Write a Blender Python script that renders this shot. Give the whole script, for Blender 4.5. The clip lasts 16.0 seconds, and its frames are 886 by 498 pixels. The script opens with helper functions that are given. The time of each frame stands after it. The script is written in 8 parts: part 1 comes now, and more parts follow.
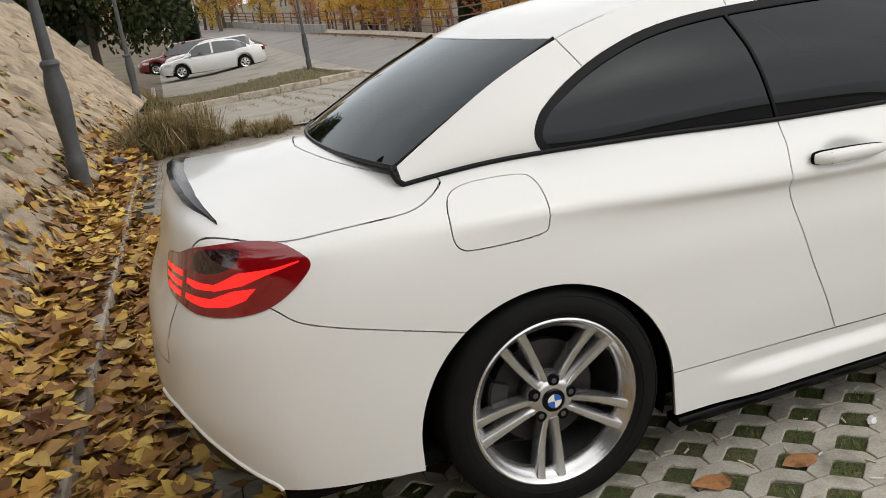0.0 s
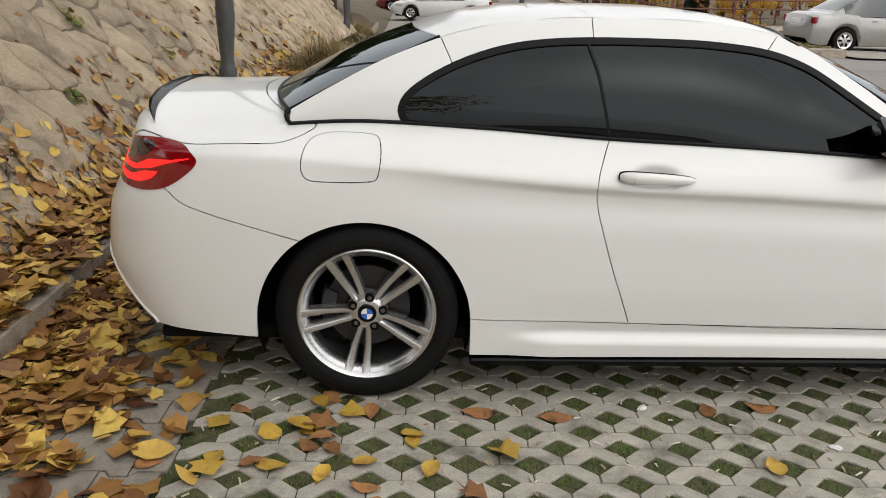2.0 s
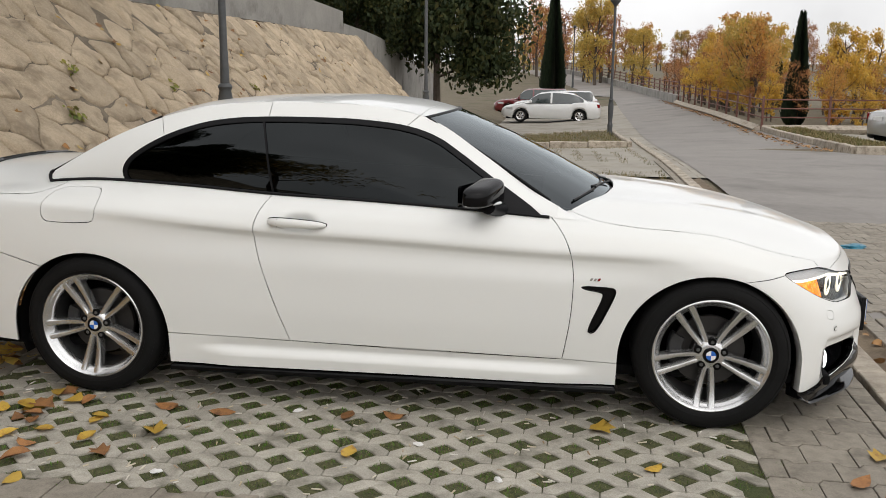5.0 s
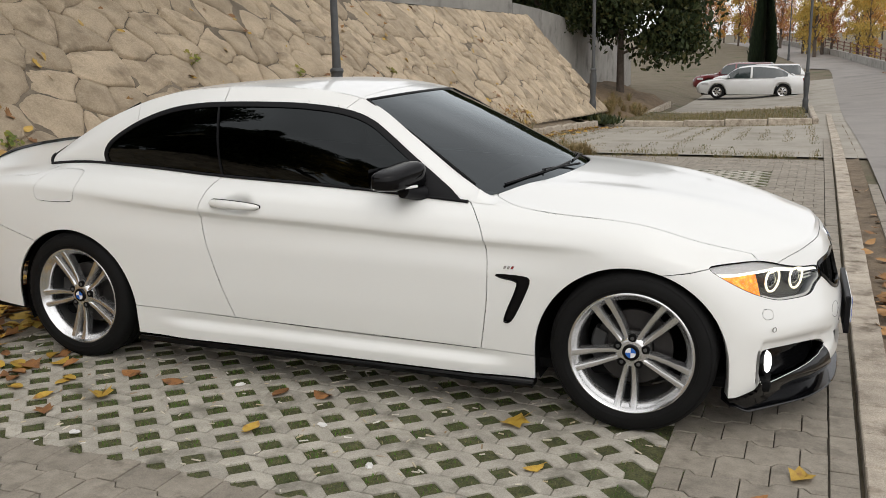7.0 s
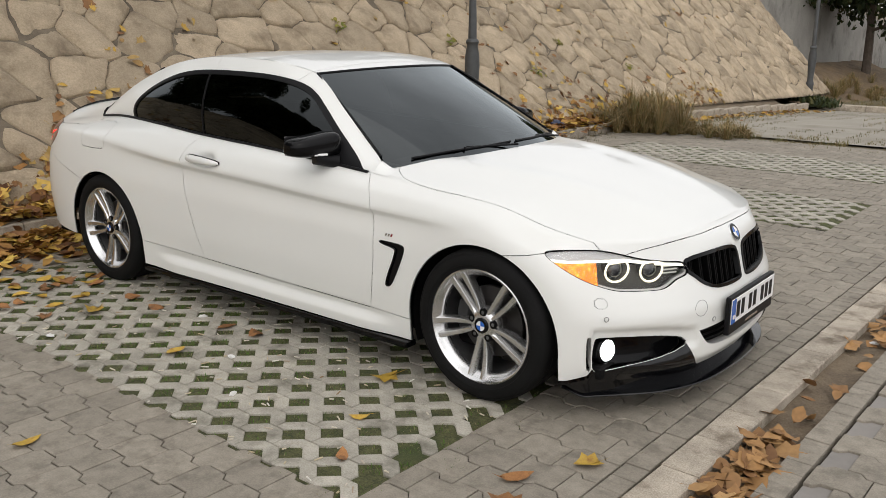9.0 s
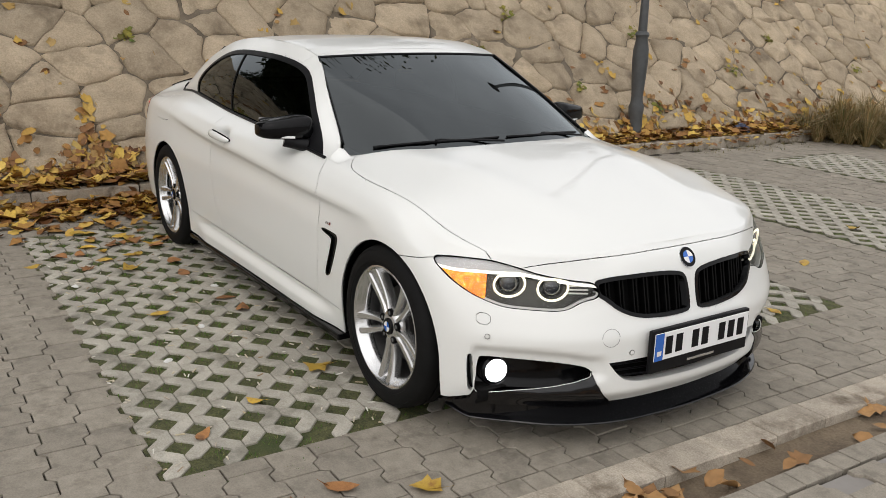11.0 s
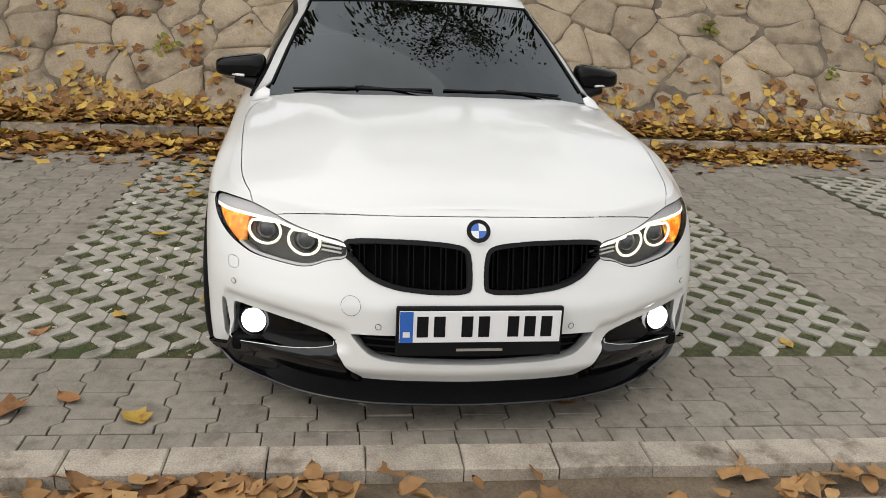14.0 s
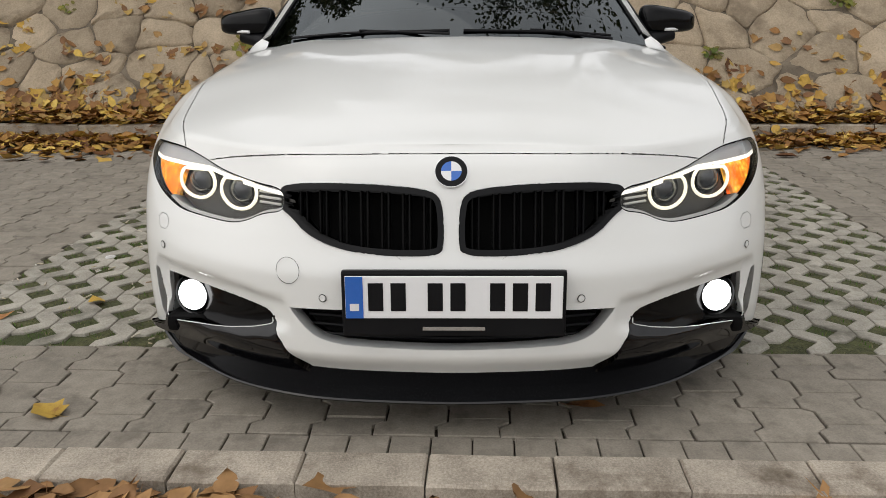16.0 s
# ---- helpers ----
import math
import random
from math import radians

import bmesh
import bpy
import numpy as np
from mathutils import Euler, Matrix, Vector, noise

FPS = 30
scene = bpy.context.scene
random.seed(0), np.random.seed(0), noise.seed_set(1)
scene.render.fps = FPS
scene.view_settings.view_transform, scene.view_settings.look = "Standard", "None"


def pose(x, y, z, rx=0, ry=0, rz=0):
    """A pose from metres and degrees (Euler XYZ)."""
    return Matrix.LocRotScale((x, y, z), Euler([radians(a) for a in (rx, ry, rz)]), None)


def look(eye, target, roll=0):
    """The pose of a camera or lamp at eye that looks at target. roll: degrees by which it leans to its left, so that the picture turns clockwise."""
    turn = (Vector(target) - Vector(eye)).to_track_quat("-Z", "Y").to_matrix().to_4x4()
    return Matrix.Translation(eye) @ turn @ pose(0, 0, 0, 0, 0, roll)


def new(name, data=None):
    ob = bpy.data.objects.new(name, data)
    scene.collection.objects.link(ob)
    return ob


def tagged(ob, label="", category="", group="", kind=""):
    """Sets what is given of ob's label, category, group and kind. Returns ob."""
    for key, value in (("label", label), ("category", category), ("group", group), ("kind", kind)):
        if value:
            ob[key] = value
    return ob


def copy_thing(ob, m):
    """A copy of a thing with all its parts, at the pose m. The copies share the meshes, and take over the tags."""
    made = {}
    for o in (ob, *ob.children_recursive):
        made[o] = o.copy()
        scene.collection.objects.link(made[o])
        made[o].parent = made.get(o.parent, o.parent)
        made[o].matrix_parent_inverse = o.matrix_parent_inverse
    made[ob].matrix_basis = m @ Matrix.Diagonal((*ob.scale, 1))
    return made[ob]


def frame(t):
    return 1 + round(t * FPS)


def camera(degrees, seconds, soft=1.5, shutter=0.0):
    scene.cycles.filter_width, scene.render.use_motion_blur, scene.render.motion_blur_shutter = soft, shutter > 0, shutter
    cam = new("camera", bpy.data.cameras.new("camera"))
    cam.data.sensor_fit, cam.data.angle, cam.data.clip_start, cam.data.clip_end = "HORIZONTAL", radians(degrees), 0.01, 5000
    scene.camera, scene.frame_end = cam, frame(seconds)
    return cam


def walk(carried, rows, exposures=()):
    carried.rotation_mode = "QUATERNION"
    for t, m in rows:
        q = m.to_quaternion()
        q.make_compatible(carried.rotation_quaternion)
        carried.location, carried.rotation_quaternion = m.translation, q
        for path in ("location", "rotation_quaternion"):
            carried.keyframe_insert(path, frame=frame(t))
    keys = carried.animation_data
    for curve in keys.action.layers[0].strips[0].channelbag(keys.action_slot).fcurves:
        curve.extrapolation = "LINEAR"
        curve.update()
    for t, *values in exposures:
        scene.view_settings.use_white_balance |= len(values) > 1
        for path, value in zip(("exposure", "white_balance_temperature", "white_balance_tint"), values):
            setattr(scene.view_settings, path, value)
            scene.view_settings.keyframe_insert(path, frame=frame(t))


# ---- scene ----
cam = camera(54.0, 16.0, 0.55)
PATH = [
    (0, (-2.241, -2.934, 1.479), (-1.718, -1.091, 0.902), -8.5),
    (0.5, (-2.032, -3.182, 1.487), (-1.644, -1.299, 0.933), -4.4),
    (1, (-1.817, -3.411, 1.504), (-1.53, -1.518, 0.924), 0.2),
    (1.5, (-1.491, -3.612, 1.534), (-1.366, -1.725, 0.883), 2.8),
    (2, (-1.256, -3.802, 1.528), (-1.178, -1.902, 0.909), 1.4),
    (2.5, (-0.986, -4.007, 1.531), (-0.933, -2.098, 0.939), 1.2),
    (3, (-0.631, -4.198, 1.533), (-0.645, -2.273, 0.99), 1.5),
    (3.5, (-0.315, -4.382, 1.532), (-0.378, -2.445, 1.04), 2.0),
    (4, (-0.015, -4.505, 1.523), (-0.141, -2.562, 1.066), 1.6),
    (4.5, (0.377, -4.576, 1.528), (0.156, -2.634, 1.103), 0.9),
    (5, (0.745, -4.558, 1.513), (0.481, -2.616, 1.111), 0.5),
    (5.2, (0.883, -4.499, 1.493), (0.612, -2.559, 1.09), 0.5),
    (7.3, (2.165, -4.179, 1.525), (1.344, -2.412, 1.075), -0.5),
    (7.5, (2.327, -4.167, 1.537), (1.447, -2.429, 1.086), 0.3),
    (8, (2.668, -4.051, 1.534), (1.652, -2.391, 1.072), 0.6),
    (8.5, (3.018, -3.845, 1.555), (1.905, -2.254, 1.075), -0.1),
    (9, (3.415, -3.676, 1.566), (2.213, -2.161, 1.057), 0.2),
    (9.2, (3.524, -3.587, 1.566), (2.278, -2.11, 1.053), 0.6),
    (11.3, (4.311, -2.333, 1.561), (2.673, -1.312, 1.038), 0.9),
    (11.5, (4.374, -2.203, 1.555), (2.71, -1.217, 1.044), 0.4),
    (12, (4.605, -1.871, 1.549), (2.865, -1.024, 1.042), 0.1),
    (12.5, (4.717, -1.552, 1.533), (2.92, -0.834, 1.029), 0.1),
    (13, (4.76, -1.192, 1.544), (2.923, -0.593, 1.028), -0.5),
    (13.5, (4.83, -0.814, 1.51), (2.965, -0.358, 0.948), 1.2),
    (14, (4.733, -0.499, 1.447), (2.845, -0.219, 0.849), 2.8),
    (14.5, (4.561, -0.24, 1.368), (2.659, -0.132, 0.759), 2.0),
    (15, (4.403, -0.065, 1.266), (2.488, -0.048, 0.69), 1.3),
    (15.5, (4.244, 0.016, 1.148), (2.323, -0.019, 0.591), -0.2),
    (16, (4.184, 0.028, 1.07), (2.26, -0.018, 0.525), -0.4),
]
walk(cam, [(t, look(eye, target, roll)) for t, eye, target, roll in PATH], [(0, 0.06), (4, 0.0), (9, -0.03), (12, -0.05), (14, -0.03), (15.0, -0.08), (15.5, -0.25), (16, -0.16)])

# world: bright overcast sky, a broad weak sun behind the cloud
world = bpy.data.worlds.new("overcast_sky")
world.use_nodes = True
scene.world = world
wn, wl = world.node_tree.nodes, world.node_tree.links
sky = wn.new("ShaderNodeTexSky")
sky.sky_type = "NISHITA"
sky.sun_disc = False
sky.sun_elevation, sky.sun_rotation = radians(48), radians(150)
sky.air_density, sky.dust_density = 1.0, 3.0
hsv = wn.new("ShaderNodeHueSaturation")
hsv.inputs["Saturation"].default_value = 0.22
wl.new(sky.outputs[0], hsv.inputs["Color"])
warm = wn.new("ShaderNodeMix")
warm.data_type, warm.blend_type = "RGBA", "MULTIPLY"
warm.inputs["Factor"].default_value = 1.0
warm.inputs["B"].default_value = (1.02, 1.0, 0.98, 1)
wl.new(hsv.outputs[0], warm.inputs["A"])
cloud = wn.new("ShaderNodeMix")  # an even cloud layer over the sky
cloud.data_type = "RGBA"
cloud.inputs["Factor"].default_value = 0.72
thick = wn.new("ShaderNodeTexNoise")  # uneven thickness of the cloud
thick.inputs["Scale"].default_value, thick.inputs["Detail"].default_value, thick.inputs["Roughness"].default_value = 2.6, 5.0, 0.55
spread = wn.new("ShaderNodeMapRange")
spread.inputs["From Min"].default_value, spread.inputs["From Max"].default_value = 0.3, 0.7
wl.new(thick.outputs["Fac"], spread.inputs["Value"])
tone = wn.new("ShaderNodeMix")
tone.data_type = "RGBA"
tone.inputs["A"].default_value, tone.inputs["B"].default_value = (3.98, 3.97, 4.03, 1), (6.76, 6.74, 6.82, 1)
wl.new(spread.outputs[0], tone.inputs["Factor"])
wl.new(tone.outputs["Result"], cloud.inputs["B"])
wl.new(warm.outputs["Result"], cloud.inputs["A"])
wl.new(cloud.outputs["Result"], wn["Background"].inputs[0])
wn["Background"].inputs[1].default_value = 0.20

sun = new("sun", bpy.data.lights.new("sun", "SUN"))
sun.data.energy, sun.data.angle, sun.data.color = 0.6, radians(110), (1.0, 0.96, 0.9)
sun.matrix_world = look((3.5, -5.5, 11), (0, 0, 0))


# ---- materials ----
def node(nt, kind, **kw):
    n = nt.nodes.new(kind)
    for k, v in kw.items():
        if k in n.inputs:
            n.inputs[k].default_value = v
    return n


def material(name, a, b, rough=0.6, scale=6.0, fine=60.0, bump=0.2, metal=0.0, coat=0.0, vary=0.0, island=False, stain=None, stain_scale=2.0, spec=0.5, dist=0.002, grain=0.5):
    """Two base colours mixed by coarse and fine noise, optional stain colour, piece-to-piece variation and bump."""
    m = bpy.data.materials.new(name)
    m.use_nodes = True
    nt = m.node_tree
    p = nt.nodes["Principled BSDF"]
    p.inputs["Metallic"].default_value = metal
    p.inputs["Coat Weight"].default_value = coat
    p.inputs["Coat Roughness"].default_value = 0.06
    p.inputs["Specular IOR Level"].default_value = spec
    tc = nt.nodes.new("ShaderNodeNewGeometry")
    n1 = node(nt, "ShaderNodeTexNoise", Scale=scale, Detail=6.0, Roughness=0.6)
    n2 = node(nt, "ShaderNodeTexNoise", Scale=fine, Detail=4.0, Roughness=0.7)
    for n in (n1, n2):
        nt.links.new(tc.outputs["Position"], n.inputs["Vector"])
    add = nt.nodes.new("ShaderNodeMath")
    add.operation = "MULTIPLY_ADD"
    nt.links.new(n2.outputs["Fac"], add.inputs[0])
    add.inputs[1].default_value = grain
    nt.links.new(n1.outputs["Fac"], add.inputs[2])
    ramp = node(nt, "ShaderNodeMapRange")
    ramp.inputs["From Min"].default_value, ramp.inputs["From Max"].default_value = 0.25 + 0.5 * grain, 0.75 + 0.5 * grain
    nt.links.new(add.outputs[0], ramp.inputs["Value"])
    mix = nt.nodes.new("ShaderNodeMix")
    mix.data_type = "RGBA"
    mix.inputs["A"].default_value, mix.inputs["B"].default_value = (*a, 1), (*b, 1)
    nt.links.new(ramp.outputs[0], mix.inputs["Factor"])
    out = mix.outputs["Result"]
    if stain:
        n3 = node(nt, "ShaderNodeTexNoise", Scale=stain_scale, Detail=5.0, Roughness=0.65)
        nt.links.new(tc.outputs["Position"], n3.inputs["Vector"])
        r3 = node(nt, "ShaderNodeMapRange")
        r3.inputs["From Min"].default_value, r3.inputs["From Max"].default_value = 0.52, 0.72
        nt.links.new(n3.outputs["Fac"], r3.inputs["Value"])
        mx = nt.nodes.new("ShaderNodeMix")
        mx.data_type = "RGBA"
        mx.inputs["B"].default_value = (*stain, 1)
        nt.links.new(r3.outputs[0], mx.inputs["Factor"])
        nt.links.new(out, mx.inputs["A"])
        out = mx.outputs["Result"]
    if vary:
        src = nt.nodes.new("ShaderNodeNewGeometry" if island else "ShaderNodeObjectInfo")
        rnd = src.outputs["Random Per Island" if island else "Random"]
        mr = node(nt, "ShaderNodeMapRange")
        mr.inputs["To Min"].default_value, mr.inputs["To Max"].default_value = 1 - vary, 1 + vary
        nt.links.new(rnd, mr.inputs["Value"])
        hs = nt.nodes.new("ShaderNodeHueSaturation")
        nt.links.new(mr.outputs[0], hs.inputs["Value"])
        nt.links.new(out, hs.inputs["Color"])
        out = hs.outputs["Color"]
    nt.links.new(out, p.inputs["Base Color"])
    rr = node(nt, "ShaderNodeMapRange")
    rr.inputs["To Min"].default_value, rr.inputs["To Max"].default_value = max(0.02, rough * 0.85), min(1, rough * 1.15)
    nt.links.new(n1.outputs["Fac"], rr.inputs["Value"])
    nt.links.new(rr.outputs[0], p.inputs["Roughness"])
    if bump:
        bp = node(nt, "ShaderNodeBump", Strength=bump, Distance=dist)
        nt.links.new(add.outputs[0], bp.inputs["Height"])
        nt.links.new(bp.outputs[0], p.inputs["Normal"])
    return m


def emitter(name, colour, strength, mottle=0.0):
    m = bpy.data.materials.new(name)
    m.use_nodes = True
    p = m.node_tree.nodes["Principled BSDF"]
    p.inputs["Base Color"].default_value = (*colour, 1)
    p.inputs["Emission Color"].default_value = (*colour, 1)
    p.inputs["Emission Strength"].default_value = strength
    p.inputs["Roughness"].default_value = 0.2
    if mottle:
        nt = m.node_tree
        tc = nt.nodes.new("ShaderNodeTexCoord")
        n = node(nt, "ShaderNodeTexVoronoi", Scale=mottle)
        nt.links.new(tc.outputs["Object"], n.inputs["Vector"])
        mr = node(nt, "ShaderNodeMapRange")
        mr.inputs["From Max"].default_value = 0.75
        mr.inputs["To Min"].default_value, mr.inputs["To Max"].default_value = strength * 1.9, strength * 0.3
        nt.links.new(n.outputs["Distance"], mr.inputs["Value"])
        nt.links.new(mr.outputs[0], p.inputs["Emission Strength"])
        hue = nt.nodes.new("ShaderNodeMix")
        hue.data_type = "RGBA"
        hue.inputs["A"].default_value, hue.inputs["B"].default_value = (1.0, 0.50, 0.06, 1), (0.95, 0.13, 0.012, 1)
        coarse = node(nt, "ShaderNodeTexNoise", Scale=mottle * 0.45, Detail=2.0)
        nt.links.new(tc.outputs["Object"], coarse.inputs["Vector"])
        cr = node(nt, "ShaderNodeMapRange")
        cr.inputs["From Min"].default_value, cr.inputs["From Max"].default_value = 0.38, 0.62
        nt.links.new(coarse.outputs["Fac"], cr.inputs["Value"])
        nt.links.new(cr.outputs[0], hue.inputs["Factor"])
        nt.links.new(hue.outputs["Result"], p.inputs["Emission Color"])
    return m


def glass(name, tint, ior=1.45, rough=0.0):
    """A thin pane: tinted clear transmission under a Fresnel gloss."""
    m = bpy.data.materials.new(name)
    m.use_nodes = True
    nt = m.node_tree
    nt.nodes.remove(nt.nodes["Principled BSDF"])
    clear = nt.nodes.new("ShaderNodeBsdfTransparent")
    clear.inputs["Color"].default_value = (*tint, 1)
    gloss = nt.nodes.new("ShaderNodeBsdfGlossy")
    gloss.inputs["Roughness"].default_value = rough
    gloss.inputs["Color"].default_value = (0.90, 0.97, 1.0, 1)
    fr = node(nt, "ShaderNodeFresnel", IOR=ior)
    mix = nt.nodes.new("ShaderNodeMixShader")
    nt.links.new(fr.outputs[0], mix.inputs[0])
    nt.links.new(clear.outputs[0], mix.inputs[1])
    nt.links.new(gloss.outputs[0], mix.inputs[2])
    nt.links.new(mix.outputs[0], nt.nodes["Material Output"].inputs["Surface"])
    return m


M = {}
M["paint"] = material("white_paint", (0.785, 0.788, 0.762), (0.795, 0.798, 0.772), rough=0.36, scale=2, fine=1500, bump=0.0, coat=0.75)
M["black_gloss"] = material("gloss_black_plastic", (0.003, 0.003, 0.0035), (0.004, 0.004, 0.0045), rough=0.10, bump=0.0, coat=0.0, spec=0.2)
M["black_trim"] = material("satin_black_trim", (0.006, 0.006, 0.007), (0.010, 0.010, 0.011), rough=0.4, fine=400, bump=0.05, spec=0.14)
M["rubber"] = material("tyre_rubber", (0.006, 0.006, 0.006), (0.011, 0.011, 0.011), rough=0.7, scale=9, fine=120, bump=0.15, spec=0.12)
M["liner"] = material("dark_liner", (0.004, 0.004, 0.004), (0.006, 0.006, 0.006), rough=0.85, bump=0.0, spec=0.1)
M["alloy"] = material("silver_alloy", (0.60, 0.60, 0.60), (0.67, 0.67, 0.67), rough=0.22, scale=20, fine=500, bump=0.0, metal=0.9, coat=0.3)
# silver of the rim, darkened for the shade inside the wheel; bolts share it
M["alloy_shaded"] = material("dark_alloy_barrel", (0.11, 0.11, 0.11), (0.16, 0.16, 0.16), rough=0.4, metal=0.8, bump=0.05)
M["disc"] = material("brake_disc_steel", (0.018, 0.016, 0.015), (0.035, 0.032, 0.03), rough=0.5, metal=0.3, bump=0.1)
M["chrome"] = material("chrome", (0.75, 0.75, 0.76), (0.8, 0.8, 0.8), rough=0.08, metal=1.0, bump=0.0)
M["tint"] = glass("dark_tinted_glass", (0.014, 0.016, 0.017), 1.41)
M["screen"] = glass("windscreen_glass", (0.035, 0.038, 0.04), 1.74)
M["clear"] = glass("clear_lens", (0.96, 0.96, 0.96), 1.26)
M["red_lens"] = material("red_lens", (0.19, 0.002, 0.004), (0.23, 0.003, 0.006), rough=0.08, bump=0.0, coat=1.0)
M["red_dark"] = material("dark_red_lens", (0.014, 0.003, 0.003), (0.028, 0.004, 0.004), rough=0.08, bump=0.0, coat=1.0)
M["red_glow"] = emitter("lit_tail_bar", (1.0, 0.014, 0.012), 1.5)
M["amber"] = emitter("lit_amber_indicator", (1.0, 0.30, 0.03), 1.0, 60.0)
M["lip"] = material("gloss_black_lip", (0.004, 0.004, 0.005), (0.006, 0.006, 0.007), rough=0.07, bump=0.0, spec=0.5)
M["spoiler"] = material("black_spoiler", (0.003, 0.003, 0.003), (0.005, 0.005, 0.005), rough=0.14, bump=0.0, spec=0.14)
M["strip"] = emitter("lit_lamp_strip", (1.0, 0.96, 0.84), 1.1)
M["slab"] = material("pale_concrete_slab", (0.26, 0.24, 0.20), (0.37, 0.34, 0.29), rough=0.93, scale=1.1, fine=30, bump=0.5, stain=(0.20, 0.175, 0.13), stain_scale=0.8, dist=0.006)
M["drl"] = emitter("lit_light_ring", (1.0, 0.93, 0.72), 1.05)
M["fog_glow"] = emitter("lit_fog_lens", (1.0, 1.0, 1.0), 6.0)
M["lamp_grey"] = material("lamp_bowl_dark", (0.045, 0.042, 0.035), (0.075, 0.07, 0.06), rough=0.45, metal=0.0, bump=0.0)
M["lamp_pale"] = material("pale_lamp_plastic", (0.76, 0.75, 0.70), (0.82, 0.81, 0.77), rough=0.3, metal=0.0, bump=0.0)
M["plate_white"] = material("plate_white", (0.84, 0.84, 0.84), (0.88, 0.88, 0.88), rough=0.35, fine=300, bump=0.03)
M["blue"] = material("enamel_blue", (0.02, 0.12, 0.48), (0.03, 0.14, 0.52), rough=0.25, bump=0.0, coat=0.5)
M["white_enamel"] = material("white_enamel", (0.78, 0.78, 0.78), (0.8, 0.8, 0.8), rough=0.25, bump=0.0, coat=0.5)

M["grid_concrete"] = material("grid_paver_concrete", (0.27, 0.25, 0.208), (0.475, 0.443, 0.378), rough=0.9, scale=9, fine=150, bump=0.6, grain=1.0, vary=0.12, stain=(0.14, 0.13, 0.10), stain_scale=5)
M["grid_joined"] = material("grid_paver_concrete_joined", (0.27, 0.25, 0.208), (0.475, 0.443, 0.378), rough=0.9, scale=9, fine=150, bump=0.6, grain=1.0, vary=0.12, island=True, stain=(0.14, 0.13, 0.10), stain_scale=5)
M["paver"] = material("grey_paver", (0.205, 0.182, 0.147), (0.325, 0.288, 0.235), rough=0.88, scale=16, fine=150, bump=0.7, grain=0.9, vary=0.10, stain=(0.155, 0.135, 0.108), stain_scale=9)
M["paver_joined"] = material("grey_paver_joined", (0.205, 0.182, 0.147), (0.325, 0.288, 0.235), rough=0.88, scale=16, fine=150, bump=0.7, grain=0.9, vary=0.10, island=True, stain=(0.155, 0.135, 0.108), stain_scale=9)
M["bedding"] = material("joint_sand", (0.035, 0.03, 0.022), (0.08, 0.068, 0.05), rough=1.0, scale=12, fine=120, bump=0.6, stain=(0.06, 0.065, 0.03), stain_scale=3)
M["kerb"] = material("kerb_concrete", (0.28, 0.24, 0.19), (0.52, 0.455, 0.37), rough=0.92, scale=9, fine=160, bump=1.0, grain=1.3, vary=0.1, stain=(0.13, 0.098, 0.066), stain_scale=6)
M["soil"] = material("joint_soil", (0.035, 0.04, 0.014), (0.125, 0.125, 0.05), rough=1.0, scale=25, fine=110, bump=1.0, stain=(0.045, 0.062, 0.016), stain_scale=2.6, dist=0.006, grain=1.2)
M["earth"] = material("leafy_earth", (0.11, 0.08, 0.05), (0.24, 0.185, 0.125), rough=1.0, scale=6, fine=90, bump=1.0, stain=(0.08, 0.058, 0.038), stain_scale=4, dist=0.008, grain=1.0)
M["ground"] = material("dry_verge_earth", (0.10, 0.08, 0.05), (0.17, 0.14, 0.09), rough=1.0, scale=1.5, fine=30, bump=0.8, stain=(0.07, 0.075, 0.03), stain_scale=0.5, dist=0.02)
M["road"] = material("grey_block_road", (0.212, 0.196, 0.18), (0.288, 0.266, 0.244), rough=0.9, scale=0.7, fine=14, bump=0.3, stain=(0.16, 0.15, 0.14), stain_scale=0.4)
M["stone"] = material("embankment_stone", (0.365, 0.285, 0.192), (0.61, 0.495, 0.352), rough=0.93, scale=4, fine=60, bump=1.0, vary=0.16, grain=0.9, stain=(0.235, 0.18, 0.12), stain_scale=2.6, dist=0.03)
M["stone_joined"] = material("embankment_stone_joined", (0.365, 0.285, 0.192), (0.61, 0.495, 0.352), rough=0.93, scale=4, fine=60, bump=1.0, vary=0.16, grain=0.9, island=True, stain=(0.235, 0.18, 0.12), stain_scale=2.6, dist=0.03)
M["mortar"] = material("embankment_mortar", (0.085, 0.066, 0.046), (0.24, 0.195, 0.14), rough=1.0, scale=5, fine=60, bump=1.0, stain=(0.075, 0.058, 0.038), stain_scale=2.2, dist=0.02)
M["post"] = material("grey_post_paint", (0.045, 0.048, 0.05), (0.075, 0.078, 0.08), rough=0.5, scale=14, fine=160, bump=0.15)
M["concrete"] = material("old_wall_concrete", (0.24, 0.23, 0.21), (0.36, 0.345, 0.315), rough=0.92, scale=1.2, fine=25, bump=0.4, stain=(0.12, 0.11, 0.10), stain_scale=0.9, dist=0.01)
M["rail"] = material("rusty_red_rail", (0.11, 0.045, 0.034), (0.18, 0.08, 0.06), rough=0.7, scale=8, fine=60, bump=0.2)
M["brow"] = material("pale_lamp_strip", (0.55, 0.55, 0.55), (0.62, 0.62, 0.62), rough=0.25, bump=0.0, coat=0.5)
M["lamp_dark"] = material("lamp_shroud", (0.05, 0.05, 0.05), (0.08, 0.08, 0.08), rough=0.3, metal=0.2, bump=0.0)
M["dark_lens"] = material("projector_glass", (0.03, 0.03, 0.035), (0.04, 0.04, 0.045), rough=0.04, bump=0.0, coat=1.0)
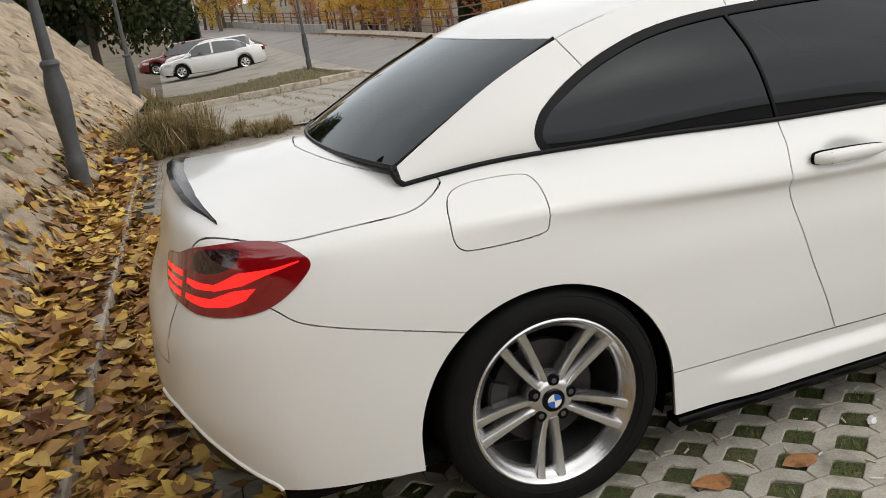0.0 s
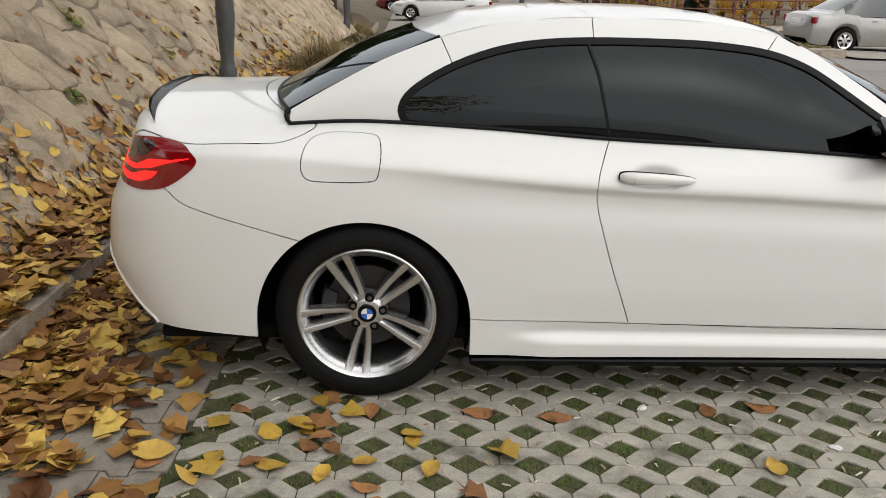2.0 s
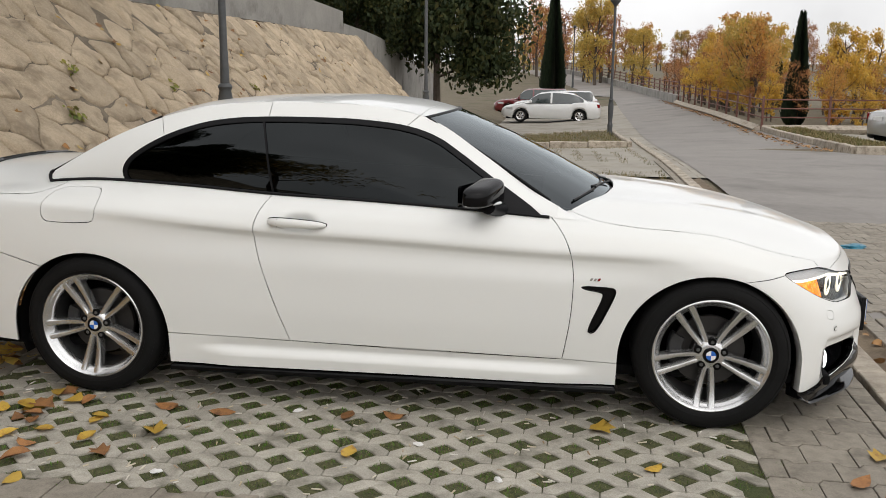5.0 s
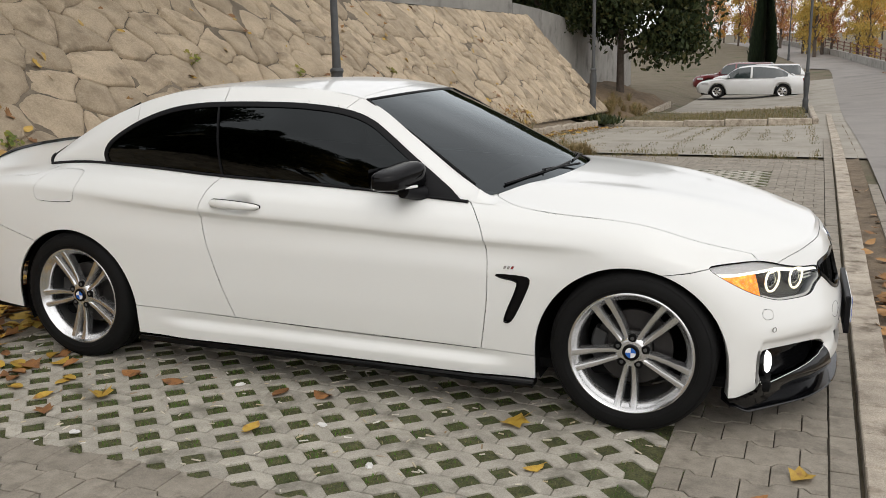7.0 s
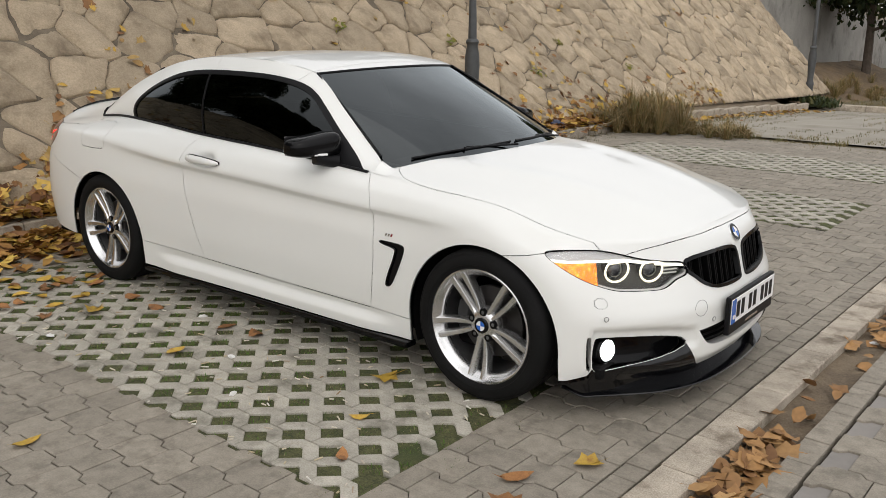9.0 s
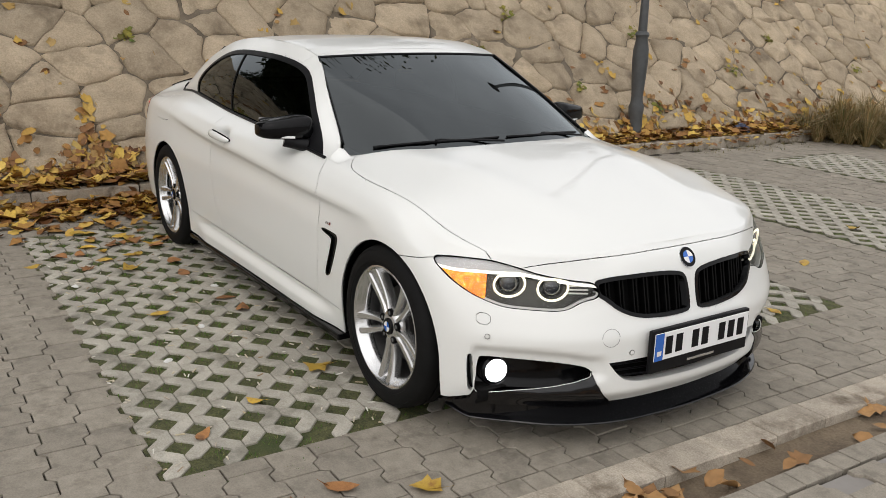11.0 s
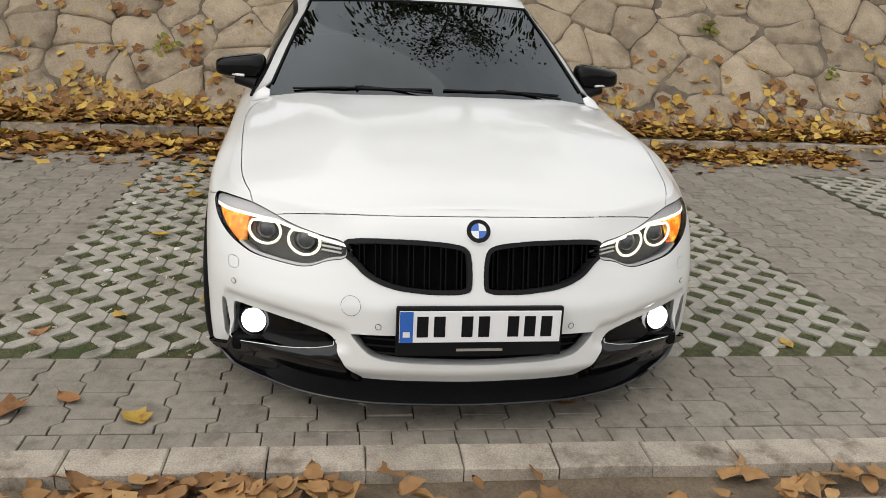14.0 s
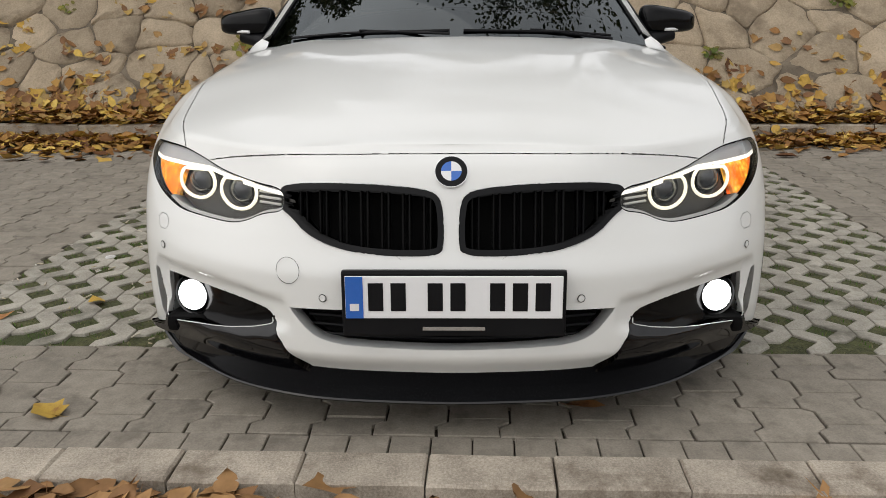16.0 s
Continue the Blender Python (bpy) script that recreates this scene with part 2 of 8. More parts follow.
M["caliper"] = material("cast_iron_caliper", (0.025, 0.025, 0.025), (0.045, 0.045, 0.045), rough=0.6, metal=0.2, bump=0.2)
M["slat"] = material("dark_grille_plastic", (0.002, 0.002, 0.002), (0.004, 0.004, 0.004), rough=0.35, bump=0.0, spec=0.12)


# ---- builders ----
def mesh_ob(name, verts, faces, mat, parent=None, smooth=False, label=""):
    me = bpy.data.meshes.new(name)
    me.from_pydata([tuple(v) for v in verts], [], [tuple(f) for f in faces])
    me.materials.append(mat)
    if smooth:
        me.polygons.foreach_set("use_smooth", [True] * len(me.polygons))
    me.update()
    ob = new(name, me)
    if parent is not None:
        ob.parent = parent
    if label:
        ob["label"] = label
    return ob


def part(name, bm, mat, parent, label="", smooth=False):
    """One bmesh as one mesh object under a thing or a part."""
    me = bpy.data.meshes.new(name)
    bmesh.ops.recalc_face_normals(bm, faces=bm.faces[:])
    bm.to_mesh(me)
    bm.free()
    me.materials.append(mat)
    if smooth:
        me.polygons.foreach_set("use_smooth", [True] * len(me.polygons))
        me.set_sharp_from_angle(angle=radians(38))
    ob = new(name, me)
    if parent is not None:
        ob.parent = parent
    if label:
        ob["label"] = label
    return ob


def box_bm(size, at=(0, 0, 0), bevel=0.0, segs=2, bm=None, rot=None):
    bm = bm or bmesh.new()
    m = Matrix.Translation(at) @ (rot or Matrix()) @ Matrix.Diagonal((*size, 1))
    r = bmesh.ops.create_cube(bm, size=1, matrix=m)
    if bevel:
        es = list({e for v in r["verts"] for e in v.link_edges})
        bmesh.ops.bevel(bm, geom=es, offset=bevel, segments=segs, affect="EDGES", profile=0.6)
    return bm


def lathe_bm(profile, segs=32, bm=None, m=None, ring=False):
    """Turn (radius, height) pairs about z."""
    bm = bm or bmesh.new()
    rings = []
    for r, z in profile:
        rings.append([bm.verts.new((r * math.cos(2 * math.pi * i / segs), r * math.sin(2 * math.pi * i / segs), z)) for i in range(segs)])
    for a, b in zip(rings, rings[1:]):
        for i in range(segs):
            bm.faces.new((a[i], a[(i + 1) % segs], b[(i + 1) % segs], b[i]))
    if ring:
        a, b = rings[-1], rings[0]
        for i in range(segs):
            bm.faces.new((a[i], a[(i + 1) % segs], b[(i + 1) % segs], b[i]))
    elif profile[0][0] > 1e-6:
        bm.faces.new(rings[0][::-1])
    if profile[-1][0] > 1e-6 and not ring:
        bm.faces.new(rings[-1])
    bmesh.ops.remove_doubles(bm, verts=[v for r in rings for v in r], dist=1e-6)
    if m is not None:
        bmesh.ops.transform(bm, matrix=m, verts=bm.verts[:])
    return bm


def tube_bm(points, radius, segs=8, bm=None, closed=False, radii=None):
    """A tube along points."""
    bm = bm or bmesh.new()
    pts = [Vector(p) for p in points]
    rings, n = [], len(pts)
    up = Vector((0.13, 0.21, 0.97))
    for i, p in enumerate(pts):
        d = (pts[(i + 1) % n] - pts[i - 1]) if closed else (pts[min(i + 1, n - 1)] - pts[max(i - 1, 0)])
        d.normalize()
        a = d.cross(up).normalized()
        b = a.cross(d)
        r = radii[i] if radii else radius
        rings.append([bm.verts.new(p + r * (math.cos(2 * math.pi * k / segs) * a + math.sin(2 * math.pi * k / segs) * b)) for k in range(segs)])
    pairs = list(zip(rings, rings[1:])) + ([(rings[-1], rings[0])] if closed else [])
    for a, b in pairs:
        for k in range(segs):
            bm.faces.new((a[k], a[(k + 1) % segs], b[(k + 1) % segs], b[k]))
    if not closed:
        bm.faces.new(rings[0][::-1])
        bm.faces.new(rings[-1])
    return bm


def prism(poly, top=0.0, depth=0.05, bevel=0.005):
    """Vertices and faces of a block with a bevelled top, from its outline."""
    n = len(poly)
    c = Vector((sum(p[0] for p in poly) / n, sum(p[1] for p in poly) / n))
    inset = []
    for i in range(n):
        a, b, d = Vector(poly[i - 1]), Vector(poly[i]), Vector(poly[(i + 1) % n])
        e1, e2 = (b - a).normalized(), (d - b).normalized()
        nrm = Vector((-(e1.y + e2.y), e1.x + e2.x))
        nrm = nrm.normalized() if nrm.length > 1e-9 else (c - b).normalized()
        inset.append(b + nrm * bevel)
    vs = [(p[0], p[1], top - depth) for p in poly] + [(p[0], p[1], top - bevel * 0.8) for p in poly] + [(p[0], p[1], top) for p in inset]
    fs = [tuple(range(2 * n, 3 * n))]
    for k in (0, n):
        fs += [(k + i, k + (i + 1) % n, k + n + (i + 1) % n, k + n + i) for i in range(n)]
    return vs, fs


def joined(name, items, mat, parent=None, smooth=False):
    """items: (verts, faces, matrix); one mesh of them all."""
    vs, fs = [], []
    for v, f, m in items:
        k = len(vs)
        vs += [m @ Vector(p) for p in v]
        fs += [tuple(i + k for i in q) for q in f]
    return mesh_ob(name, vs, fs, mat, parent, smooth)


SKEW = 0.024  # the paving runs slightly askew to the car


def lot(u, v, z=0.0):
    return Vector((u + SKEW * v, v - SKEW * u, z))


LOT = Matrix.Rotation(-math.atan(SKEW), 4, "Z")


def smoothstep(a, b, t):
    t = min(1.0, max(0.0, (t - a) / (b - a)))
    return t * t * (3 - 2 * t)


def height(x, y):
    """The lie of the land: level round the car, falling away behind, then a long rise."""
    cross = 0.1 * smoothstep(8, 36, y) * (1 - smoothstep(44, 66, y)) * smoothstep(-3.4, -2.3, x)  # the bays lie lower than the road
    return -0.47 * smoothstep(6, 26, y) + 2.2 * smoothstep(40, 118, y) + 6 * smoothstep(118, 600, y) + cross * (min(max(x, -1.0), 7.0) - 4.2 - 2.8 * smoothstep(8, 10, x))


# ---- ground, road, paving ----
def axis_steps():
    a = [-1500, -700, -300, -150, -90, -60, -42, -30, -22]
    return a + [i * 2.0 for i in range(-9, 10)] + [-k for k in reversed(a)]


gx = axis_steps()
gy = [-1500, -600, -200, -80, -40, -20, -10, -4, 0, 4] + [6 + 2 * i for i in range(32)] + [75, 85, 95, 105, 115, 150, 220, 350, 600, 1500]
gv = [(x, y, height(x, y) - 0.045) for y in gy for x in gx]
gf = [(j * len(gx) + i, j * len(gx) + i + 1, (j + 1) * len(gx) + i + 1, (j + 1) * len(gx) + i) for j in range(len(gy) - 1) for i in range(len(gx) - 1)]
ground = tagged(mesh_ob("ground", gv, gf, M["ground"], smooth=True), "dry brown verge earth with thin grass", "ground", kind="structure")


def road_centre(y):
    return -11 * smoothstep(52, 135, y)


rv, rf = [], []
rys = [-60, -30, -15, -8, -4, 0, 4] + [6 + 2 * i for i in range(32)] + [75, 85, 95, 105, 115, 130]
for y in rys:
    left, right = 2.72 + SKEW * y * (y < 60), (30 if y < 17.5 else 7.0)
    for k in range(9):
        x = left + (right - left) * k / 8 + road_centre(y)
        rv.append((x, y, height(x, y) - 0.012))
for j in range(len(rys) - 1):
    for k in range(8):
        rf.append((j * 9 + k, j * 9 + k + 1, (j + 1) * 9 + k + 1, (j + 1) * 9 + k))
road = tagged(mesh_ob("road", rv, rf, M["road"], smooth=True), "worn grey block-paved road climbing a hill", "road", kind="structure")

pavement = tagged(new("pavement"), "grey interlocking pavers round grass grid parking bays", "pavement", kind="structure")
BAYS = [(-1.97, 1.59, -1.79, 2.0008), (-1.97, 1.59, 3.38, 4.6436), (-1.97, 1.59, 5.86, 7.1236)]
for k, (u0, u1, v0, v1) in enumerate(BAYS):
    nu, nv = 60, 60
    vs, fs = [], []
    for i in range(nu + 1):
        for j in range(nv + 1):
            u, v = u0 - 0.012 + (u1 - u0 + 0.02) * i / nu, v0 - 0.012 + (v1 - v0 + 0.02) * j / nv
            p = lot(u, v)
            vs.append((p.x, p.y, height(p.x, p.y) - 0.009 + 0.006 * noise.noise((u * 7, v * 7, 0)) + 0.004 * noise.noise((u * 31, v * 31, 3))))
    fs = [(i * (nv + 1) + j, (i + 1) * (nv + 1) + j, (i + 1) * (nv + 1) + j + 1, i * (nv + 1) + j + 1) for i in range(nu) for j in range(nv)]
    mesh_ob("bay_soil", vs, fs, M["soil"], pavement, smooth=True, label="dark mossy soil between grid pavers")

# grid pavers: zigzag ribbons that touch at their peaks and leave diamond holes
GP, GW, GF, GG, GH = 0.2095, 0.1053, 0.086, 0.006, 0.0585
GJ = 0.0017  # half a joint
grid_poly = [(GJ, GJ), (GF / 2, GJ), (GP / 2 - 0.006, GH - 0.005), (GP / 2 + 0.006, GH - 0.005), (GP - GF / 2, GJ), (GP - GJ, GJ),
             (GP - GJ, GW - GH), (GP / 2 + GF / 2, GW - GJ), (GP / 2 - GF / 2, GW - GJ), (GJ, GW - GH)]
GRID_V, GRID_F = prism(grid_poly, 0.0, 0.045, 0.0035)
# interlocking pavers: wavy sides that match from column to column
PL, PW, PA = 0.1933, 0.1648, 0.0145
WAVE_U, WAVE_O = [-0.5, -0.20, -0.08, 0.20, 0.32, 0.5], [1, 1, -1, -1, 1, 1]


def wave(u):
    return PA * float(np.interp((u / PL + 0.5) % 1.0 - 0.5, WAVE_U, WAVE_O))


def paver_poly(u0, u1):
    """Outline between two joints across a column; the waves follow the run of the column."""
    us = sorted({u0, u1} | {(k + f) * PL for k in range(int(u0 / PL) - 2, int(u1 / PL) + 3) for f in WAVE_U[1:5] if u0 + 0.004 < (k + f) * PL < u1 - 0.004})
    e = lambda u: u + (0.0022 if u == u0 else -0.0022 if u == u1 else 0)
    return [(e(u), wave(u) + 0.0029) for u in us] + [(e(u), PW + wave(u) - 0.0029) for u in reversed(us)]


SOLD_V, SOLD_F = prism([(0.002, 0.002), (0.098, 0.002), (0.098, 0.103), (0.002, 0.103)], 0.0, 0.06, 0.003)


def piece_data(name, v, f, mat):
    me = bpy.data.meshes.new(name)
    me.from_pydata(v, [], f)
    me.materials.append(mat)
    return me


grid_me = piece_data("grid_paver", GRID_V, GRID_F, M["grid_concrete"])
pave_cache = {}


def paver(u0, u1):
    """Mesh data of a paver cut to [u0, u1], shared between alike ones; its origin lies at u0."""
    key = (round((u0 / PL) % 1.0, 3), round(u1 - u0, 4))
    if key not in pave_cache:
        poly = [(u - u0, v) for u, v in paver_poly(u0, u1)]
        vs, fs = prism(poly, 0.0, 0.06, 0.003)
        pave_cache[key] = (vs, fs, piece_data("paver", vs, fs, M["paver"]))
    return pave_cache[key]


sold_me = piece_data("edge_paver", SOLD_V, SOLD_F, M["paver"])
rng = random.Random(4)


def seat(u, v, tilt=0.25):
    """Pose of a piece whose corner lies at (u, v) of the lot, slightly uneven."""
    p = lot(u, v)
    return Matrix.Translation((p.x, p.y, height(p.x, p.y) + rng.uniform(-0.002, 0.002))) @ LOT @ pose(0, 0, 0, rng.uniform(-tilt, tilt), rng.uniform(-tilt, tilt), rng.uniform(-tilt, tilt))


singles, grid_rest, pave_rest = [], [], []
for b, (u0, u1, v0, v1) in enumerate(BAYS):
    for k in range(round((v1 - v0) / GW)):
        for j in range(17):
            if k % 2 and j == 16:
                continue
            m = seat(u0 + (j + 0.5 * (k % 2)) * GP, v0 + k * GW)
            if b == 0 and v0 + k * GW < -0.12:
                singles.append((grid_me, m))
            else:
                grid_rest.append((GRID_V, GRID_F, m))


def spans(u0, u1, v):
    """The parts of a paver that lie outside the bays."""
    for b0, b1, v0, v1 in BAYS:
        if v0 - 0.05 < v + PW / 2 < v1 + 0.03:
            return [(a, b) for a, b in ((u0, min(u1, b0)), (max(u0, b1), u1)) if b - a > 0.03]
    return [(u0, u1)] if u1 - u0 > 0.03 else []


U_FRONT, U_BACK = 2.168, -2.80
for c in range(-34, 88):
    v = BAYS[0][2] + c * PW
    for j in range(-15, 11):
        u = 1.59 + (j - 0.02) * PL - (PL / 2 if c % 2 else 0) - 7 * PL
        for a, b in spans(max(u, U_BACK), min(u + PL, U_FRONT), v):
            if v > 8.3 or b - a < 0.03:
                continue
            vs, fs, me = paver(a, b)
            m = seat(a, v)
            if (-3.0 < v < -1.85 and a > -0.5) or (a > 1.5 and -1.9 < v < 1.9):
                singles.append((me, m))
            else:
                pave_rest.append((vs, fs, m))
for c in range(-48, 118):
    m = seat(2.17, c * 0.105)
    if -14 < c < 15:
        singles.append((sold_me, m))
    else:
        pave_rest.append((SOLD_V, SOLD_F, m))
for c in range(-22, 30):
    for j in range(12):
        u = 2.715 + j * PL + (PL / 2 if c % 2 else 0)
        vs, fs, me = paver(u, u + PL)
        pave_rest.append((vs, fs, seat(u, c * PW)))
for c in range(-40, 60):
    pave_rest.append((SOLD_V, SOLD_F, seat(2.605, c * 0.105)))

# sandy bedding that shows in the joints
for u0, u1, v0, v1 in ((1.596, 2.272, -6.0, 8.4), (-2.81, -1.976, -6.0, 8.4), (-1.976, 1.596, -6.0, -1.80), (-1.976, 1.596, 2.012, 3.37), (-1.976, 1.596, 4.652, 5.85), (-1.976, 1.596, 7.132, 8.4)):
    n = max(2, int(v1 - v0))
    vs = []
    for k in range(n + 1):
        for u in (u0, u1):
            p = lot(u, v0 + (v1 - v0) * k / n)
            vs.append((p.x, p.y, height(p.x, p.y) - 0.013))
    mesh_ob("bedding", vs, [(2 * k, 2 * k + 1, 2 * k + 3, 2 * k + 2) for k in range(n)], M["bedding"], pavement, label="sandy bedding between the pavers")

# kerb stones along the front, with a drainage gutter, and along the foot of the bank
kerb = tagged(new("kerb"), "weathered concrete kerb stones beside a leafy gutter", "kerb", kind="structure")
KS_V, KS_F = prism([(0.002, 0.002), (0.148, 0.002), (0.148, 0.298), (0.002, 0.298)], 0.0, 0.2, 0.008)
kerb_me = piece_data("kerb_stone", KS_V, KS_F, M["kerb"])
for c in range(-20, 80):
    m = seat(2.285, -0.30 + c * 0.30, 0.5)
    m.translation.z += 0.018
    singles.append((kerb_me, m, kerb))
bank_kerb = tagged(new("bank_kerb"), "low concrete kerb at the foot of the bank, half buried in leaves", "kerb", kind="structure")
BK_V, BK_F = prism([(0.003, 0.004), (0.117, 0.004), (0.117, 0.795), (0.003, 0.795)], 0.0, 0.25, 0.012)
bank_me = piece_data("kerb_stone", BK_V, BK_F, M["kerb"])
for c in range(-8, 21):
    m = seat(-2.93, c * 0.80, 0.3)
    m.translation.z += 0.125
    singles.append((bank_me, m, bank_kerb))
gut = []
for y in [i * 0.5 for i in range(-12, 50)]:
    for du in (2.425, 2.48, 2.545, 2.61):
        p = lot(du, y)
        gut.append((p.x, p.y, height(p.x, p.y) - (0.034 if du < 2.6 else 0.018) - 0.01 * noise.noise((du * 9, y * 3, 1))))
gutter = tagged(mesh_ob("gutter", gut, [(4 * i + k, 4 * i + k + 1, 4 * i + k + 5, 4 * i + k + 4) for i in range(len(gut) // 4 - 1) for k in range(3)], M["earth"], smooth=True), "shallow earthy gutter full of dead leaves", "gutter", kind="structure")

verge_v = []
for y in [i * 0.25 for i in range(-36, 64)]:
    for u, z in ((-2.84, 0.10), (-2.98, 0.115), (-3.12, 0.14), (-3.30, 0.20)):
        p = lot(u, y)
        verge_v.append((p.x, p.y, height(p.x, p.y) + z + 0.02 * noise.noise((u * 4, y * 2, 8))))
verge = tagged(mesh_ob("verge", verge_v, [(4 * i + k, 4 * i + k + 1, 4 * i + k + 5, 4 * i + k + 4) for i in range(len(verge_v) // 4 - 1) for k in range(3)], M["earth"], smooth=True), "narrow strip of bare soil at the foot of the bank", "verge", kind="structure")

# ---- stone-faced bank ----
BANK_X, BANK_Z, BANK_TOP = -3.17, 0.16, 2.42  # foot and crest; it leans back at about 45 degrees
BANK_DIR = Vector((-1.03, 0, 1)).normalized()
BANK_N = Vector((1, 0, 1.03)).normalized()
BANK_LEN = (BANK_TOP - BANK_Z) / BANK_DIR.z
BANK_Y0, BANK_Y1 = -9.0, 19.6


def bank(y, w, out=0.0):
    """A point on the bank: y along it, w metres up its face."""
    fall = height(4.2, y)
    return Vector((BANK_X + SKEW * y, y, BANK_Z + fall * (1 - w / BANK_LEN))) + BANK_DIR * w + BANK_N * out


def voronoi(seeds, bounds):
    """Cells of a plan by clipping a box against each near neighbour."""
    x0, y0, x1, y1 = bounds
    cells = []
    for i, s in enumerate(seeds):
        near = sorted((t for k, t in enumerate(seeds) if k != i and (t - s).length < 1.7), key=lambda t: (t - s).length)[:14]
        poly = [Vector((s.x - 1, s.y - 1)), Vector((s.x + 1, s.y - 1)), Vector((s.x + 1, s.y + 1)), Vector((s.x - 1, s.y + 1))]
        planes = [((t + s) / 2, (t - s).normalized()) for t in near] + [(Vector((x0, 0)), Vector((-1, 0))), (Vector((x1, 0)), Vector((1, 0))), (Vector((0, y0)), Vector((0, -1))), (Vector((0, y1)), Vector((0, 1)))]
        for c, nrm in planes:
            out = []
            for a, b in zip(poly, poly[1:] + poly[:1]):
                da, db = (a - c).dot(nrm), (b - c).dot(nrm)
                if da <= 0:
                    out.append(a)
                if da * db < 0:
                    out.append(a + (b - a) * (da / (da - db)))
            poly = out
            if len(poly) < 3:
                break
        if len(poly) >= 3:
            cells.append((s, poly))
    return cells


seeds = []
row = 0
w = 0.1
while w < BANK_LEN:
    y = BANK_Y0 + (0.27 if row % 2 else 0) + rng.uniform(0, 0.2)
    while y < BANK_Y1:
        seeds.append(Vector((y + rng.uniform(-0.17, 0.17), w + rng.uniform(-0.16, 0.16))))
        y += rng.uniform(0.30, 0.70)
    w += 0.40
    row += 1
embankment = tagged(new("embankment"), "sloping bank faced with irregular mortared fieldstones", "retaining bank", kind="structure")
bv, bf = [], []
ny, nw = 300, 36
for i in range(ny + 1):
    for j in range(nw + 1):
        y, w = BANK_Y0 + (BANK_Y1 - BANK_Y0) * i / ny, BANK_LEN * j / nw
        bv.append(bank(y, w, 0.008 + 0.02 * noise.noise((y * 1.4, w * 1.4, 5)) + 0.01 * noise.noise((y * 6, w * 6, 1))))
bf = [(i * (nw + 1) + j, (i + 1) * (nw + 1) + j, (i + 1) * (nw + 1) + j + 1, i * (nw + 1) + j + 1) for i in range(ny) for j in range(nw)]
k0 = len(bv)
for y, x, z in ((BANK_Y0, -40, BANK_TOP), (BANK_Y1, -40, BANK_TOP)):
    bv.append(Vector((x, y, z)))
bf.append((nw, (ny) * (nw + 1) + nw, k0 + 1, k0))
bf.append(tuple(ny * (nw + 1) + j for j in range(nw + 1)) + (k0 + 1,))
mesh_ob("bank_body", bv, bf, M["mortar"], embankment, smooth=False)
stones_rest = []
stone_parts = []


def warped(q):
    """Bend the plan of the stones, alike for neighbours, so that no joint runs straight."""
    a, b = noise.noise((q.x * 2.1, q.y * 2.1, 31)), noise.noise((q.x * 2.1, q.y * 2.1, 57))
    c, d = noise.noise((q.x * 8, q.y * 8, 13)), noise.noise((q.x * 8, q.y * 8, 71))
    return Vector((q.x + 0.075 * a + 0.028 * c, min(BANK_LEN, max(0.0, q.y + 0.075 * b + 0.028 * d))))


for s, poly in voronoi(seeds, (BANK_Y0, 0.0, BANK_Y1, BANK_LEN)):
    n = len(poly)
    # an uneven outline, its corners knocked off
    ring = []
    for a, b in zip(poly, poly[1:] + poly[:1]):
        for f in (0.10, 0.30, 0.5, 0.70, 0.90) if (b - a).length > 0.12 else (0.25, 0.75):
            ring.append(warped(a + (b - a) * f))
    s = warped(s)
    lift = rng.uniform(0.024, 0.05)
    tilt = Vector((rng.uniform(-0.06, 0.06), rng.uniform(-0.06, 0.06)))
    vs, m = [], len(ring)
    for shrink, out in ((0.004, -0.03), (0.010, 0.55), (0.040, 0.92)):
        for q in ring:
            d = s - q
            open_ = 0.35 + 1.3 * smoothstep(-0.35, 0.5, noise.noise((q.x * 1.7, q.y * 1.7, 21)))
            r = q + d.normalized() * min(shrink * open_ + 0.010 * noise.noise((q.x * 11, q.y * 11, 2)), d.length * 0.5)
            o = out * lift + (r - s).dot(tilt) * (out > 0) + (0.026 * noise.noise((r.x * 4, r.y * 4, 7)) + 0.012 * noise.noise((r.x * 13, r.y * 13, 3))) * (out > 0.6)
            vs.append(bank(r.x, r.y, max(o, -0.03)))
    for q in ring:
        r = q.lerp(s, 0.55)
        vs.append(bank(r.x, r.y, lift * 1.45 + (r - s).dot(tilt) + 0.034 * noise.noise((r.x * 5, r.y * 5, 9)) + 0.014 * noise.noise((r.x * 12, r.y * 12, 4))))
    vs.append(bank(s.x, s.y, lift * 1.6 + 0.025 * noise.noise((s.x * 5, s.y * 5, 9))))
    fs = []
    for k in range(3):
        fs += [(k * m + i, k * m + (i + 1) % m, (k + 1) * m + (i + 1) % m, (k + 1) * m + i) for i in range(m)]
    fs += [(3 * m + i, 3 * m + (i + 1) % m, 4 * m) for i in range(m)]
    if -3.2 < s.x < 9.6:
        stone_parts.append((vs, fs))
    else:
        stones_rest.append((vs, fs, Matrix()))


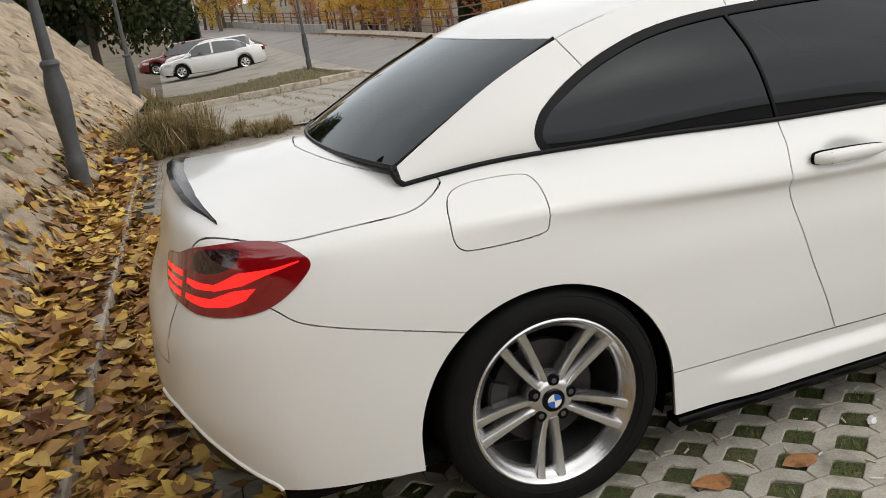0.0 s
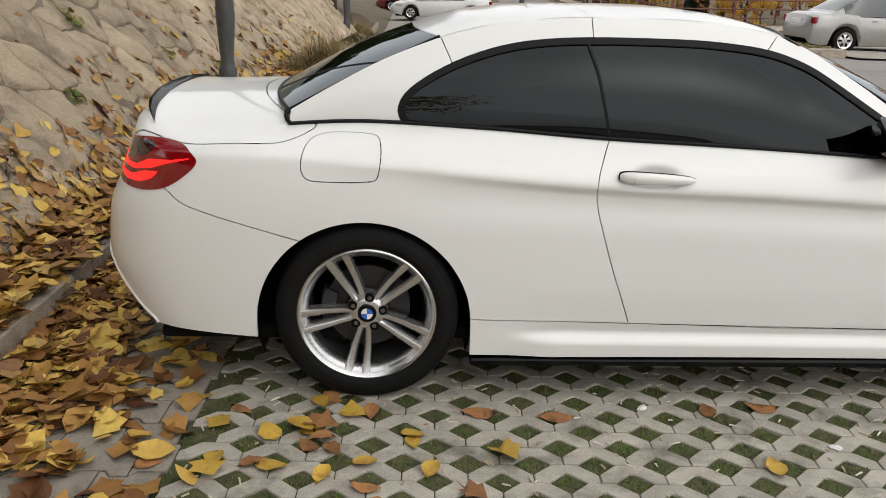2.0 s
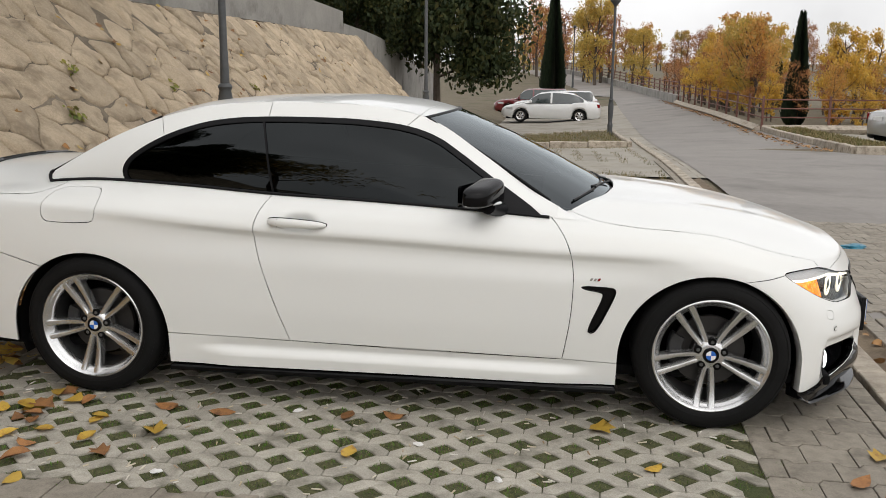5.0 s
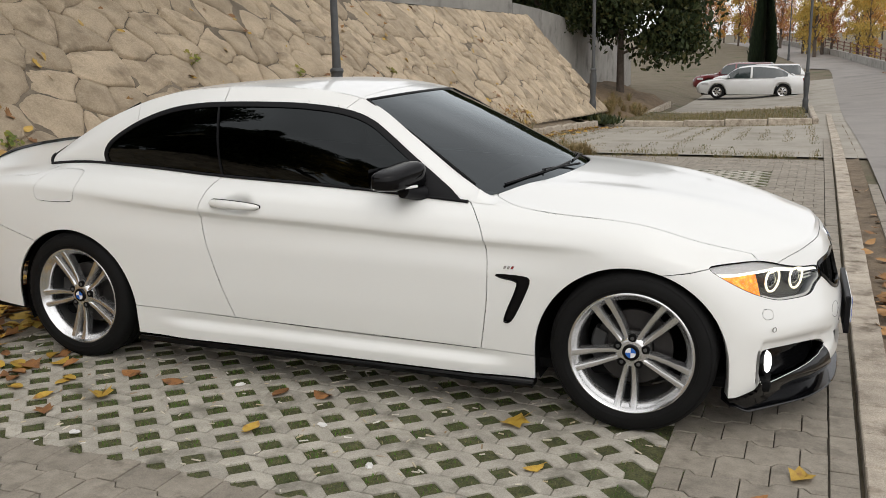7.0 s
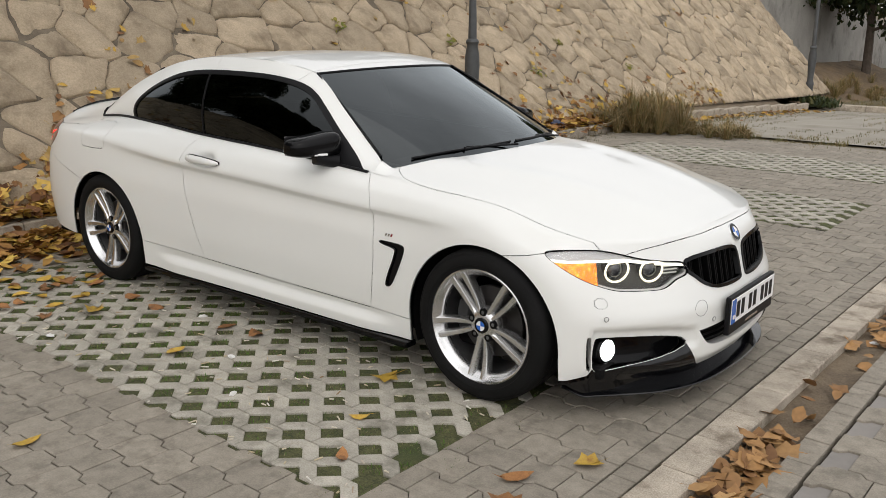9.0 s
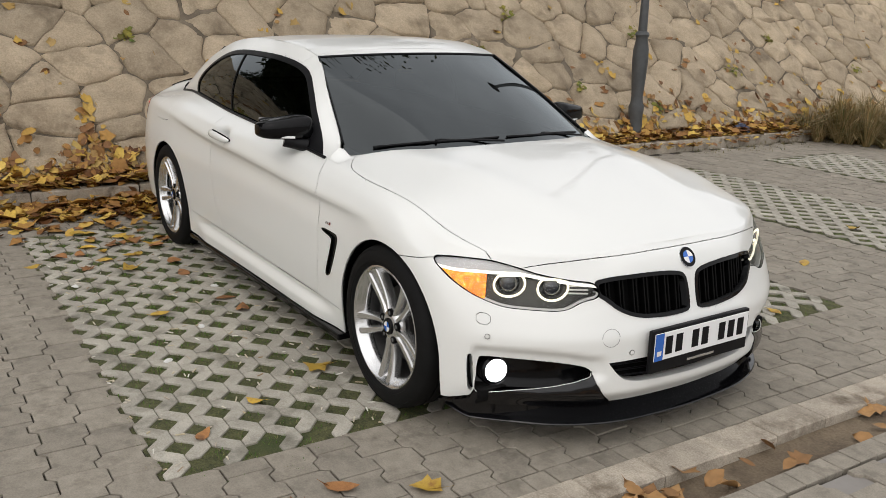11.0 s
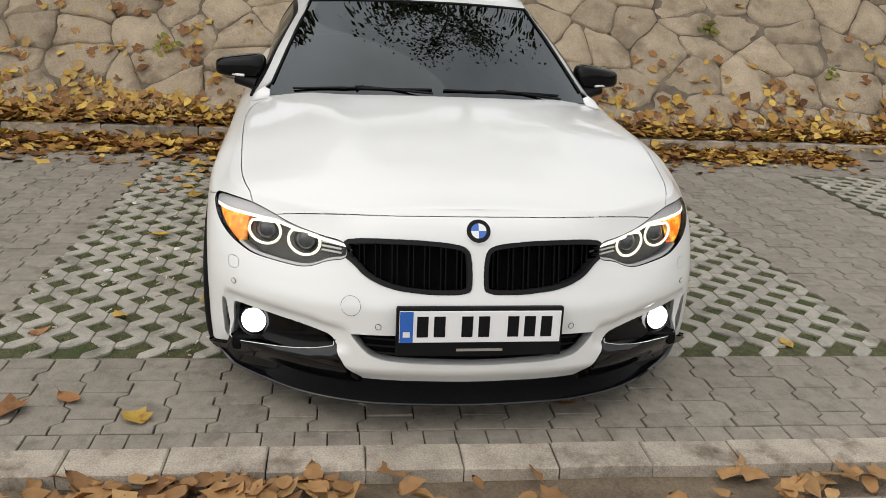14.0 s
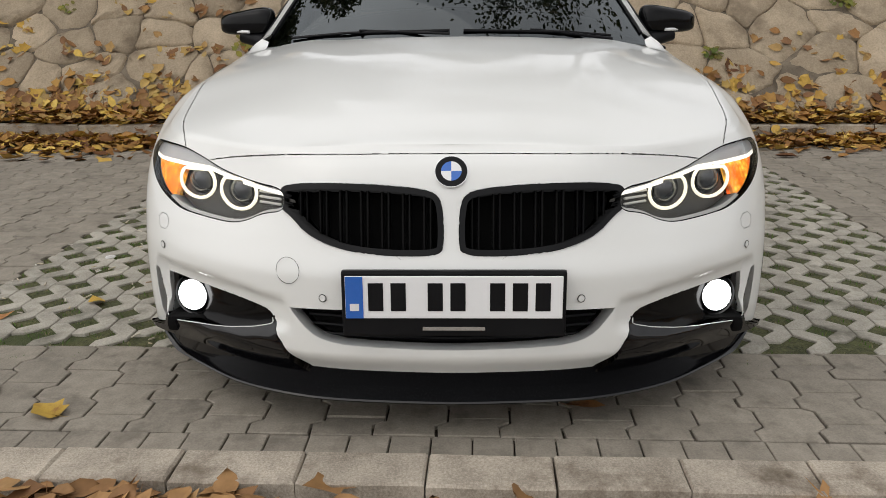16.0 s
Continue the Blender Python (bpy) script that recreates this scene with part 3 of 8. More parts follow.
# ---- the white car: one smooth skin from a few level lines, later cut into panels ----
# x forward, y to the car's right here (mirrored on placing), z up; level lines run from the nose round the flank to the tail
LEVEL_A = [(2.165, 0, .172), (2.145, .27, .173), (2.08, .50, .180), (1.98, .66, .188), (1.87, .80, .18), (1.77, .885, .17), (1.405, .89, .17), (1.0, .872, .167), (.69, .872, .167),
           (0, .875, .17), (-.6, .882, .17), (-1.0, .895, .172), (-1.405, .90, .20), (-1.8, .888, .235), (-2.12, .835, .25), (-2.32, .66, .27), (-2.41, .40, .30), (-2.43, 0, .30)]
LEVEL_B = [(2.20, 0, .235), (2.185, .27, .235), (2.12, .50, .235), (2.01, .67, .24), (1.89, .81, .25), (1.775, .89, .27), (1.405, .90, .29), (1.0, .885, .29), (.69, .887, .29),
           (0, .89, .297), (-.6, .893, .305), (-1.0, .902, .31), (-1.405, .905, .32), (-1.8, .895, .33), (-2.13, .845, .34), (-2.34, .67, .36), (-2.43, .40, .38), (-2.45, 0, .38)]
LEVEL_C = [(2.20, 0, .42), (2.185, .27, .42), (2.125, .50, .42), (2.02, .68, .42), (1.90, .815, .42), (1.76, .895, .42), (1.405, .912, .45), (1.0, .896, .45), (.69, .902, .45),
           (0, .905, .45), (-.6, .907, .45), (-1.0, .91, .46), (-1.405, .913, .47), (-1.8, .902, .48), (-2.14, .85, .48), (-2.36, .68, .48), (-2.44, .40, .48), (-2.46, 0, .48)]
LEVEL_D = [(2.175, 0, .50), (2.16, .27, .50), (2.10, .49, .50), (2.00, .67, .50), (1.885, .81, .50), (1.745, .893, .52), (1.405, .914, .60), (1.0, .898, .60), (.69, .904, .61),
           (0, .906, .62), (-.6, .907, .63), (-1.0, .911, .64), (-1.405, .915, .65), (-1.8, .90, .65), (-2.13, .845, .65), (-2.35, .675, .65), (-2.42, .40, .64), (-2.44, 0, .64)]
LEVEL_E = [(2.155, 0, .575), (2.14, .27, .575), (2.075, .48, .56), (1.975, .66, .56), (1.865, .80, .57), (1.73, .885, .60), (1.405, .91, .69), (1.0, .887, .712), (.69, .888, .720),
           (0, .890, .752), (-.6, .890, .775), (-1.0, .894, .800), (-1.405, .901, .815), (-1.8, .885, .80), (-2.11, .825, .79), (-2.30, .66, .79), (-2.36, .40, .77), (-2.38, 0, .77)]
LEVEL_F = [(2.14, 0, .63), (2.125, .27, .63), (2.055, .48, .61), (1.95, .65, .62), (1.845, .79, .63), (1.71, .868, .665), (1.405, .898, .735), (1.0, .895, .748), (.69, .90, .757),
           (0, .905, .79), (-.6, .905, .812), (-1.0, .902, .84), (-1.405, .892, .875), (-1.8, .858, .895), (-2.08, .805, .885), (-2.26, .65, .885), (-2.325, .40, .87), (-2.35, 0, .87)]
LEVEL_G = [(2.115, 0, .69), (2.10, .27, .685), (2.03, .48, .66), (1.925, .645, .67), (1.825, .78, .68), (1.69, .85, .70), (1.405, .868, .785), (1.0, .868, .815), (.69, .874, .83),
           (0, .878, .865), (-.6, .872, .885), (-1.0, .86, .91), (-1.405, .838, .935), (-1.8, .795, .935), (-2.06, .74, .925), (-2.235, .63, .94), (-2.30, .40, .96), (-2.32, 0, .965)]
LEVEL_H = [(2.07, 0, .735), (2.055, .27, .732), (2.005, .48, .72), (1.90, .64, .722), (1.80, .765, .73), (1.67, .815, .752), (1.405, .80, .83), (1.0, .80, .868), (.69, .806, .893),
           (0, .79, .935), (-.6, .775, .96), (-1.0, .755, .985), (-1.405, .71, .995), (-1.8, .67, .965), (-2.04, .65, .945), (-2.19, .60, .968), (-2.25, .40, 1.005), (-2.27, 0, 1.02)]
LEVELS = np.array([LEVEL_A, LEVEL_B, LEVEL_C, LEVEL_D, LEVEL_E, LEVEL_F, LEVEL_G, LEVEL_H], float)


def pchip(t, v, q):
    """Monotone cubic interpolation of the rows v at t, read at q."""
    t, v, q = np.asarray(t, float), np.asarray(v, float), np.asarray(q, float)
    h = np.diff(t)
    d = np.diff(v, axis=0) / (h[:, None] if v.ndim == 2 else h)
    m = np.zeros_like(v)
    hh = h[:, None] if v.ndim == 2 else h
    w1, w2 = 2 * hh[1:] + hh[:-1], hh[1:] + 2 * hh[:-1]
    ok = d[:-1] * d[1:] > 0
    with np.errstate(divide="ignore", invalid="ignore"):
        m[1:-1] = np.where(ok, (w1 + w2) / (w1 / d[:-1] + w2 / d[1:]), 0)
    m[0], m[-1] = d[0], d[-1]
    i = np.clip(np.searchsorted(t, q) - 1, 0, len(t) - 2)
    s = (q - t[i]) / h[i]
    if v.ndim == 2:
        s = s[:, None]
        hi = h[i][:, None]
    else:
        hi = h[i]
    return (2 * s**3 - 3 * s**2 + 1) * v[i] + (s**3 - 2 * s**2 + s) * hi * m[i] + (-2 * s**3 + 3 * s**2) * v[i + 1] + (s**3 - s**2) * hi * m[i + 1]


def skin_grid():
    """The flank from nose to tail as a grid (levels up, stations along)."""
    ref = LEVELS[2]
    t = np.concatenate([[0], np.cumsum(np.linalg.norm(np.diff(ref, axis=0), axis=1))])
    q = np.linspace(0, t[-1], 401)
    rows = np.array([pchip(t, lv, q) for lv in LEVELS])
    # fair each level line along the car
    for _ in range(28):
        inner = rows.copy()
        inner[:, 1:-1] = rows[:, 1:-1] * 0.5 + 0.25 * (rows[:, :-2] + rows[:, 2:])
        inner[:, 0, 0], inner[:, 0, 2] = rows[:, 0, 0] * 0.5 + rows[:, 1, 0] * 0.5, rows[:, 0, 2] * 0.5 + rows[:, 1, 2] * 0.5
        inner[:, -1, 0], inner[:, -1, 2] = rows[:, -1, 0] * 0.5 + rows[:, -2, 0] * 0.5, rows[:, -1, 2] * 0.5 + rows[:, -2, 2] * 0.5
        rows = inner
    cols = []
    for j in range(rows.shape[1]):
        c = rows[:, j]
        s = np.concatenate([[0], np.cumsum(np.linalg.norm(np.diff(c, axis=0), axis=1))])
        lo = np.concatenate([np.linspace(s[k], s[k + 1], n + 1)[:-1] for k, n in enumerate((12, 12, 6, 5, 5, 5, 5))] + [[s[-1]]])
        cols.append(pchip(s, c, lo))
    return np.array(cols).transpose(1, 0, 2)


FLANK = skin_grid()
TOP = FLANK[-1]
HOOD_X, HOOD_Z = [0.60, 1.0, 1.3, 1.5, 1.7, 1.9, 2.0, 2.05, 2.075, 2.3], [0.97, 0.955, 0.925, 0.894, 0.852, 0.797, 0.76, 0.744, 0.735, 0.66]
DECK_X, DECK_Z = [-2.6, -2.27, -2.2, -2.0, -1.8, -1.5], [1.0, 1.02, 1.024, 1.03, 1.033, 1.04]


def hood_z(x):
    return float(pchip(HOOD_X, HOOD_Z, [x])[0])


def deck_z(x):
    return float(pchip(DECK_X, DECK_Z, [x])[0])


def cap(edge, crown, n, power, bulge=None):
    """Rows across from an edge line to the centre line, at the same x."""
    rows = []
    for x, y, z in edge:
        zc = crown(x)
        line = []
        for k in range(n + 1):
            s = 1 - k / n
            b = bulge(x, y * s) if bulge else 0.0
            line.append((x, y * s, zc - (zc - z) * s**power + b * (1 - s**6)))
        rows.append(line)
    return np.array(rows)


def hood_bulge(x, y):
    """Two raised ribs fanning out towards the windscreen."""
    c = 0.30 + 0.22 * (2.05 - x)
    return 0.012 * math.exp(-((y - c) / 0.10) ** 2) * smoothstep(2.06, 1.55, x)


i_hood = int(np.argmin(abs(TOP[:200, 0] - 0.66)))
i_deck = 200 + int(np.argmin(abs(TOP[200:, 0] + 1.56)))
HOOD = cap(TOP[: i_hood + 1], hood_z, 24, 2.4, hood_bulge)
DECK = cap(TOP[i_deck:], deck_z, 24, 2.6)

# the line round the glasshouse: up the windscreen edge, along the roof, down the rear window edge
WAIST_X = [0.80, 0.67, 0.385, 0.20, 0.12, -0.04, -0.30, -0.60, -0.90, -1.08, -1.15, -1.35, -1.553, -1.70]
WAIST_Y = [0.79, 0.715, 0.635, 0.575, 0.556, 0.565, 0.575, 0.578, 0.578, 0.582, 0.587, 0.612, 0.635, 0.645]
WAIST_Z = [0.912, 0.968, 1.152, 1.268, 1.303, 1.338, 1.362, 1.365, 1.342, 1.306, 1.285, 1.208, 1.103, 1.018]
ROOF_X, ROOF_Z = [-1.35, -1.26, -1.01, -0.67, -0.31, -0.03, 0.17, 0.25], [1.255, 1.293, 1.358, 1.383, 1.388, 1.366, 1.322, 1.29]


def waist(x):
    t = [-a for a in WAIST_X]
    return float(pchip(t, WAIST_Y, [-x])[0]), float(pchip(t, WAIST_Z, [-x])[0])


def belt(x):
    side = TOP[(TOP[:, 0] > -2.0) & (TOP[:, 0] < 1.5)][::-1]
    return float(np.interp(x, side[:, 0], side[:, 1])), float(np.interp(x, side[:, 0], side[:, 2]))


def glasshouse_side():
    rows = []
    for x in np.linspace(0.735, -1.69, 148):
        (y0, z0), (y1, z1) = belt(x), waist(x)
        line = []
        for k in range(25):
            t = k / 24
            bow = 0.055 * math.sin(math.pi * t) * (z1 - z0) / 0.4 * (1 - 0.35 * t)
            line.append((x, y0 + (y1 - y0) * t + bow, z0 + (z1 - z0) * t + 0.25 * bow))
        rows.append(line)
    return np.array(rows)


def roof_grid():
    rows = []
    for k in range(41):
        f = k / 40
        x0 = 0.115 - f * (1.15 + 0.115)  # at the side
        line = []
        for j in range(25):
            s = 1 - j / 24
            xc = 0.20 - f * (0.20 + 1.255)
            x = xc + (x0 - xc) * s**2.2
            y, z = waist(x0)
            zc = float(pchip(ROOF_X, ROOF_Z, [xc])[0])
            line.append((x, y * s, zc - (zc - z) * s**2.3))
        rows.append(line)
    return np.array(rows)


def pane_grid(top, bottom, n=20, m=24, bow=0.03):
    """Half a windscreen: rows from a top edge to a bottom edge, each (x, y, z) at the side and at the centre."""
    rows = []
    for k in range(n + 1):
        f = k / n
        line = []
        for j in range(m + 1):
            s = 1 - j / m
            a = [top[1][i] + (top[0][i] - top[1][i]) * (s**2.2 if i != 1 else s) for i in range(3)]
            b = [bottom[1][i] + (bottom[0][i] - bottom[1][i]) * (s**2.2 if i != 1 else s) for i in range(3)]
            p = [a[i] + (b[i] - a[i]) * f for i in range(3)]
            p[2] += bow * math.sin(math.pi * f) * (0.4 + 0.6 * (1 - s**2))
            line.append(p)
        rows.append(line)
    return np.array(rows)


SIDE_TOP = glasshouse_side()
ROOF = roof_grid()
WIND = pane_grid(((0.115, 0.553, 1.300), (0.20, 0, 1.318)), ((0.762, 0.735, 0.909), (0.992, 0, 0.943)), bow=0.018)
REAR = pane_grid(((-1.15, 0.587, 1.284), (-1.255, 0, 1.292)), ((-1.69, 0.645, 1.020), (-1.80, 0, 1.035)), bow=0.02)


def flank_detail(g):
    """Sill scallop and the hollow behind the door handle, worked into the flank."""
    for i in range(g.shape[0]):
        for j in range(g.shape[1]):
            x, y, z = g[i, j]
            if abs(i - 40) < 3:  # crisp shoulder line
                g[i, j, 1] += 0.0042 * (1 - abs(i - 40) / 3) * smoothstep(-1.95, -1.5, x) * (1 - smoothstep(0.95, 1.4, x))
            if abs(x) < 1.05 and z < 0.34:
                win = smoothstep(-0.93, -0.70, x) * (1 - smoothstep(0.70, 0.96, x))
                top = 0.252 - 0.010 * x
                g[i, j, 1] += win * (0.020 * (1 - smoothstep(top - 0.034, top - 0.004, z)) - 0.012 * smoothstep(top - 0.006, top, z) * (1 - smoothstep(top + 0.004, top + 0.05, z)))
            if -0.62 < x < -0.2 and 0.75 < z < 0.95:
                g[i, j, 1] -= 0.014 * math.exp(-((x + 0.405) / 0.062) ** 4 - ((z - 0.848) / 0.036) ** 2)
    return g


FLANK = flank_detail(FLANK)

# projections: name -> (a axis, b axis, ray direction)
PROJ = {
    "side": (Vector((1, 0, 0)), Vector((0, 0, 1)), Vector((0, 1, 0))),
    "top": (Vector((1, 0, 0)), Vector((0, 1, 0)), Vector((0, 0, 1))),
    "front": (Vector((0, 1, 0)), Vector((0, 0, 1)), Vector((1, 0, 0))),
    "nose": (Vector((1, -1, 0)), Vector((0, 0, 1)), Vector((1, 1, 0))),
    "tail": (Vector((-1, -1, 0)), Vector((0, 0, 1)), Vector((1, -1, 0))),
}


def flat(co, proj):
    a, b, _ = PROJ[proj]
    return a.dot(co), b.dot(co)


def rounded(pts, times=2, closed=True):
    """Corner cutting."""
    for _ in range(times):
        out = [] if closed else [pts[0]]
        seq = list(zip(pts, pts[1:] + pts[:1])) if closed else list(zip(pts, pts[1:]))
        for p, q in seq:
            out.append((p[0] * 0.75 + q[0] * 0.25, p[1] * 0.75 + q[1] * 0.25))
            out.append((p[0] * 0.25 + q[0] * 0.75, p[1] * 0.25 + q[1] * 0.75))
        pts = out if closed else out + [pts[-1]]
    return pts


def inset_poly(pts, d):
    area = sum(p[0] * q[1] - q[0] * p[1] for p, q in zip(pts, pts[1:] + pts[:1]))
    sgn = 1 if area > 0 else -1
    out = []
    for i in range(len(pts)):
        a, b, c = Vector(pts[i - 1]), Vector(pts[i]), Vector(pts[(i + 1) % len(pts)])
        n = Vector((-(c - a).y, (c - a).x))
        n = n.normalized() * sgn if n.length > 1e-9 else Vector((0, 0))
        out.append(tuple(b + n * d))
    return out


def inside(p, poly):
    x, y = p
    r = False
    for (x1, y1), (x2, y2) in zip(poly, poly[1:] + poly[:1]):
        if (y1 > y) != (y2 > y) and x < (x2 - x1) * (y - y1) / (y2 - y1) + x1:
            r = not r
    return r


def cut(bm, pts, proj, where, closed=True):
    """Cut the skin along a line drawn in one projection."""
    a, b, d = PROJ[proj]
    ea, eb = a / a.length_squared, b / b.length_squared
    lo = (min(p[0] for p in pts) - 0.1, min(p[1] for p in pts) - 0.1)
    hi = (max(p[0] for p in pts) + 0.1, max(p[1] for p in pts) + 0.1)
    faces = []
    for f in bm.faces:
        c = f.calc_center_median()
        if where(c):
            q = flat(c, proj)
            if lo[0] < q[0] < hi[0] and lo[1] < q[1] < hi[1]:
                faces.append(f)
    for p, q in zip(pts, pts[1:] + (pts[:1] if closed else [])):
        sx, sy = q[0] - p[0], q[1] - p[1]
        ln = math.hypot(sx, sy)
        if ln < 1e-7:
            continue
        x0, x1, y0, y1 = min(p[0], q[0]) - 1e-4, max(p[0], q[0]) + 1e-4, min(p[1], q[1]) - 1e-4, max(p[1], q[1]) + 1e-4
        sub = []
        for f in faces:
            if not f.is_valid:
                continue
            uv = [flat(v.co, proj) for v in f.verts]
            us, vs = [t[0] for t in uv], [t[1] for t in uv]
            if max(us) < x0 or min(us) > x1 or max(vs) < y0 or min(vs) > y1:
                continue
            side = [((t[0] - p[0]) * sy - (t[1] - p[1]) * sx) / ln for t in uv]
            if max(side) > 1e-6 and min(side) < -1e-6:
                sub.append(f)
        if not sub:
            continue
        geom = set(sub)
        for f in sub:
            geom.update(f.edges)
            geom.update(f.verts)
        r = bmesh.ops.bisect_plane(bm, geom=list(geom), plane_co=ea * p[0] + eb * p[1], plane_no=((ea * sx + eb * sy).cross(d)).normalized(), dist=2e-5)
        faces += [g for g in r["geom"] if isinstance(g, bmesh.types.BMFace) and g not in geom]


def arch_poly(cx):
    pts = [(cx - 0.387, 0.0)] + [(cx - 0.384 * math.cos(math.pi * k / 40), 0.297 + 0.382 * math.sin(math.pi * k / 40)) for k in range(41)] + [(cx + 0.387, 0.0)]
    return pts


ARCH_F, ARCH_R = arch_poly(1.395), arch_poly(-1.415)
DOOR_REAR = [(-0.52, 1.02), (-0.541, 0.972), (-0.585, 0.905), (-0.609, 0.83), (-0.603, 0.745), (-0.573, 0.64), (-0.532, 0.515), (-0.49, 0.405), (-0.452, 0.302)]
DOOR_FRONT = [(0.775, 0.279), (0.802, 0.439), (0.812, 0.566), (0.811, 0.69), (0.788, 0.787), (0.746, 0.858), (0.684, 0.915), (0.66, 1.0)]
DOOR = rounded(DOOR_REAR, 2, False) + rounded(DOOR_FRONT, 2, False)
SILL = [(-1.12, 0.318), (-0.45, 0.303), (0.10, 0.287), (0.775, 0.279), (1.12, 0.268), (1.12, 0.05), (-1.12, 0.05)]
FUEL = rounded([(-1.628, 0.823), (-1.63, 0.915), (-1.585, 0.965), (-1.40, 0.968), (-1.352, 0.955), (-1.362, 0.835), (-1.385, 0.818), (-1.55, 0.815)], 2)
VENT = rounded([(0.838, 0.615), (0.862, 0.60), (0.93, 0.592), (0.945, 0.575), (0.876, 0.418), (0.895, 0.405), (0.922, 0.425), (0.99, 0.575), (0.992, 0.602), (0.975, 0.612)], 2)
HEAD = rounded([(0.80, 0.692), (0.92, 0.703), (1.07, 0.704), (1.155, 0.698), (1.28, 0.676), (1.37, 0.657), (1.54, 0.637), (1.645, 0.631), (1.68, 0.605), (1.677, 0.574), (1.60, 0.565), (1.545, 0.543),
                (1.487, 0.534), (1.39, 0.537), (1.32, 0.540), (1.22, 0.545), (1.137, 0.561), (1.03, 0.588), (0.905, 0.636)], 2)
BROW = [(0.80, 0.664), (0.95, 0.657), (1.07, 0.658), (1.28, 0.654), (1.45, 0.633), (1.70, 0.609)]
KIDNEY = rounded([(0.428, 0.632), (0.384, 0.642), (0.325, 0.648), (0.199, 0.649), (0.077, 0.640), (0.030, 0.626), (0.020, 0.58), (0.019, 0.515), (0.026, 0.487), (0.105, 0.483), (0.201, 0.487), (0.283, 0.499), (0.354, 0.527), (0.395, 0.566), (0.424, 0.583)], 2)
FOG_DISH = [(1.085, 0.366), (1.10, 0.388), (1.32, 0.384), (1.52, 0.376), (1.63, 0.360), (1.73, 0.350), (1.74, 0.30), (1.665, 0.284), (1.483, 0.256), (1.232, 0.236), (1.09, 0.219), (1.085, 0.25)]
FOG = rounded([(1.095, 0.347), (1.115, 0.362), (1.32, 0.358), (1.50, 0.348), (1.60, 0.334), (1.65, 0.322), (1.668, 0.303), (1.662, 0.284), (1.483, 0.256), (1.232, 0.236), (1.09, 0.219), (1.085, 0.25)], 2)
FLAP = rounded([(1.045, 0.366), (1.064, 0.372), (1.070, 0.35), (1.078, 0.25), (1.070, 0.222), (1.052, 0.235), (1.046, 0.30)], 1)
LIP = [(0.86, 0.10), (0.86, 0.178), (0.947, 0.182), (1.061, 0.203)] + [(1.083, 0.228), (1.232, 0.246), (1.483, 0.266), (1.672, 0.298), (1.712, 0.252), (1.742, 0.208), (1.765, 0.182), (1.77, 0.10)]
WASHER = rounded([(1.085, 0.487), (1.08, 0.525), (1.150, 0.522), (1.156, 0.486)], 1)
INTAKE = rounded([(-0.45, 0.352), (0.405, 0.350), (0.395, 0.332), (0.355, 0.285), (0.320, 0.266), (0.25, 0.254), (0.0, 0.247), (-0.45, 0.247)], 1)
HOOD_NOSE_Y, HOOD_NOSE_Z = [-0.1, 0.0, 0.12, 0.25, 0.35, 0.42, 0.50, 0.56, 0.62, 0.68], [0.717, 0.717, 0.7165, 0.714, 0.7105, 0.7065, 0.699, 0.691, 0.680, 0.666]
HOOD_LINE = rounded([(2.3, -0.2), (2.3, 0.72), (1.90, 0.705), (1.862, 0.722), (1.715, 0.772), (1.5, 0.786), (1.2, 0.802), (1.04, 0.804), (0.914, 0.79), (0.84, 0.745), (0.785, 0.695), (0.815, 0.655),
                     (0.91, 0.5), (0.98, 0.3), (1.01, 0.1), (1.01, -0.2)], 2)
BUMP_F = [(1.50, 0.655), (1.62, 0.672), (1.70, 0.69)]
BUMP_R = rounded([(-2.16, 0.80), (-2.10, 0.765), (-2.06, 0.727), (-1.98, 0.70), (-1.82, 0.658), (-1.60, 0.597)], 2, False)
TAIL = rounded([(1.143, 0.866), (1.19, 0.894), (1.278, 0.917), (1.432, 0.927), (1.60, 0.919), (1.70, 0.905), (1.78, 0.885), (1.93, 0.872), (1.96, 0.845), (1.93, 0.79), (1.80, 0.775), (1.68, 0.772), (1.612, 0.760), (1.465, 0.751), (1.33, 0.759), (1.25, 0.781), (1.18, 0.825)], 2)
BAR_UP = inset_poly([(1.665, 0.825), (1.665, 0.842), (1.56, 0.836), (1.50, 0.835), (1.40, 0.862), (1.27, 0.868), (1.19, 0.878), (1.19, 0.870), (1.30, 0.848), (1.38, 0.828), (1.50, 0.815), (1.60, 0.817)], 0.0025)
BAR_LOW = inset_poly([(1.665, 0.788), (1.665, 0.806), (1.57, 0.802), (1.52, 0.80), (1.42, 0.820), (1.33, 0.824), (1.37, 0.792), (1.44, 0.777), (1.55, 0.775)], 0.0025)
REVERSE = rounded([(1.62, 0.905), (1.65, 0.88), (1.62, 0.858), (1.50, 0.857), (1.42, 0.875), (1.40, 0.905), (1.45, 0.915), (1.58, 0.912)], 1)
BAR_IN1 = [(1.71, 0.838), (1.71, 0.852), (1.92, 0.842), (1.92, 0.832)]
BAR_IN2 = [(1.71, 0.812), (1.71, 0.826), (1.91, 0.820), (1.91, 0.810)]
BAR_IN3 = [(1.71, 0.789), (1.71, 0.802), (1.88, 0.800), (1.88, 0.790)]
BOOT_LINE = rounded([(-2.6, 0.555), (-2.30, 0.58), (-2.20, 0.66), (-2.06, 0.772), (-1.905, 0.80), (-1.756, 0.816), (-1.684, 0.808), (-1.617, 0.758), (-1.58, 0.705), (-1.64, 0.655), (-1.69, 0.601), (-1.807, 0.378), (-1.865, 0.1), (-1.865, -0.2), (-2.6, -0.2)], 2)
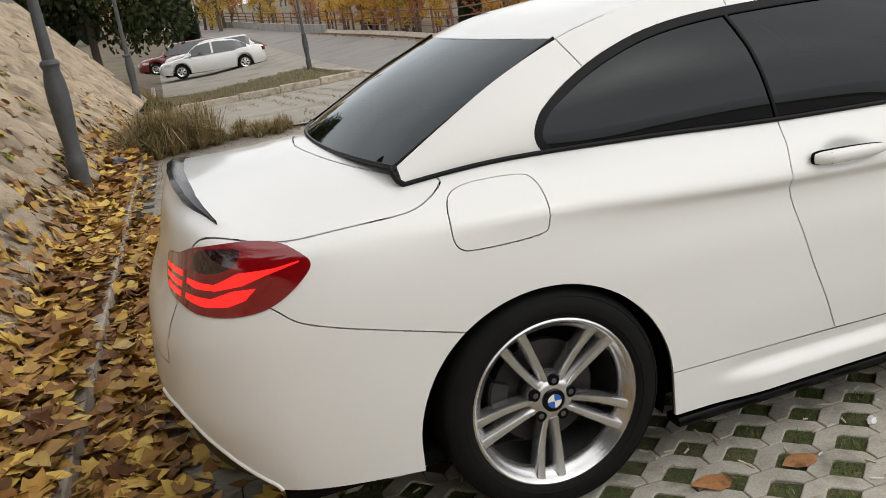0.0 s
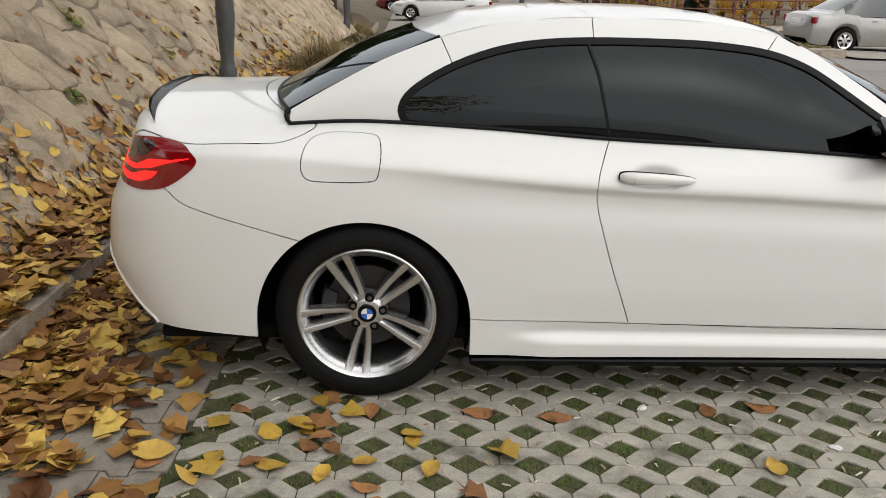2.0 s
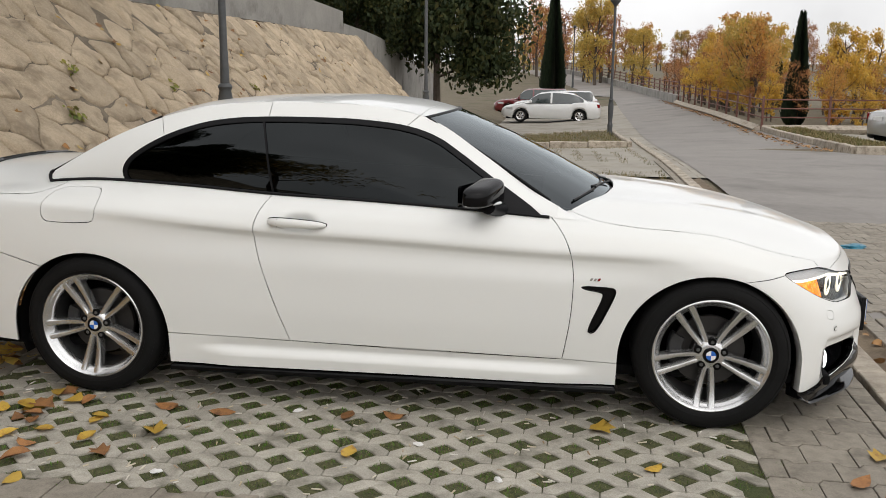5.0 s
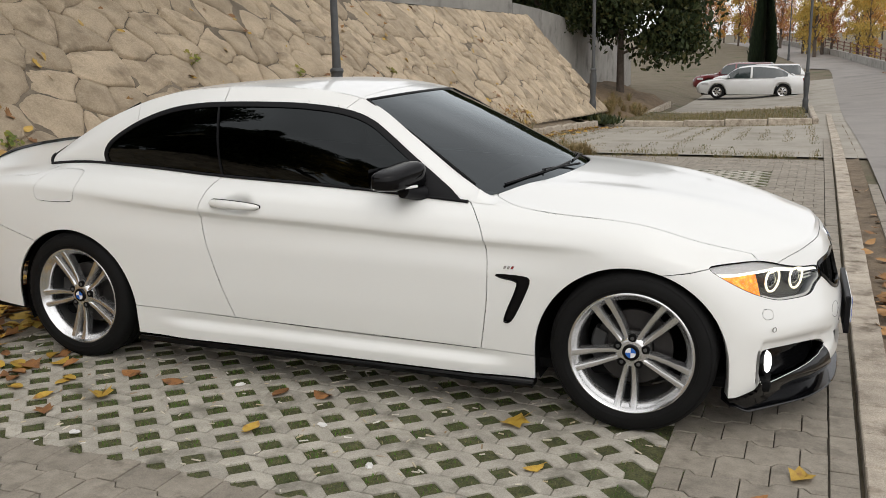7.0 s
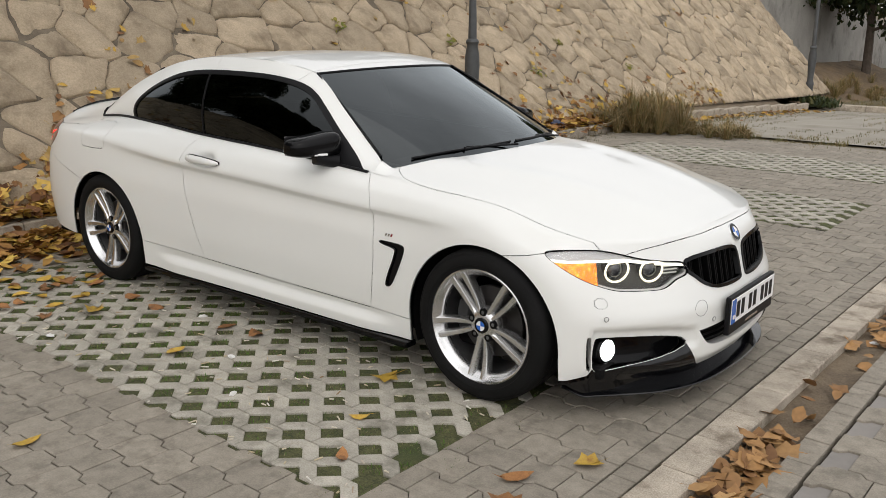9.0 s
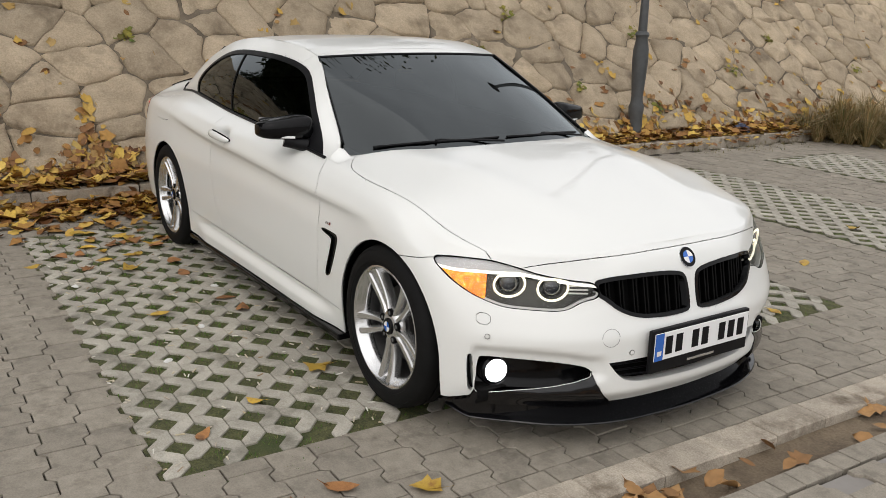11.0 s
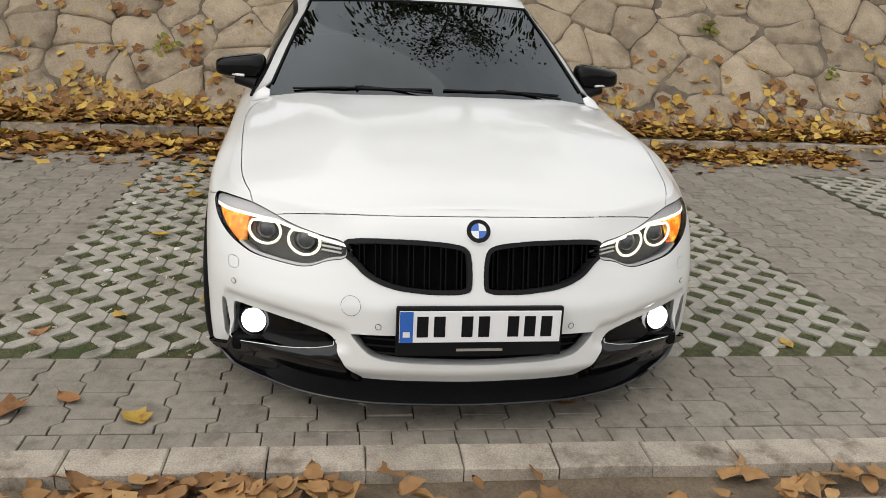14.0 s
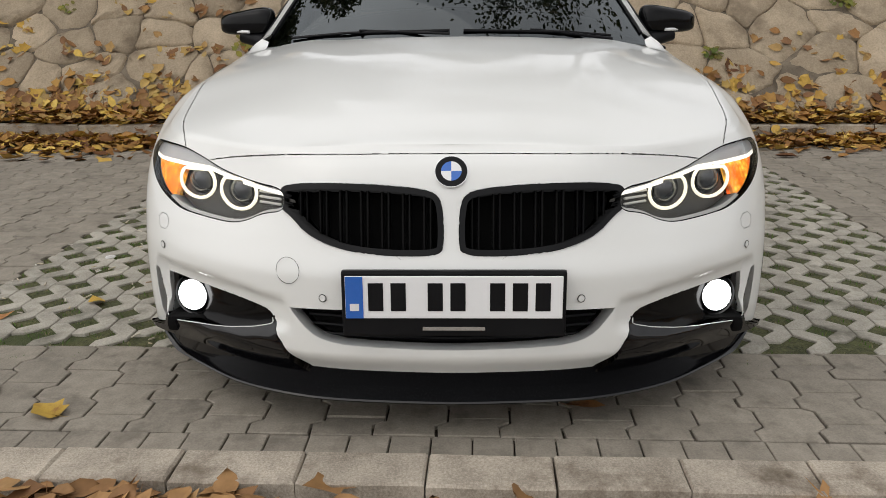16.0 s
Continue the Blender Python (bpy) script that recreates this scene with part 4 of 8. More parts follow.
DIFFUSER = [(0.83, 0.10), (0.80, 0.272), (0.665, 0.445), (0.60, 0.475), (0.45, 0.485), (-0.2, 0.49), (-0.2, 0.1)]
DLO = rounded([(0.715, 0.872), (0.45, 1.046), (0.27, 1.168), (0.18, 1.222), (0.04, 1.268), (-0.15, 1.290), (-0.30, 1.297), (-0.61, 1.299), (-0.80, 1.288), (-0.95, 1.262), (-1.12, 1.202), (-1.262, 1.118), (-1.302, 1.06), (-1.30, 1.015), (-1.27, 0.98), (-1.27, 0.85), (0.7, 0.80)], 2)
GLASS = [(x, z) for x, z in inset_poly(DLO, 0.022)]

skin = bmesh.new()
nrm = skin.verts.layers.float_vector.new("nrm")


def add_grid(g, flip, tag):
    n, m = g.shape[:2]
    vs = [[skin.verts.new(g[i, j]) for j in range(m)] for i in range(n)]
    for i in range(n - 1):
        for j in range(m - 1):
            q = (vs[i][j], vs[i][j + 1], vs[i + 1][j + 1], vs[i + 1][j])
            if len({tuple(round(c, 7) for c in v.co) for v in q}) < 4:
                seen, t = set(), []
                for v in q:
                    k = tuple(round(c, 7) for c in v.co)
                    if k not in seen:
                        seen.add(k)
                        t.append(v)
                q = tuple(t)
                if len(q) < 3:
                    continue
            f = skin.faces.new(q if not flip else q[::-1])
            f[kind_layer] = tag


kind_layer = skin.faces.layers.int.new("kind")


def press(g):
    """Dish the doors behind their handles and sink the bumper skin round the fog lamp recess."""
    lip = FOG_DISH + FOG_DISH[:1]
    for i in range(g.shape[0]):
        for j in range(g.shape[1]):
            x, y, z = g[i, j]
            e = ((x + 0.405) / 0.105) ** 2 + ((z - 0.846) / 0.042) ** 2
            if e < 1 and y > 0.8:
                g[i, j, 1] -= 0.020 * (1 - e) ** 1.2
            if x > 1.7 and 0.2 < z < 0.5:
                a = Vector((x - y, z))
                if inside(a, FOG_DISH):
                    d = 0.0
                else:
                    d = 1.0
                    for p, q in zip(lip, lip[1:]):
                        p, q = Vector(p), Vector(q)
                        t = min(1, max(0, (a - p).dot(q - p) / max((q - p).length_squared, 1e-12)))
                        d = min(d, (a - p.lerp(q, t)).length)
                k = 0.024 * (1 - smoothstep(0.0, 0.018, d)) * smoothstep(0.22, 0.29, z) * smoothstep(1.80, 1.64, a[0])
                g[i, j, 0] -= k * 0.8
                g[i, j, 1] -= k * 0.6


press(FLANK)
add_grid(FLANK, True, 0)
add_grid(HOOD, True, 1)
add_grid(DECK, True, 2)
lower = set(skin.verts)
bmesh.ops.remove_doubles(skin, verts=skin.verts[:], dist=1e-5)
add_grid(SIDE_TOP, True, 3)
add_grid(ROOF, True, 4)
bmesh.ops.remove_doubles(skin, verts=[v for v in skin.verts if all(f[kind_layer] > 2 for f in v.link_faces)], dist=0.004)
for v in [v for v in skin.verts if not v.link_faces]:
    skin.verts.remove(v)
skin.normal_update()
# outward: right side is +y here
for f in skin.faces:
    c, n = f.calc_center_median(), f.normal
    if n.dot(Vector((0.25 * c.x, c.y, c.z - 0.45)) if f[kind_layer] < 3 else Vector((0, c.y, 0.6))) < 0:
        f.normal_flip()
skin.normal_update()
for v in skin.verts:
    n = v.normal.copy()
    if abs(v.co.y) < 1e-4:
        n.y = 0
        n.normalize()
    v[nrm] = n

nosy = lambda c: c.x > 1.4
cut(skin, ARCH_F, "side", lambda c: c.y > 0.55 and c.z < 0.8, False)
cut(skin, ARCH_R, "side", lambda c: c.y > 0.55 and c.z < 0.8, False)
cut(skin, DOOR, "side", lambda c: c.y > 0.7 and c.z < 1.02)
cut(skin, SILL[:5], "side", lambda c: c.y > 0.7, False)
cut(skin, FUEL, "side", lambda c: c.y > 0.7)
cut(skin, VENT, "side", lambda c: c.y > 0.7)
cut(skin, HEAD, "nose", nosy)
cut(skin, inset_poly(HEAD, 0.0026), "nose", nosy)
cut(skin, inset_poly(HEAD, 0.011), "nose", nosy)
cut(skin, BROW, "nose", nosy, False)
cut(skin, [(a, z + 0.009) for a, z in BROW], "nose", nosy, False)
cut(skin, [(1.115, 0.50), (1.115, 0.72)], "nose", nosy, False)
cut(skin, [(0.845, 0.50), (0.845, 0.72)], "nose", nosy, False)
cut(skin, [(0.88, 0.573), (1.12, 0.573)], "nose", nosy, False)
NOSE_SEAM = [(y, float(pchip(HOOD_NOSE_Y, HOOD_NOSE_Z, [y])[0])) for y in np.linspace(-0.05, 0.67, 40)]
cut(skin, NOSE_SEAM, "front", lambda c: c.x > 1.85 and c.z > 0.6, False)
cut(skin, KIDNEY, "front", lambda c: c.x > 1.9)
cut(skin, inset_poly(KIDNEY, 0.013), "front", lambda c: c.x > 1.9)
cut(skin, FOG, "nose", lambda c: c.x > 1.7 and c.z < 0.5)
cut(skin, FLAP, "nose", lambda c: c.x > 1.7 and c.z < 0.5)
cut(skin, WASHER, "nose", lambda c: c.x > 1.7 and 0.45 < c.z < 0.6)
cut(skin, LIP, "nose", lambda c: c.x > 1.7 and c.z < 0.4)
cut(skin, INTAKE, "front", lambda c: c.x > 1.9)
cut(skin, HOOD_LINE, "top", lambda c: c.x > 0.6 and c.z > 0.62 and c.z < 1.1)
cut(skin, [(float(y), float(z)) for y, z in zip(np.linspace(-0.02, 0.68, 36), pchip(HOOD_NOSE_Y, HOOD_NOSE_Z, np.linspace(-0.02, 0.68, 36)))], "front", lambda c: c.x > 1.85 and c.z > 0.62, False)
cut(skin, BUMP_F, "side", lambda c: c.x > 1.4 and c.y > 0.6, False)
cut(skin, BUMP_R, "side", lambda c: c.x < -1.3 and c.y > 0.6, False)
rear = lambda c: c.x < -1.85
cut(skin, TAIL, "tail", rear)
for p in (BAR_UP, BAR_LOW, BAR_IN1, BAR_IN2, BAR_IN3, REVERSE):
    cut(skin, p, "tail", rear)
cut(skin, [(1.69, 0.70), (1.69, 0.95)], "tail", rear, False)
cut(skin, BOOT_LINE, "top", lambda c: c.x < -1.4 and c.z > 0.70 and c.z < 1.1)
cut(skin, [(-0.1, 0.60), (0.62, 0.60)], "front", lambda c: c.x < -2.2, False)
cut(skin, [(0.58, 0.58), (0.58, 0.80)], "front", lambda c: c.x < -2.2, False)
cut(skin, DIFFUSER, "front", lambda c: c.x < -2.0)
upper = lambda c: c.z > 0.9
cut(skin, DLO, "side", lambda c: c.z > 0.88 and c.x < 0.8)
cut(skin, GLASS, "side", lambda c: c.z > 0.88 and c.x < 0.8)
cut(skin, [(0.50, 0.85), (0.44, 1.12)], "side", upper, False)
cut(skin, [(-0.645, 1.32), (-0.60, 1.18), (-0.548, 0.93)], "side", upper, False)
cut(skin, [(-0.636, 1.32), (-0.591, 1.18), (-0.539, 0.93)], "side", upper, False)
cut(skin, [(-0.606, 1.29), (-0.603, 1.6)], "side", upper, False)
cut(skin, [(-1.105, 1.19), (-1.158, 1.30)], "side", upper, False)
cut(skin, [(0.028, 1.255), (0.095, 1.315), (0.12, 1.4)], "side", upper, False)


def label_of(f):
    c = f.calc_center_median()
    side, nose_q, tail_q, top, front = (flat(c, k) for k in ("side", "nose", "tail", "top", "front"))
    k = f[kind_layer]
    if k < 3:
        if c.y > 0.55 and c.z < 0.75 and (inside(side, ARCH_F) or inside(side, ARCH_R)):
            return "gone"
        if c.x > 1.4:
            if inside(nose_q, HEAD):
                return "headlight" if inside(nose_q, HEAD_IN) else "headlight_seal"
            if c.x > 1.9 and inside(front, KIDNEY):
                return "gone" if inside(front, KIDNEY_IN) else "kidney_frame"
            if 0.45 < c.z < 0.6 and inside(nose_q, WASHER):
                return "washer_cover"
            if c.z < 0.45 and inside(nose_q, FOG):
                return "fog_panel"
            if c.z < 0.45 and inside(nose_q, FLAP):
                return "corner_slot"
            if c.z < 0.32 and inside(nose_q, LIP):
                return "lip_corner"
            if c.x > 1.7 and 1.083 < nose_q[0] < 1.672 and c.z < np.interp(nose_q[0], [1.083, 1.232, 1.483, 1.672], [0.236, 0.254, 0.274, 0.306]):
                return "lip_corner"
            if c.x > 1.9 and inside(front, INTAKE):
                return "gone"
        if c.x < -1.85 and c.z > 0.7 and inside(tail_q, TAIL):
            if any(inside(tail_q, p) for p in (BAR_UP, BAR_LOW, BAR_IN1, BAR_IN2, BAR_IN3)):
                return "tail_bar"
            if inside(tail_q, REVERSE):
                return "reverse_lens"
            return "tail_lens" if tail_q[0] < 1.69 else "tail_inner"
        if c.x < -1.4 and c.z > 0.55 and inside(top, BOOT_LINE) and (c.x > -2.2 or c.z > 0.60):
            return "boot_lid"
        if c.x > 0.6 and inside(top, HOOD_LINE) and c.z > (float(np.interp(c.y, [p[0] for p in NOSE_SEAM], [p[1] for p in NOSE_SEAM])) if c.y < 0.665 and c.x > 1.85 else 0.62):
            return "bonnet"
        if k == 1 and c.x < 1.08 and c.y < np.interp(c.x, [0.70, 0.80], [0.66, 0.69]):
            return "cowl"
        if c.x < -2.0 and inside(front, DIFFUSER):
            return "diffuser"
        if c.y > 0.7 and inside(side, DOOR) and not inside(side, SILL):
            return "door"
        if c.y > 0.7 and inside(side, SILL) and abs(c.x) < 1.05:
            return "side_sill"
        if inside(side, FUEL) and c.y > 0.7:
            return "fuel_flap"
        if inside(side, VENT) and c.y > 0.7:
            return "fender_vent"
        if c.x > 1.35 and (c.z < np.interp(c.x, [1.5, 1.62, 1.70], [0.655, 0.672, 0.69]) or (c.x > 1.70 and not (c.y > 0.66 and c.z > 0.68))):
            return "front_bumper"
        if c.x < -1.3 and (c.z < np.interp(-c.x, [-p[0] for p in BUMP_R[::-1]], [p[1] for p in BUMP_R[::-1]])):
            return "rear_bumper"
        return "front_fender" if c.x > 0.3 else ("rear_deck" if k == 2 else "rear_quarter")
    if k == 3:
        if inside(side, DLO):
            if inside(side, GLASS):
                xb = np.interp(c.z, [0.93, 1.18, 1.32], [-0.548, -0.60, -0.645])
                if c.x > np.interp(c.z, [0.85, 1.12], [0.50, 0.44]):
                    return "window_seal"
                return "door_glass" if c.x > xb + 0.009 else "quarter_glass" if c.x < xb else "window_seal"
            return "window_seal"
        if c.x < np.interp(c.z, [1.19, 1.30], [-1.105, -1.158]):
            return "rear_pillar"
        if c.x > np.interp(c.z, [1.255, 1.315], [0.028, 0.095]):
            return "windscreen_frame"
    if c.x > np.interp(c.z, [1.255, 1.315, 1.4], [0.028, 0.095, 0.12]):
        return "windscreen_frame"
    return "front_roof_panel" if c.x > -0.605 else "rear_roof_panel"


HEAD_IN, KIDNEY_IN = inset_poly(HEAD, 0.0026), inset_poly(KIDNEY, 0.013)
regions, region_of = {}, {}
for f in skin.faces:
    region_of[f] = label_of(f)
    regions.setdefault(region_of[f], []).append(f)
FLUSH = {"tail_lens", "tail_inner", "tail_bar", "reverse_lens", "gone", "headlight_seal", "headlight"}

car = tagged(new("car"), "white two-door hardtop convertible with dark tinted windows and black trim", "car")


def panel(name, faces, mat, sides="pair", gap=0.0018, rim=0.012, lift=0.0, label=""):
    """A body panel from a set of skin faces: its own mesh with a narrow shut line and a turned-in edge.
    sides: pair (one each side), whole (both halves in one)."""
    faces = set(faces)
    idx, co, no = {}, [], []
    for f in faces:
        for v in f.verts:
            if v not in idx:
                idx[v] = len(co)
                co.append(v.co + Vector(v[nrm]) * (lift(v.co) if callable(lift) else lift))
                no.append(Vector(v[nrm]).normalized())
    polys = [[idx[v] for v in f.verts] for f in faces]
    edge_faces = {}
    for f in faces:
        for e in f.edges:
            edge_faces.setdefault(e, []).append(f)
    shift, rims = {}, []
    for e, fl in edge_faces.items():
        if len(fl) == 1 and not (abs(e.verts[0].co.y) < 1e-4 and abs(e.verts[1].co.y) < 1e-4):
            f = fl[0]
            a, b = e.verts
            flush = any(region_of[o] in FLUSH for o in e.link_faces if o not in faces)
            t = (b.co - a.co).normalized()
            w = f.calc_center_median() - (a.co + b.co) / 2
            w -= t * w.dot(t)
            if w.length > 1e-9:
                w.normalize()
            for v in (a, b) if not flush else ():
                shift[v] = shift.get(v, Vector()) + w
            loop = [v for v in f.verts]
            i = loop.index(a)
            order = (a, b) if loop[(i + 1) % len(loop)] == b else (b, a)
            rims.append((idx[order[0]], idx[order[1]]))
    for v, w in shift.items():
        if w.length > 1e-6:
            w = w.normalized()
            if abs(v.co.y) < 1e-4:
                w.y = 0
            co[idx[v]] = co[idx[v]] + w * gap
    n = len(co)
    lo = {}
    verts, norms = list(co), list(no)
    rim_polys = []
    if rim:
        for a, b in rims:
            k = len(verts)
            verts += [co[a], co[b], co[b] - no[b] * rim, co[a] - no[a] * rim]
            fn = (co[a] - co[b]).cross(no[a])
            fn = fn.normalized() if fn.length > 1e-9 else no[a]
            norms += [(fn * 0.6 + no[a]).normalized(), (fn * 0.6 + no[b]).normalized(), fn, fn]
            rim_polys.append([k + 1, k, k + 3, k + 2])
    obs = []
    for sgn in ((-1, 1) if sides == "pair" else (0,)):
        if sgn == 0:
            vs, ns, ps = [], [], []
            for s in (-1, 1):
                k = len(vs)
                vs += [(v.x, s * v.y, v.z) for v in verts]
                ns += [(v.x, s * v.y, v.z) for v in norms]
                ps += [[i + k for i in (p if s > 0 else p[::-1])] for p in polys + rim_polys]
        else:
            vs = [(v.x, sgn * v.y, v.z) for v in verts]
            ns = [(v.x, sgn * v.y, v.z) for v in norms]
            ps = [(p if sgn > 0 else p[::-1]) for p in polys + rim_polys]
        me = bpy.data.meshes.new(name)
        me.from_pydata(vs, [], ps)
        me.polygons.foreach_set("use_smooth", [True] * len(me.polygons))
        me.materials.append(mat)
        me.normals_split_custom_set_from_vertices(ns)
        me.update()
        ob = new(name, me)
        ob.parent = car
        if label:
            ob["label"] = label
        obs.append(ob)
    return obs


R = regions.get
for name, sides in (("bonnet", "whole"), ("front_bumper", "whole"), ("boot_lid", "whole"), ("rear_bumper", "whole"), ("front_roof_panel", "whole"), ("rear_roof_panel", "whole"), ("windscreen_frame", "whole"), ("rear_deck", "whole"),
                    ("front_fender", "pair"), ("rear_quarter", "pair"), ("side_sill", "pair"), ("fuel_flap", "pair"), ("rear_pillar", "pair")):
    if R(name):
        panel(name, R(name), M["paint"], sides, gap=0.0042 if name == "boot_lid" else 0.0018, rim=0.06 if name == "front_bumper" else 0.014)
doors = panel("door", R("door"), M["paint"], "pair", rim=0.014)
panel("kidney_frame", R("kidney_frame"), M["black_gloss"], "pair", gap=0, rim=0.05, lift=0.004, label="gloss black grille surround")
panel("headlight_seal", R("headlight_seal"), M["liner"], "pair", gap=0, rim=0.02)
panel("fog_panel", R("fog_panel"), M["black_gloss"], "pair", gap=0, rim=0.0, lift=-0.05, label="gloss black fog lamp recess")
panel("washer_cover", R("washer_cover"), M["paint"], "pair", gap=0.0004, rim=0.01)
panel("corner_slot", R("corner_slot"), M["liner"], "pair", gap=0, rim=0.0, lift=-0.02)
panel("lip_corner", R("lip_corner"), M["lip"], "pair", gap=0.001, rim=0.05, lift=lambda co: 0.003 + 0.015 * smoothstep(0.262, 0.178, co.z), label="gloss black corner of the front splitter")
panel("diffuser", R("diffuser"), M["black_trim"], "whole", gap=0, rim=0.0, lift=-0.03)
panel("cowl", R("cowl"), M["black_trim"], "whole", gap=0, rim=0.0, lift=-0.028, label="black plastic scuttle under the windscreen")
panel("fender_vent", R("fender_vent"), M["black_gloss"], "pair", gap=0, rim=0.0, lift=-0.008)
panel("window_seal", R("window_seal"), M["black_trim"], "pair", gap=0, rim=0.01, lift=0.002)
panel("door_glass", R("door_glass"), M["tint"], "pair", gap=0, rim=0.0, lift=-0.004, label="dark tinted door window")
panel("quarter_glass", R("quarter_glass"), M["tint"], "pair", gap=0, rim=0.0, lift=-0.004, label="dark tinted rear side window")
# thin body-coloured ledge between the fog lamp recess and the black corner
fog_verts = {v for f in R("fog_panel") for v in f.verts}
ledge = sorted({v for f in R("lip_corner") for v in f.verts} & fog_verts, key=lambda v: v.co.x - v.co.y)
ledge_pts = [v.co + Vector(v[nrm]) * 0.003 for v in ledge]
ledge_pts = [p for k, p in enumerate(ledge_pts) if k == 0 or (p - ledge_pts[k - 1]).length > 0.003]
for sgn in (-1, 1):
    part("recess_ledge", tube_bm([(p.x, sgn * p.y, p.z) for p in ledge_pts], 0.0014, 6), M["paint"], car, smooth=True)
bump_verts = {v for f in R("rear_bumper") for v in f.verts}
edge = sorted({v for f in R("diffuser") for v in f.verts} & bump_verts, key=lambda v: (-v.co.y, v.co.z))
edge_pts = [v.co - Vector(v[nrm]) * 0.001 for v in edge if v.co.y > 0.45]
edge_pts = [p for k, p in enumerate(edge_pts) if k == 0 or (p - edge_pts[k - 1]).length > 0.004]
for sgn in (-1, 1):
    part("bumper_edge", tube_bm([(p.x, sgn * p.y, p.z) for p in edge_pts], 0.007, 8), M["paint"], car, "rolled lower edge of the rear bumper", smooth=True)
lenses = panel("headlight", R("headlight"), M["clear"], "pair", gap=0.0, rim=0.0, label="headlamp with lit rings under a clear lens")
tails = panel("tail_light", R("tail_lens"), M["red_lens"], "pair", gap=0.0, rim=0.012, lift=0.003, label="lit red tail lamp")
panel("tail_light", R("tail_inner"), M["red_lens"], "pair", gap=0.001, rim=0.012, lift=0.003, label="inner half of the red tail lamp")
for k, ob in enumerate(panel("light_bar", R("tail_bar"), M["red_glow"], "pair", gap=0, rim=0.004, lift=0.0045, label="glowing red light bar")):
    ob.parent = tails[k]
for k, ob in enumerate(panel("reverse_lens", R("reverse_lens"), M["red_dark"], "pair", gap=0, rim=0.003, lift=0.0035)):
    ob.parent = tails[k]
# dark inner shell behind the shut lines
shell = [f for k, fl in regions.items() if k not in ("gone", "door_glass", "quarter_glass", "headlight", "fog_panel", "corner_slot", "headlight_seal", "diffuser", "cowl", "kidney_frame") for f in fl]
panel("inner_shell", shell, M["liner"], "whole", gap=0, rim=0.0, lift=-0.017)


def pane(name, g, mat, label):
    n, m = g.shape[:2]
    full = np.concatenate([g * np.array([1, -1, 1]), g[:, -2::-1]], axis=1)
    mm = full.shape[1]
    fs = [(i * mm + j, (i + 1) * mm + j, (i + 1) * mm + j + 1, i * mm + j + 1) for i in range(n - 1) for j in range(mm - 1)]
    a, b, c = (full.reshape(-1, 3)[i] for i in fs[len(fs) // 2][:3])
    if np.cross(b - a, c - b)[2] < 0:
        fs = [f[::-1] for f in fs]
    return mesh_ob(name, full.reshape(-1, 3), fs, mat, car, smooth=True, label=label)


windscreen = pane("windscreen", WIND, M["screen"], "dark windscreen with a black border")
pane("rear_window", REAR, M["tint"], "dark tinted rear window")


# ---- car: lamps, grilles, wheels, trim ----
def skin_subset(name, keep):
    return [f for f in regions.get(name, []) if keep(f.calc_center_median())]


def brow_z(a):
    return float(np.interp(a, [p[0] for p in BROW], [p[1] for p in BROW]))


def nose_a(c):
    return c.x - c.y


def is_brow(c):
    return c.z > brow_z(nose_a(c))


def adopt(obs, parents):
    for o, p in zip(obs, parents):
        o.parent = p


is_amber = lambda c: not is_brow(c) and 0.845 < nose_a(c) <= 1.115 and c.z > 0.573
HEAD_RIM = inset_poly(HEAD, 0.011)
is_sill = lambda c: not is_brow(c) and not is_amber(c) and nose_a(c) > 1.0 and c.z < 0.60 and not inside(flat(c, "nose"), HEAD_RIM)
adopt(panel("bowl", skin_subset("headlight", lambda c: not is_brow(c) and not is_amber(c) and not is_sill(c) and nose_a(c) > 0.845), M["lamp_grey"], "pair", gap=0, rim=0, lift=-0.05), lenses)
adopt(panel("lamp_sill", skin_subset("headlight", is_sill), M["lamp_pale"], "pair", gap=0, rim=0.04, lift=-0.012, label="pale strip along the foot of the lamp"), lenses)
adopt(panel("eyebrow", skin_subset("headlight", lambda c: c.z > brow_z(nose_a(c)) + 0.009), M["brow"], "pair", gap=0, rim=0.03, lift=-0.012, label="pale strip across the top of the lamp"), lenses)
adopt(panel("indicator", skin_subset("headlight", is_amber), M["amber"], "pair", gap=0, rim=0.02, lift=-0.022, label="glowing amber indicator"), lenses)
adopt(panel("lamp_corner", skin_subset("headlight", lambda c: not is_brow(c) and nose_a(c) <= 0.845), M["brow"], "pair", gap=0, rim=0.02, lift=-0.012), lenses)
adopt(panel("light_strip", skin_subset("headlight", lambda c: brow_z(nose_a(c)) < c.z < brow_z(nose_a(c)) + 0.009), M["strip"], "pair", gap=0, rim=0.012, lift=-0.012, label="lit white strip over the rings"), lenses)
grille_back = [f for f in regions["gone"] if f.calc_center_median().x > 1.9]
panel("grille_backing", grille_back, M["liner"], "whole", gap=0, rim=0, lift=-0.06)

HEADS = [(Vector((1.905, 0.678, 0.617)), 0.057, 0.046), (Vector((1.990, 0.548, 0.606)), 0.056, 0.047)]


def ring_bm(r, rz, minor, segs=40, tube=8, flat_top=0.0):
    """A light ring in the yz plane, facing +x, its upper part flattened."""
    pts = []
    for k in range(segs):
        a = 2 * math.pi * k / segs
        pts.append((0, r * math.cos(a), min(rz * math.sin(a), rz * (1 - flat_top))))
    return tube_bm(pts, minor, tube, closed=True)


